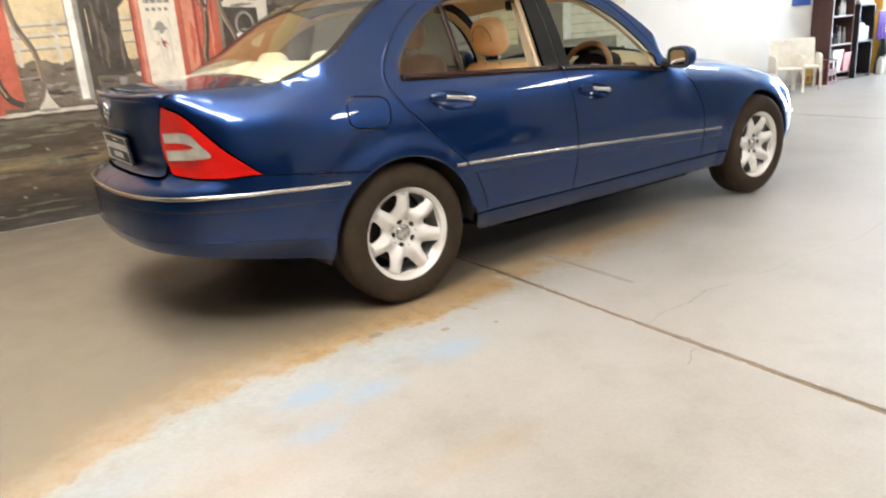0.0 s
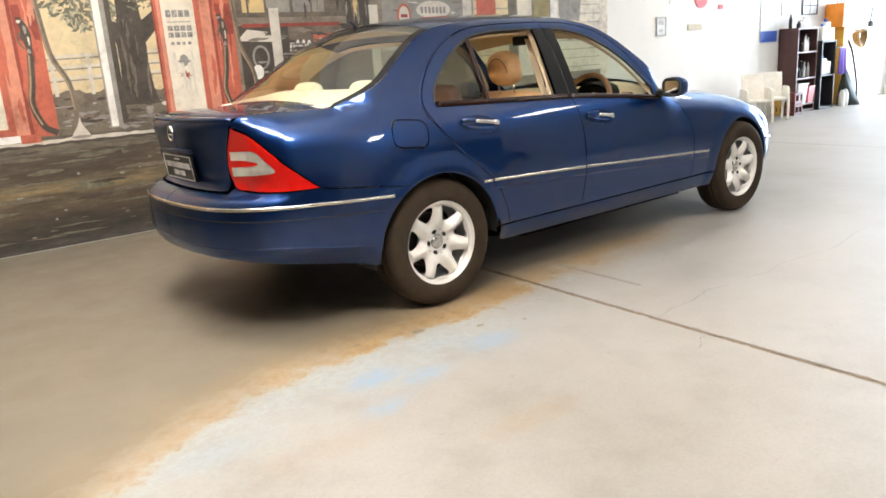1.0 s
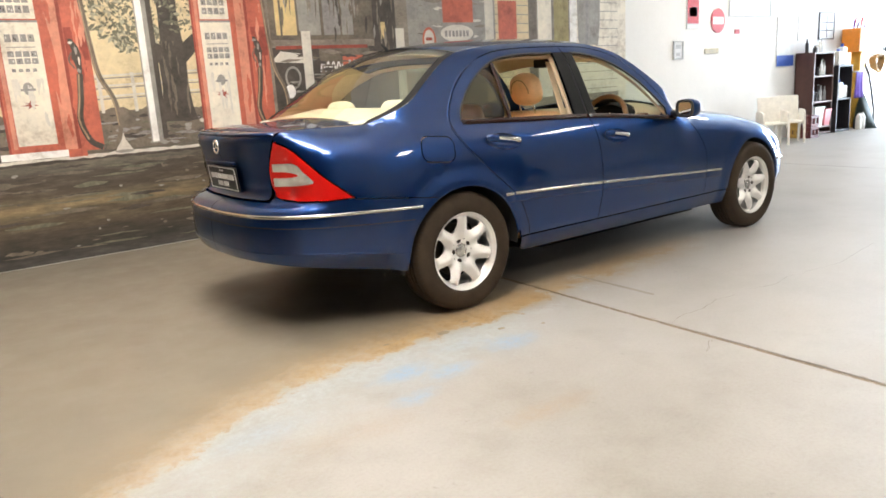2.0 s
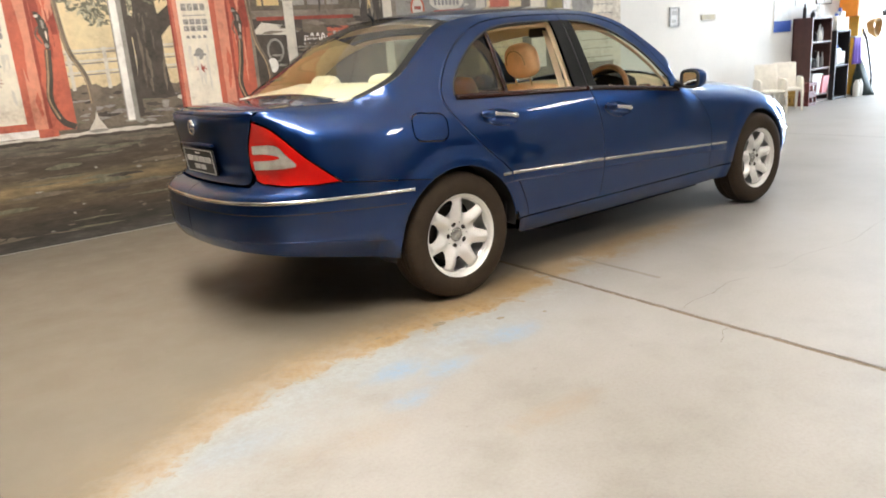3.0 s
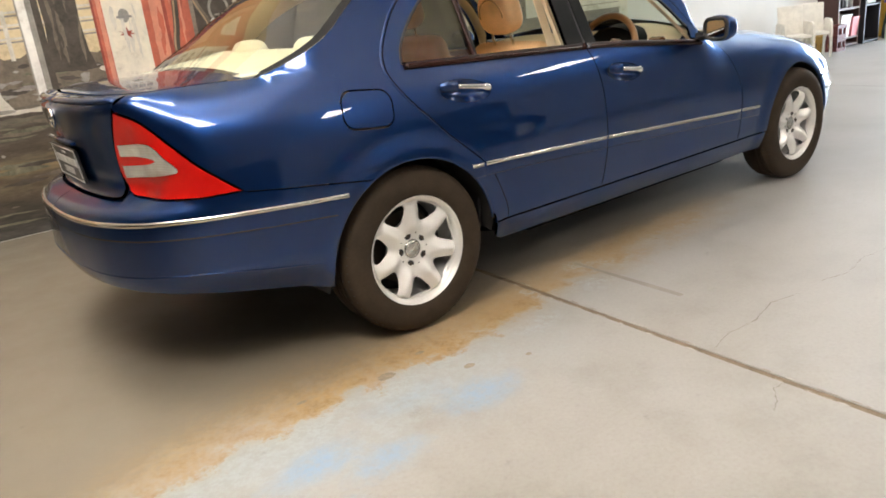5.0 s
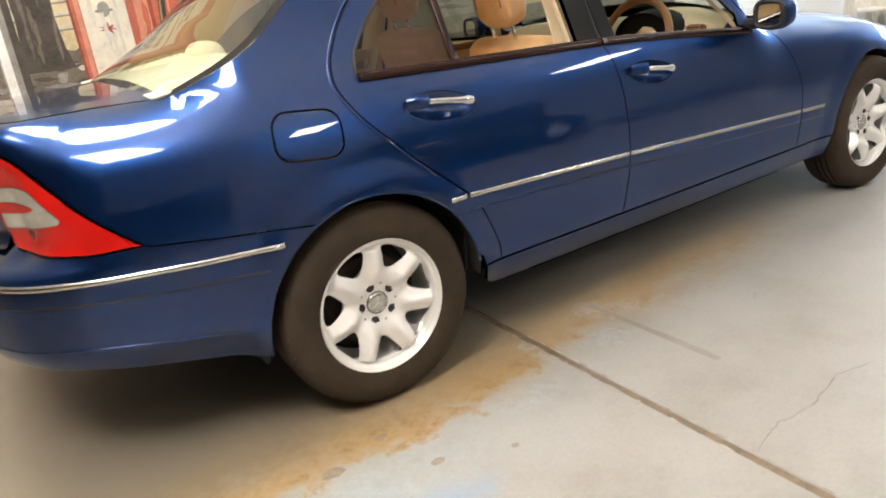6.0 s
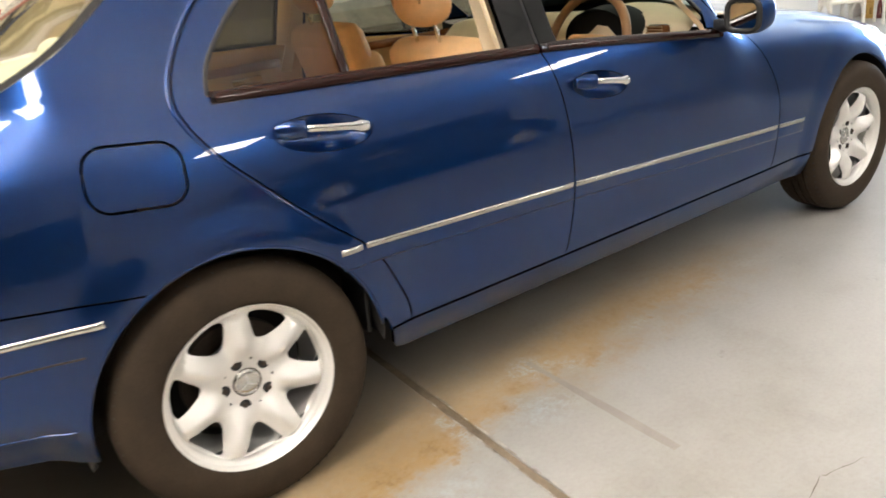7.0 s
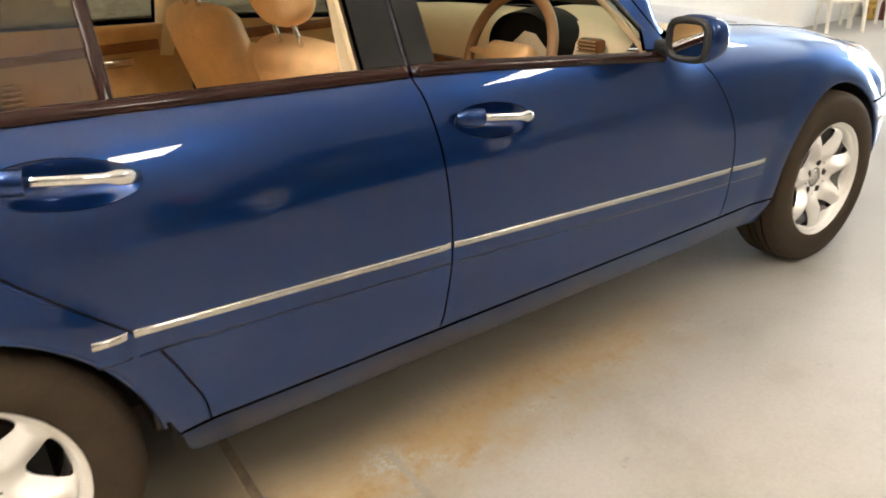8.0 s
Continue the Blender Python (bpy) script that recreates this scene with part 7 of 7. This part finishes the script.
for k in range(7):
    tagged(part("tool_handle", tube_bm([Vector((10.92 + 0.06 * k, 2.22 + 0.03 * (k % 2), 1.64)), Vector((10.89 + 0.07 * k, 2.2, 1.80 + 0.04 * (k % 3)))], 0.010, 8), FM[("purple", "red_ink", "grey_plastic")[k % 3]], smooth=True),
           "thin tool handle standing in the orange box", "handle", "tool handles")
# purple apron, dark bag, hose
V, F = [], []
for i in range(13):
    for j in range(9):
        x = 10.62 + 0.24 * i / 12
        z = 0.95 - 0.42 * j / 8
        V.append((x + 0.03 * j / 8 * (i / 6 - 1), 2.00 - 0.03 * math.sin(i * 1.4) * (j / 8), z))
for i in range(12):
    for j in range(8):
        a = i * 9 + j
        F.append((a, a + 9, a + 10, a + 1))
cl = tagged(mesh_part("purple_cloth", V, F, FM["purple"]), "purple cloth hanging beside the black shelf", "cloth")
md = cl.modifiers.new("thickness", "SOLIDIFY")
md.thickness = 0.012
tagged(part("cloth_rail", tube_bm([Vector((10.60, 2.03, 0.955)), Vector((10.92, 2.03, 0.955)), Vector((10.92, 2.34, 0.955))], 0.012, 8), FM["steel"], smooth=True), "thin steel rail that holds a purple cloth", "rail")
for x, y, z in ((10.78, 1.98, 0.20), (10.95, 2.0, 0.24)):
    tagged(part("spray_can", lathe_bm([(0.001, 0), (0.05, 0), (0.05, 0.2), (0.03, 0.24), (0.02, 0.27)], (0, 0, 0), 14), FM["white_plastic"], sharp=40), "white spray can on the floor by the wall", "can", "spray cans").matrix_basis = pose(x, y, 0.0, 90, 0, 0)
V, F = [], []
for i in range(20):
    a = i * math.tau / 20
    for j in range(7):
        s = 1 - j / 6 * 0.86
        k = 1 + 0.14 * math.sin(3 * a + j) + 0.07 * math.sin(7 * a)
        V.append((11.12 + 0.22 * s * k * math.cos(a) + 0.05 * j / 6, 2.02 + 0.16 * s * k * math.sin(a) + 0.12 * j / 6, 0.62 * (j / 6) ** 0.9))
for i in range(20):
    for j in range(6):
        a, b = i * 7 + j, ((i + 1) % 20) * 7 + j
        F.append((a, b, b + 1, a + 1))
F.append(tuple(i * 7 for i in reversed(range(20))))
F.append(tuple(i * 7 + 6 for i in range(20)))
tagged(mesh_part("cloth_bag", V, F, FM["green_black"]), "dark green slumped cloth bag on the floor", "bag")
tagged(part("hose", tube_bm([Vector(p) for p in ((11.42, 2.36, 1.20), (11.36, 2.22, 1.12), (11.36, 2.12, 0.90), (11.42, 2.08, 0.60), (11.47, 2.05, 0.30), (11.46, 2.03, 0.02))], 0.017, 8), M["black"], smooth=True), "black rubber hose hanging from a wall hook", "hose")
hk = thing("hose_reel", "brown rope coil on a wall hook", "reel", at=(12.10, 2.40, 1.15))
for k in range(4):
    part("coil", tube_bm([Vector((12.10 + 0.17 * math.cos(a), 2.36 - 0.03 * k, 1.10 + (0.10 + 0.02 * k) * math.sin(a) + 0.03 * math.cos(2 * a))) for a in np.linspace(0, math.tau, 26, endpoint=False)], 0.016, 7, closed=True), FM["rope"], hk, smooth=True)
part("hook", tube_bm([Vector((12.10, 2.42, 1.22)), Vector((12.10, 2.24, 1.20)), Vector((12.10, 2.22, 1.25))], 0.012, 8), FM["steel"], hk, smooth=True)
tagged(part("cable", tube_bm([Vector(p) for p in ((12.75, 2.38, 2.4), (12.72, 2.38, 1.7), (12.62, 2.37, 1.36))], 0.012, 7), M["black"], smooth=True), "thin black cable hanging on the wall", "cable")
tagged(part("cable_plug", box_bm(12.58, 12.66, 2.32, 2.40, 1.26, 1.36, 0.015, 2), M["black"], sharp=40), "black plug on a hanging cable", "plug")


# ---- papers and signs on the white wall
def sign(name, x0, x1, z0, z1, mat, label, category, frame_mat=None, marks=()):
    t = thing(name, label, category, "wall papers", ((x0 + x1) / 2, WALL_Y, (z0 + z1) / 2))
    part("sheet", box_bm(x0, x1, WALL_Y - 0.012, WALL_Y - 0.001, z0, z1, 0.002, 1), mat, t)
    if frame_mat:
        for a in ((x0 - 0.015, x1 + 0.015, z0 - 0.015, z0), (x0 - 0.015, x1 + 0.015, z1, z1 + 0.015), (x0 - 0.015, x0, z0, z1), (x1, x1 + 0.015, z0, z1)):
            part("frame_bar", box_bm(a[0], a[1], WALL_Y - 0.02, WALL_Y - 0.001, a[2], a[3]), frame_mat, t)
    for a0, a1, b0, b1, mm in marks:
        part("printed_bar", box_bm(x0 + (x1 - x0) * a0, x0 + (x1 - x0) * a1, WALL_Y - 0.015, WALL_Y - 0.010, z0 + (z1 - z0) * b0, z0 + (z1 - z0) * b1), mm, t)
    return t


sign("notice", 6.27, 6.45, 1.310, 1.520, FM["paper"], "small notice sheet in a grey frame", "notice", FM["grey_plastic"], [(0.2, 0.8, 0.6, 0.85, FM["grey_plastic"]), (0.2, 0.7, 0.15, 0.35, FM["steel"])])
sign("name_board", 6.97, 7.30, 1.355, 1.425, FM["gold"], "narrow gold-coloured board on the wall", "board")
sign("poster", 6.54, 6.82, 1.690, 2.160, FM["paper"], "white poster with a red field", "poster", None, [(0.05, 0.95, 0.15, 0.95, FM["red_ink"]), (0.2, 0.8, 0.35, 0.6, FM["paper"])])
t = thing("round_sign", "round red sign with a pale middle band", "sign", "wall papers", (7.27, WALL_Y, 1.80))
part("plate", lathe_bm([(0.001, -0.014), (0.165, -0.014), (0.165, -0.001)], (7.27, WALL_Y, 1.80), 36), FM["red_ink"], t, sharp=40)
part("band", box_bm(7.14, 7.40, WALL_Y - 0.019, WALL_Y - 0.0145, 1.75, 1.85), FM["paper"], t)
sign("whiteboard", 7.55, 8.62, 1.870, 2.360, FM["paper"], "white planning board in a thin frame", "whiteboard", FM["grey_plastic"])
sign("poster", 8.86, 9.36, 1.12, 1.86, FM["paper"], "white poster with a blue lower field", "poster", None, [(0.0, 1.0, 0.0, 0.22, FM["blue_ink"]), (0.3, 0.6, 0.55, 0.8, FM["grey_plastic"])])
sign("calendar", 9.48, 9.84, 1.50, 1.90, FM["paper"], "white wall calendar sheet", "calendar", None, [(0.1, 0.9, 0.75, 0.95, FM["grey_plastic"])])
sign("red_sticker", 7.70, 7.82, 1.620, 1.680, FM["red_ink"], "small red sticker on the white wall", "sticker")
sign("notice_grid", 10.15, 10.62, 1.52, 1.92, FM["paper"], "white grid of notices on the wall", "notice", FM["blackboard"], [(0.1, 0.9, 0.3, 0.34, FM["blackboard"]), (0.1, 0.9, 0.62, 0.66, FM["blackboard"]), (0.48, 0.52, 0.05, 0.95, FM["blackboard"])])
# steel jamb of the roller door
jamb = thing("door_jamb", "galvanised steel jamb of the open roller door", "jamb", at=(X1, DOOR_Y1, 0))
part("guide_rail", box_bm(X1 - 0.06, X1, DOOR_Y1 - 0.05, DOOR_Y1 + 0.05, 0, DOOR_H, 0.004, 1), FM["steel"], jamb, sharp=40)
part("guide_lip", box_bm(X1 - 0.075, X1 - 0.06, DOOR_Y1 - 0.05, DOOR_Y1 - 0.02, 0, DOOR_H), M["black"], jamb)

# ---- cracks and chips in the floor
M["crack"] = plain("crack_dirt", (0.17, 0.145, 0.115), 0.95, 0, 0.3, 30)
rc = random.Random(11)


def crack(points, w):
    P = []
    for (x0, y0), (x1, y1) in zip(points, points[1:]):
        for k in range(8):
            s = k / 8
            P.append((x0 + (x1 - x0) * s + rc.uniform(-0.004, 0.004), y0 + (y1 - y0) * s + rc.uniform(-0.004, 0.004)))
    P.append(points[-1])
    A = np.array(P)
    t_ = np.gradient(A, axis=0)
    t_ /= np.linalg.norm(t_, axis=1, keepdims=True) + 1e-9
    nr = np.stack([-t_[:, 1], t_[:, 0]], -1)
    ww = np.array([[w * rc.uniform(0.15, 0.8) / 2] for _ in P])
    V = [(q[0], q[1], 0.0012) for q in np.r_[A + nr * ww, A - nr * ww]]
    k = len(P)
    mesh_part("crack", V, [(k + i, k + i + 1, i + 1, i) for i in range(k - 1)], M["crack"], floor, smooth=False)


crack([(0.53, -1.72), (0.66, -1.69), (0.80, -1.705), (0.98, -1.665), (1.12, -1.70)], 0.004)
crack([(1.28, -1.70), (1.42, -1.74), (1.60, -1.71)], 0.004)
crack([(0.505, -2.00), (0.42, -1.99), (0.36, -2.03), (0.31, -2.05)], 0.0035)
crack([(1.6, -1.71), (2.1, -1.78), (2.7, -1.70)], 0.003)
M["old_joint"] = plain("worn_old_joint", (0.325, 0.300, 0.260), 0.85, 0, 0.14, 9)
V = [(0.885 + 0.033 * y + sd * (0.013 + 0.003 * math.sin(9 * y)), y, 0.0011) for sd in (-1, 1) for y in np.linspace(-0.80, -1.38, 24)]
mesh_part("filled_joint", V, [(24 + i, 24 + i + 1, i + 1, i) for i in range(23)], M["old_joint"], floor, smooth=False)
M["spot"] = plain("oil_spot", (0.29, 0.245, 0.18), 0.7, 0, 0.3, 40)
for x, y, rx, ry in ((-0.332, -1.035, 0.035, 0.022), (-0.094, -1.19, 0.022, 0.015), (0.10, -1.28, 0.012, 0.010), (-0.62, -0.97, 0.02, 0.010), (-0.15, -0.98, 0.018, 0.012)):
    V = [(x + rx * math.cos(a) * rc.uniform(0.85, 1.1), y + ry * math.sin(a) * rc.uniform(0.85, 1.1), 0.0014) for a in np.linspace(0, math.tau, 18, endpoint=False)]
    mesh_part("floor_spot", V, [tuple(range(18))], M["spot"], floor, smooth=False)

# worn and chipped edges of the joint
M["chip_pale"] = plain("pale_chipped_edge", (0.45, 0.42, 0.37), 0.9, 0, 0.2, 30)
M["chip_dark"] = plain("dirt_in_chip", (0.29, 0.25, 0.20), 0.95, 0, 0.3, 30)
for k in range(110):
    y = -0.75 - 2.6 * rc.random() ** 1.4
    side = rc.choice((-1, 1))
    ln, wd = rc.uniform(0.005, 0.03), rc.uniform(0.0015, 0.005)
    x = joint_x(y) + side * (0.012 + wd * 0.8)
    V = [(x + wd * math.cos(a) * rc.uniform(0.6, 1.2), y + ln * math.sin(a) * rc.uniform(0.7, 1.2), 0.0013) for a in np.linspace(0, math.tau, 11, endpoint=False)]
    mesh_part("joint_chip", V, [tuple(range(11))], M["chip_pale" if rc.random() < 0.55 else "chip_dark"], floor, smooth=False)
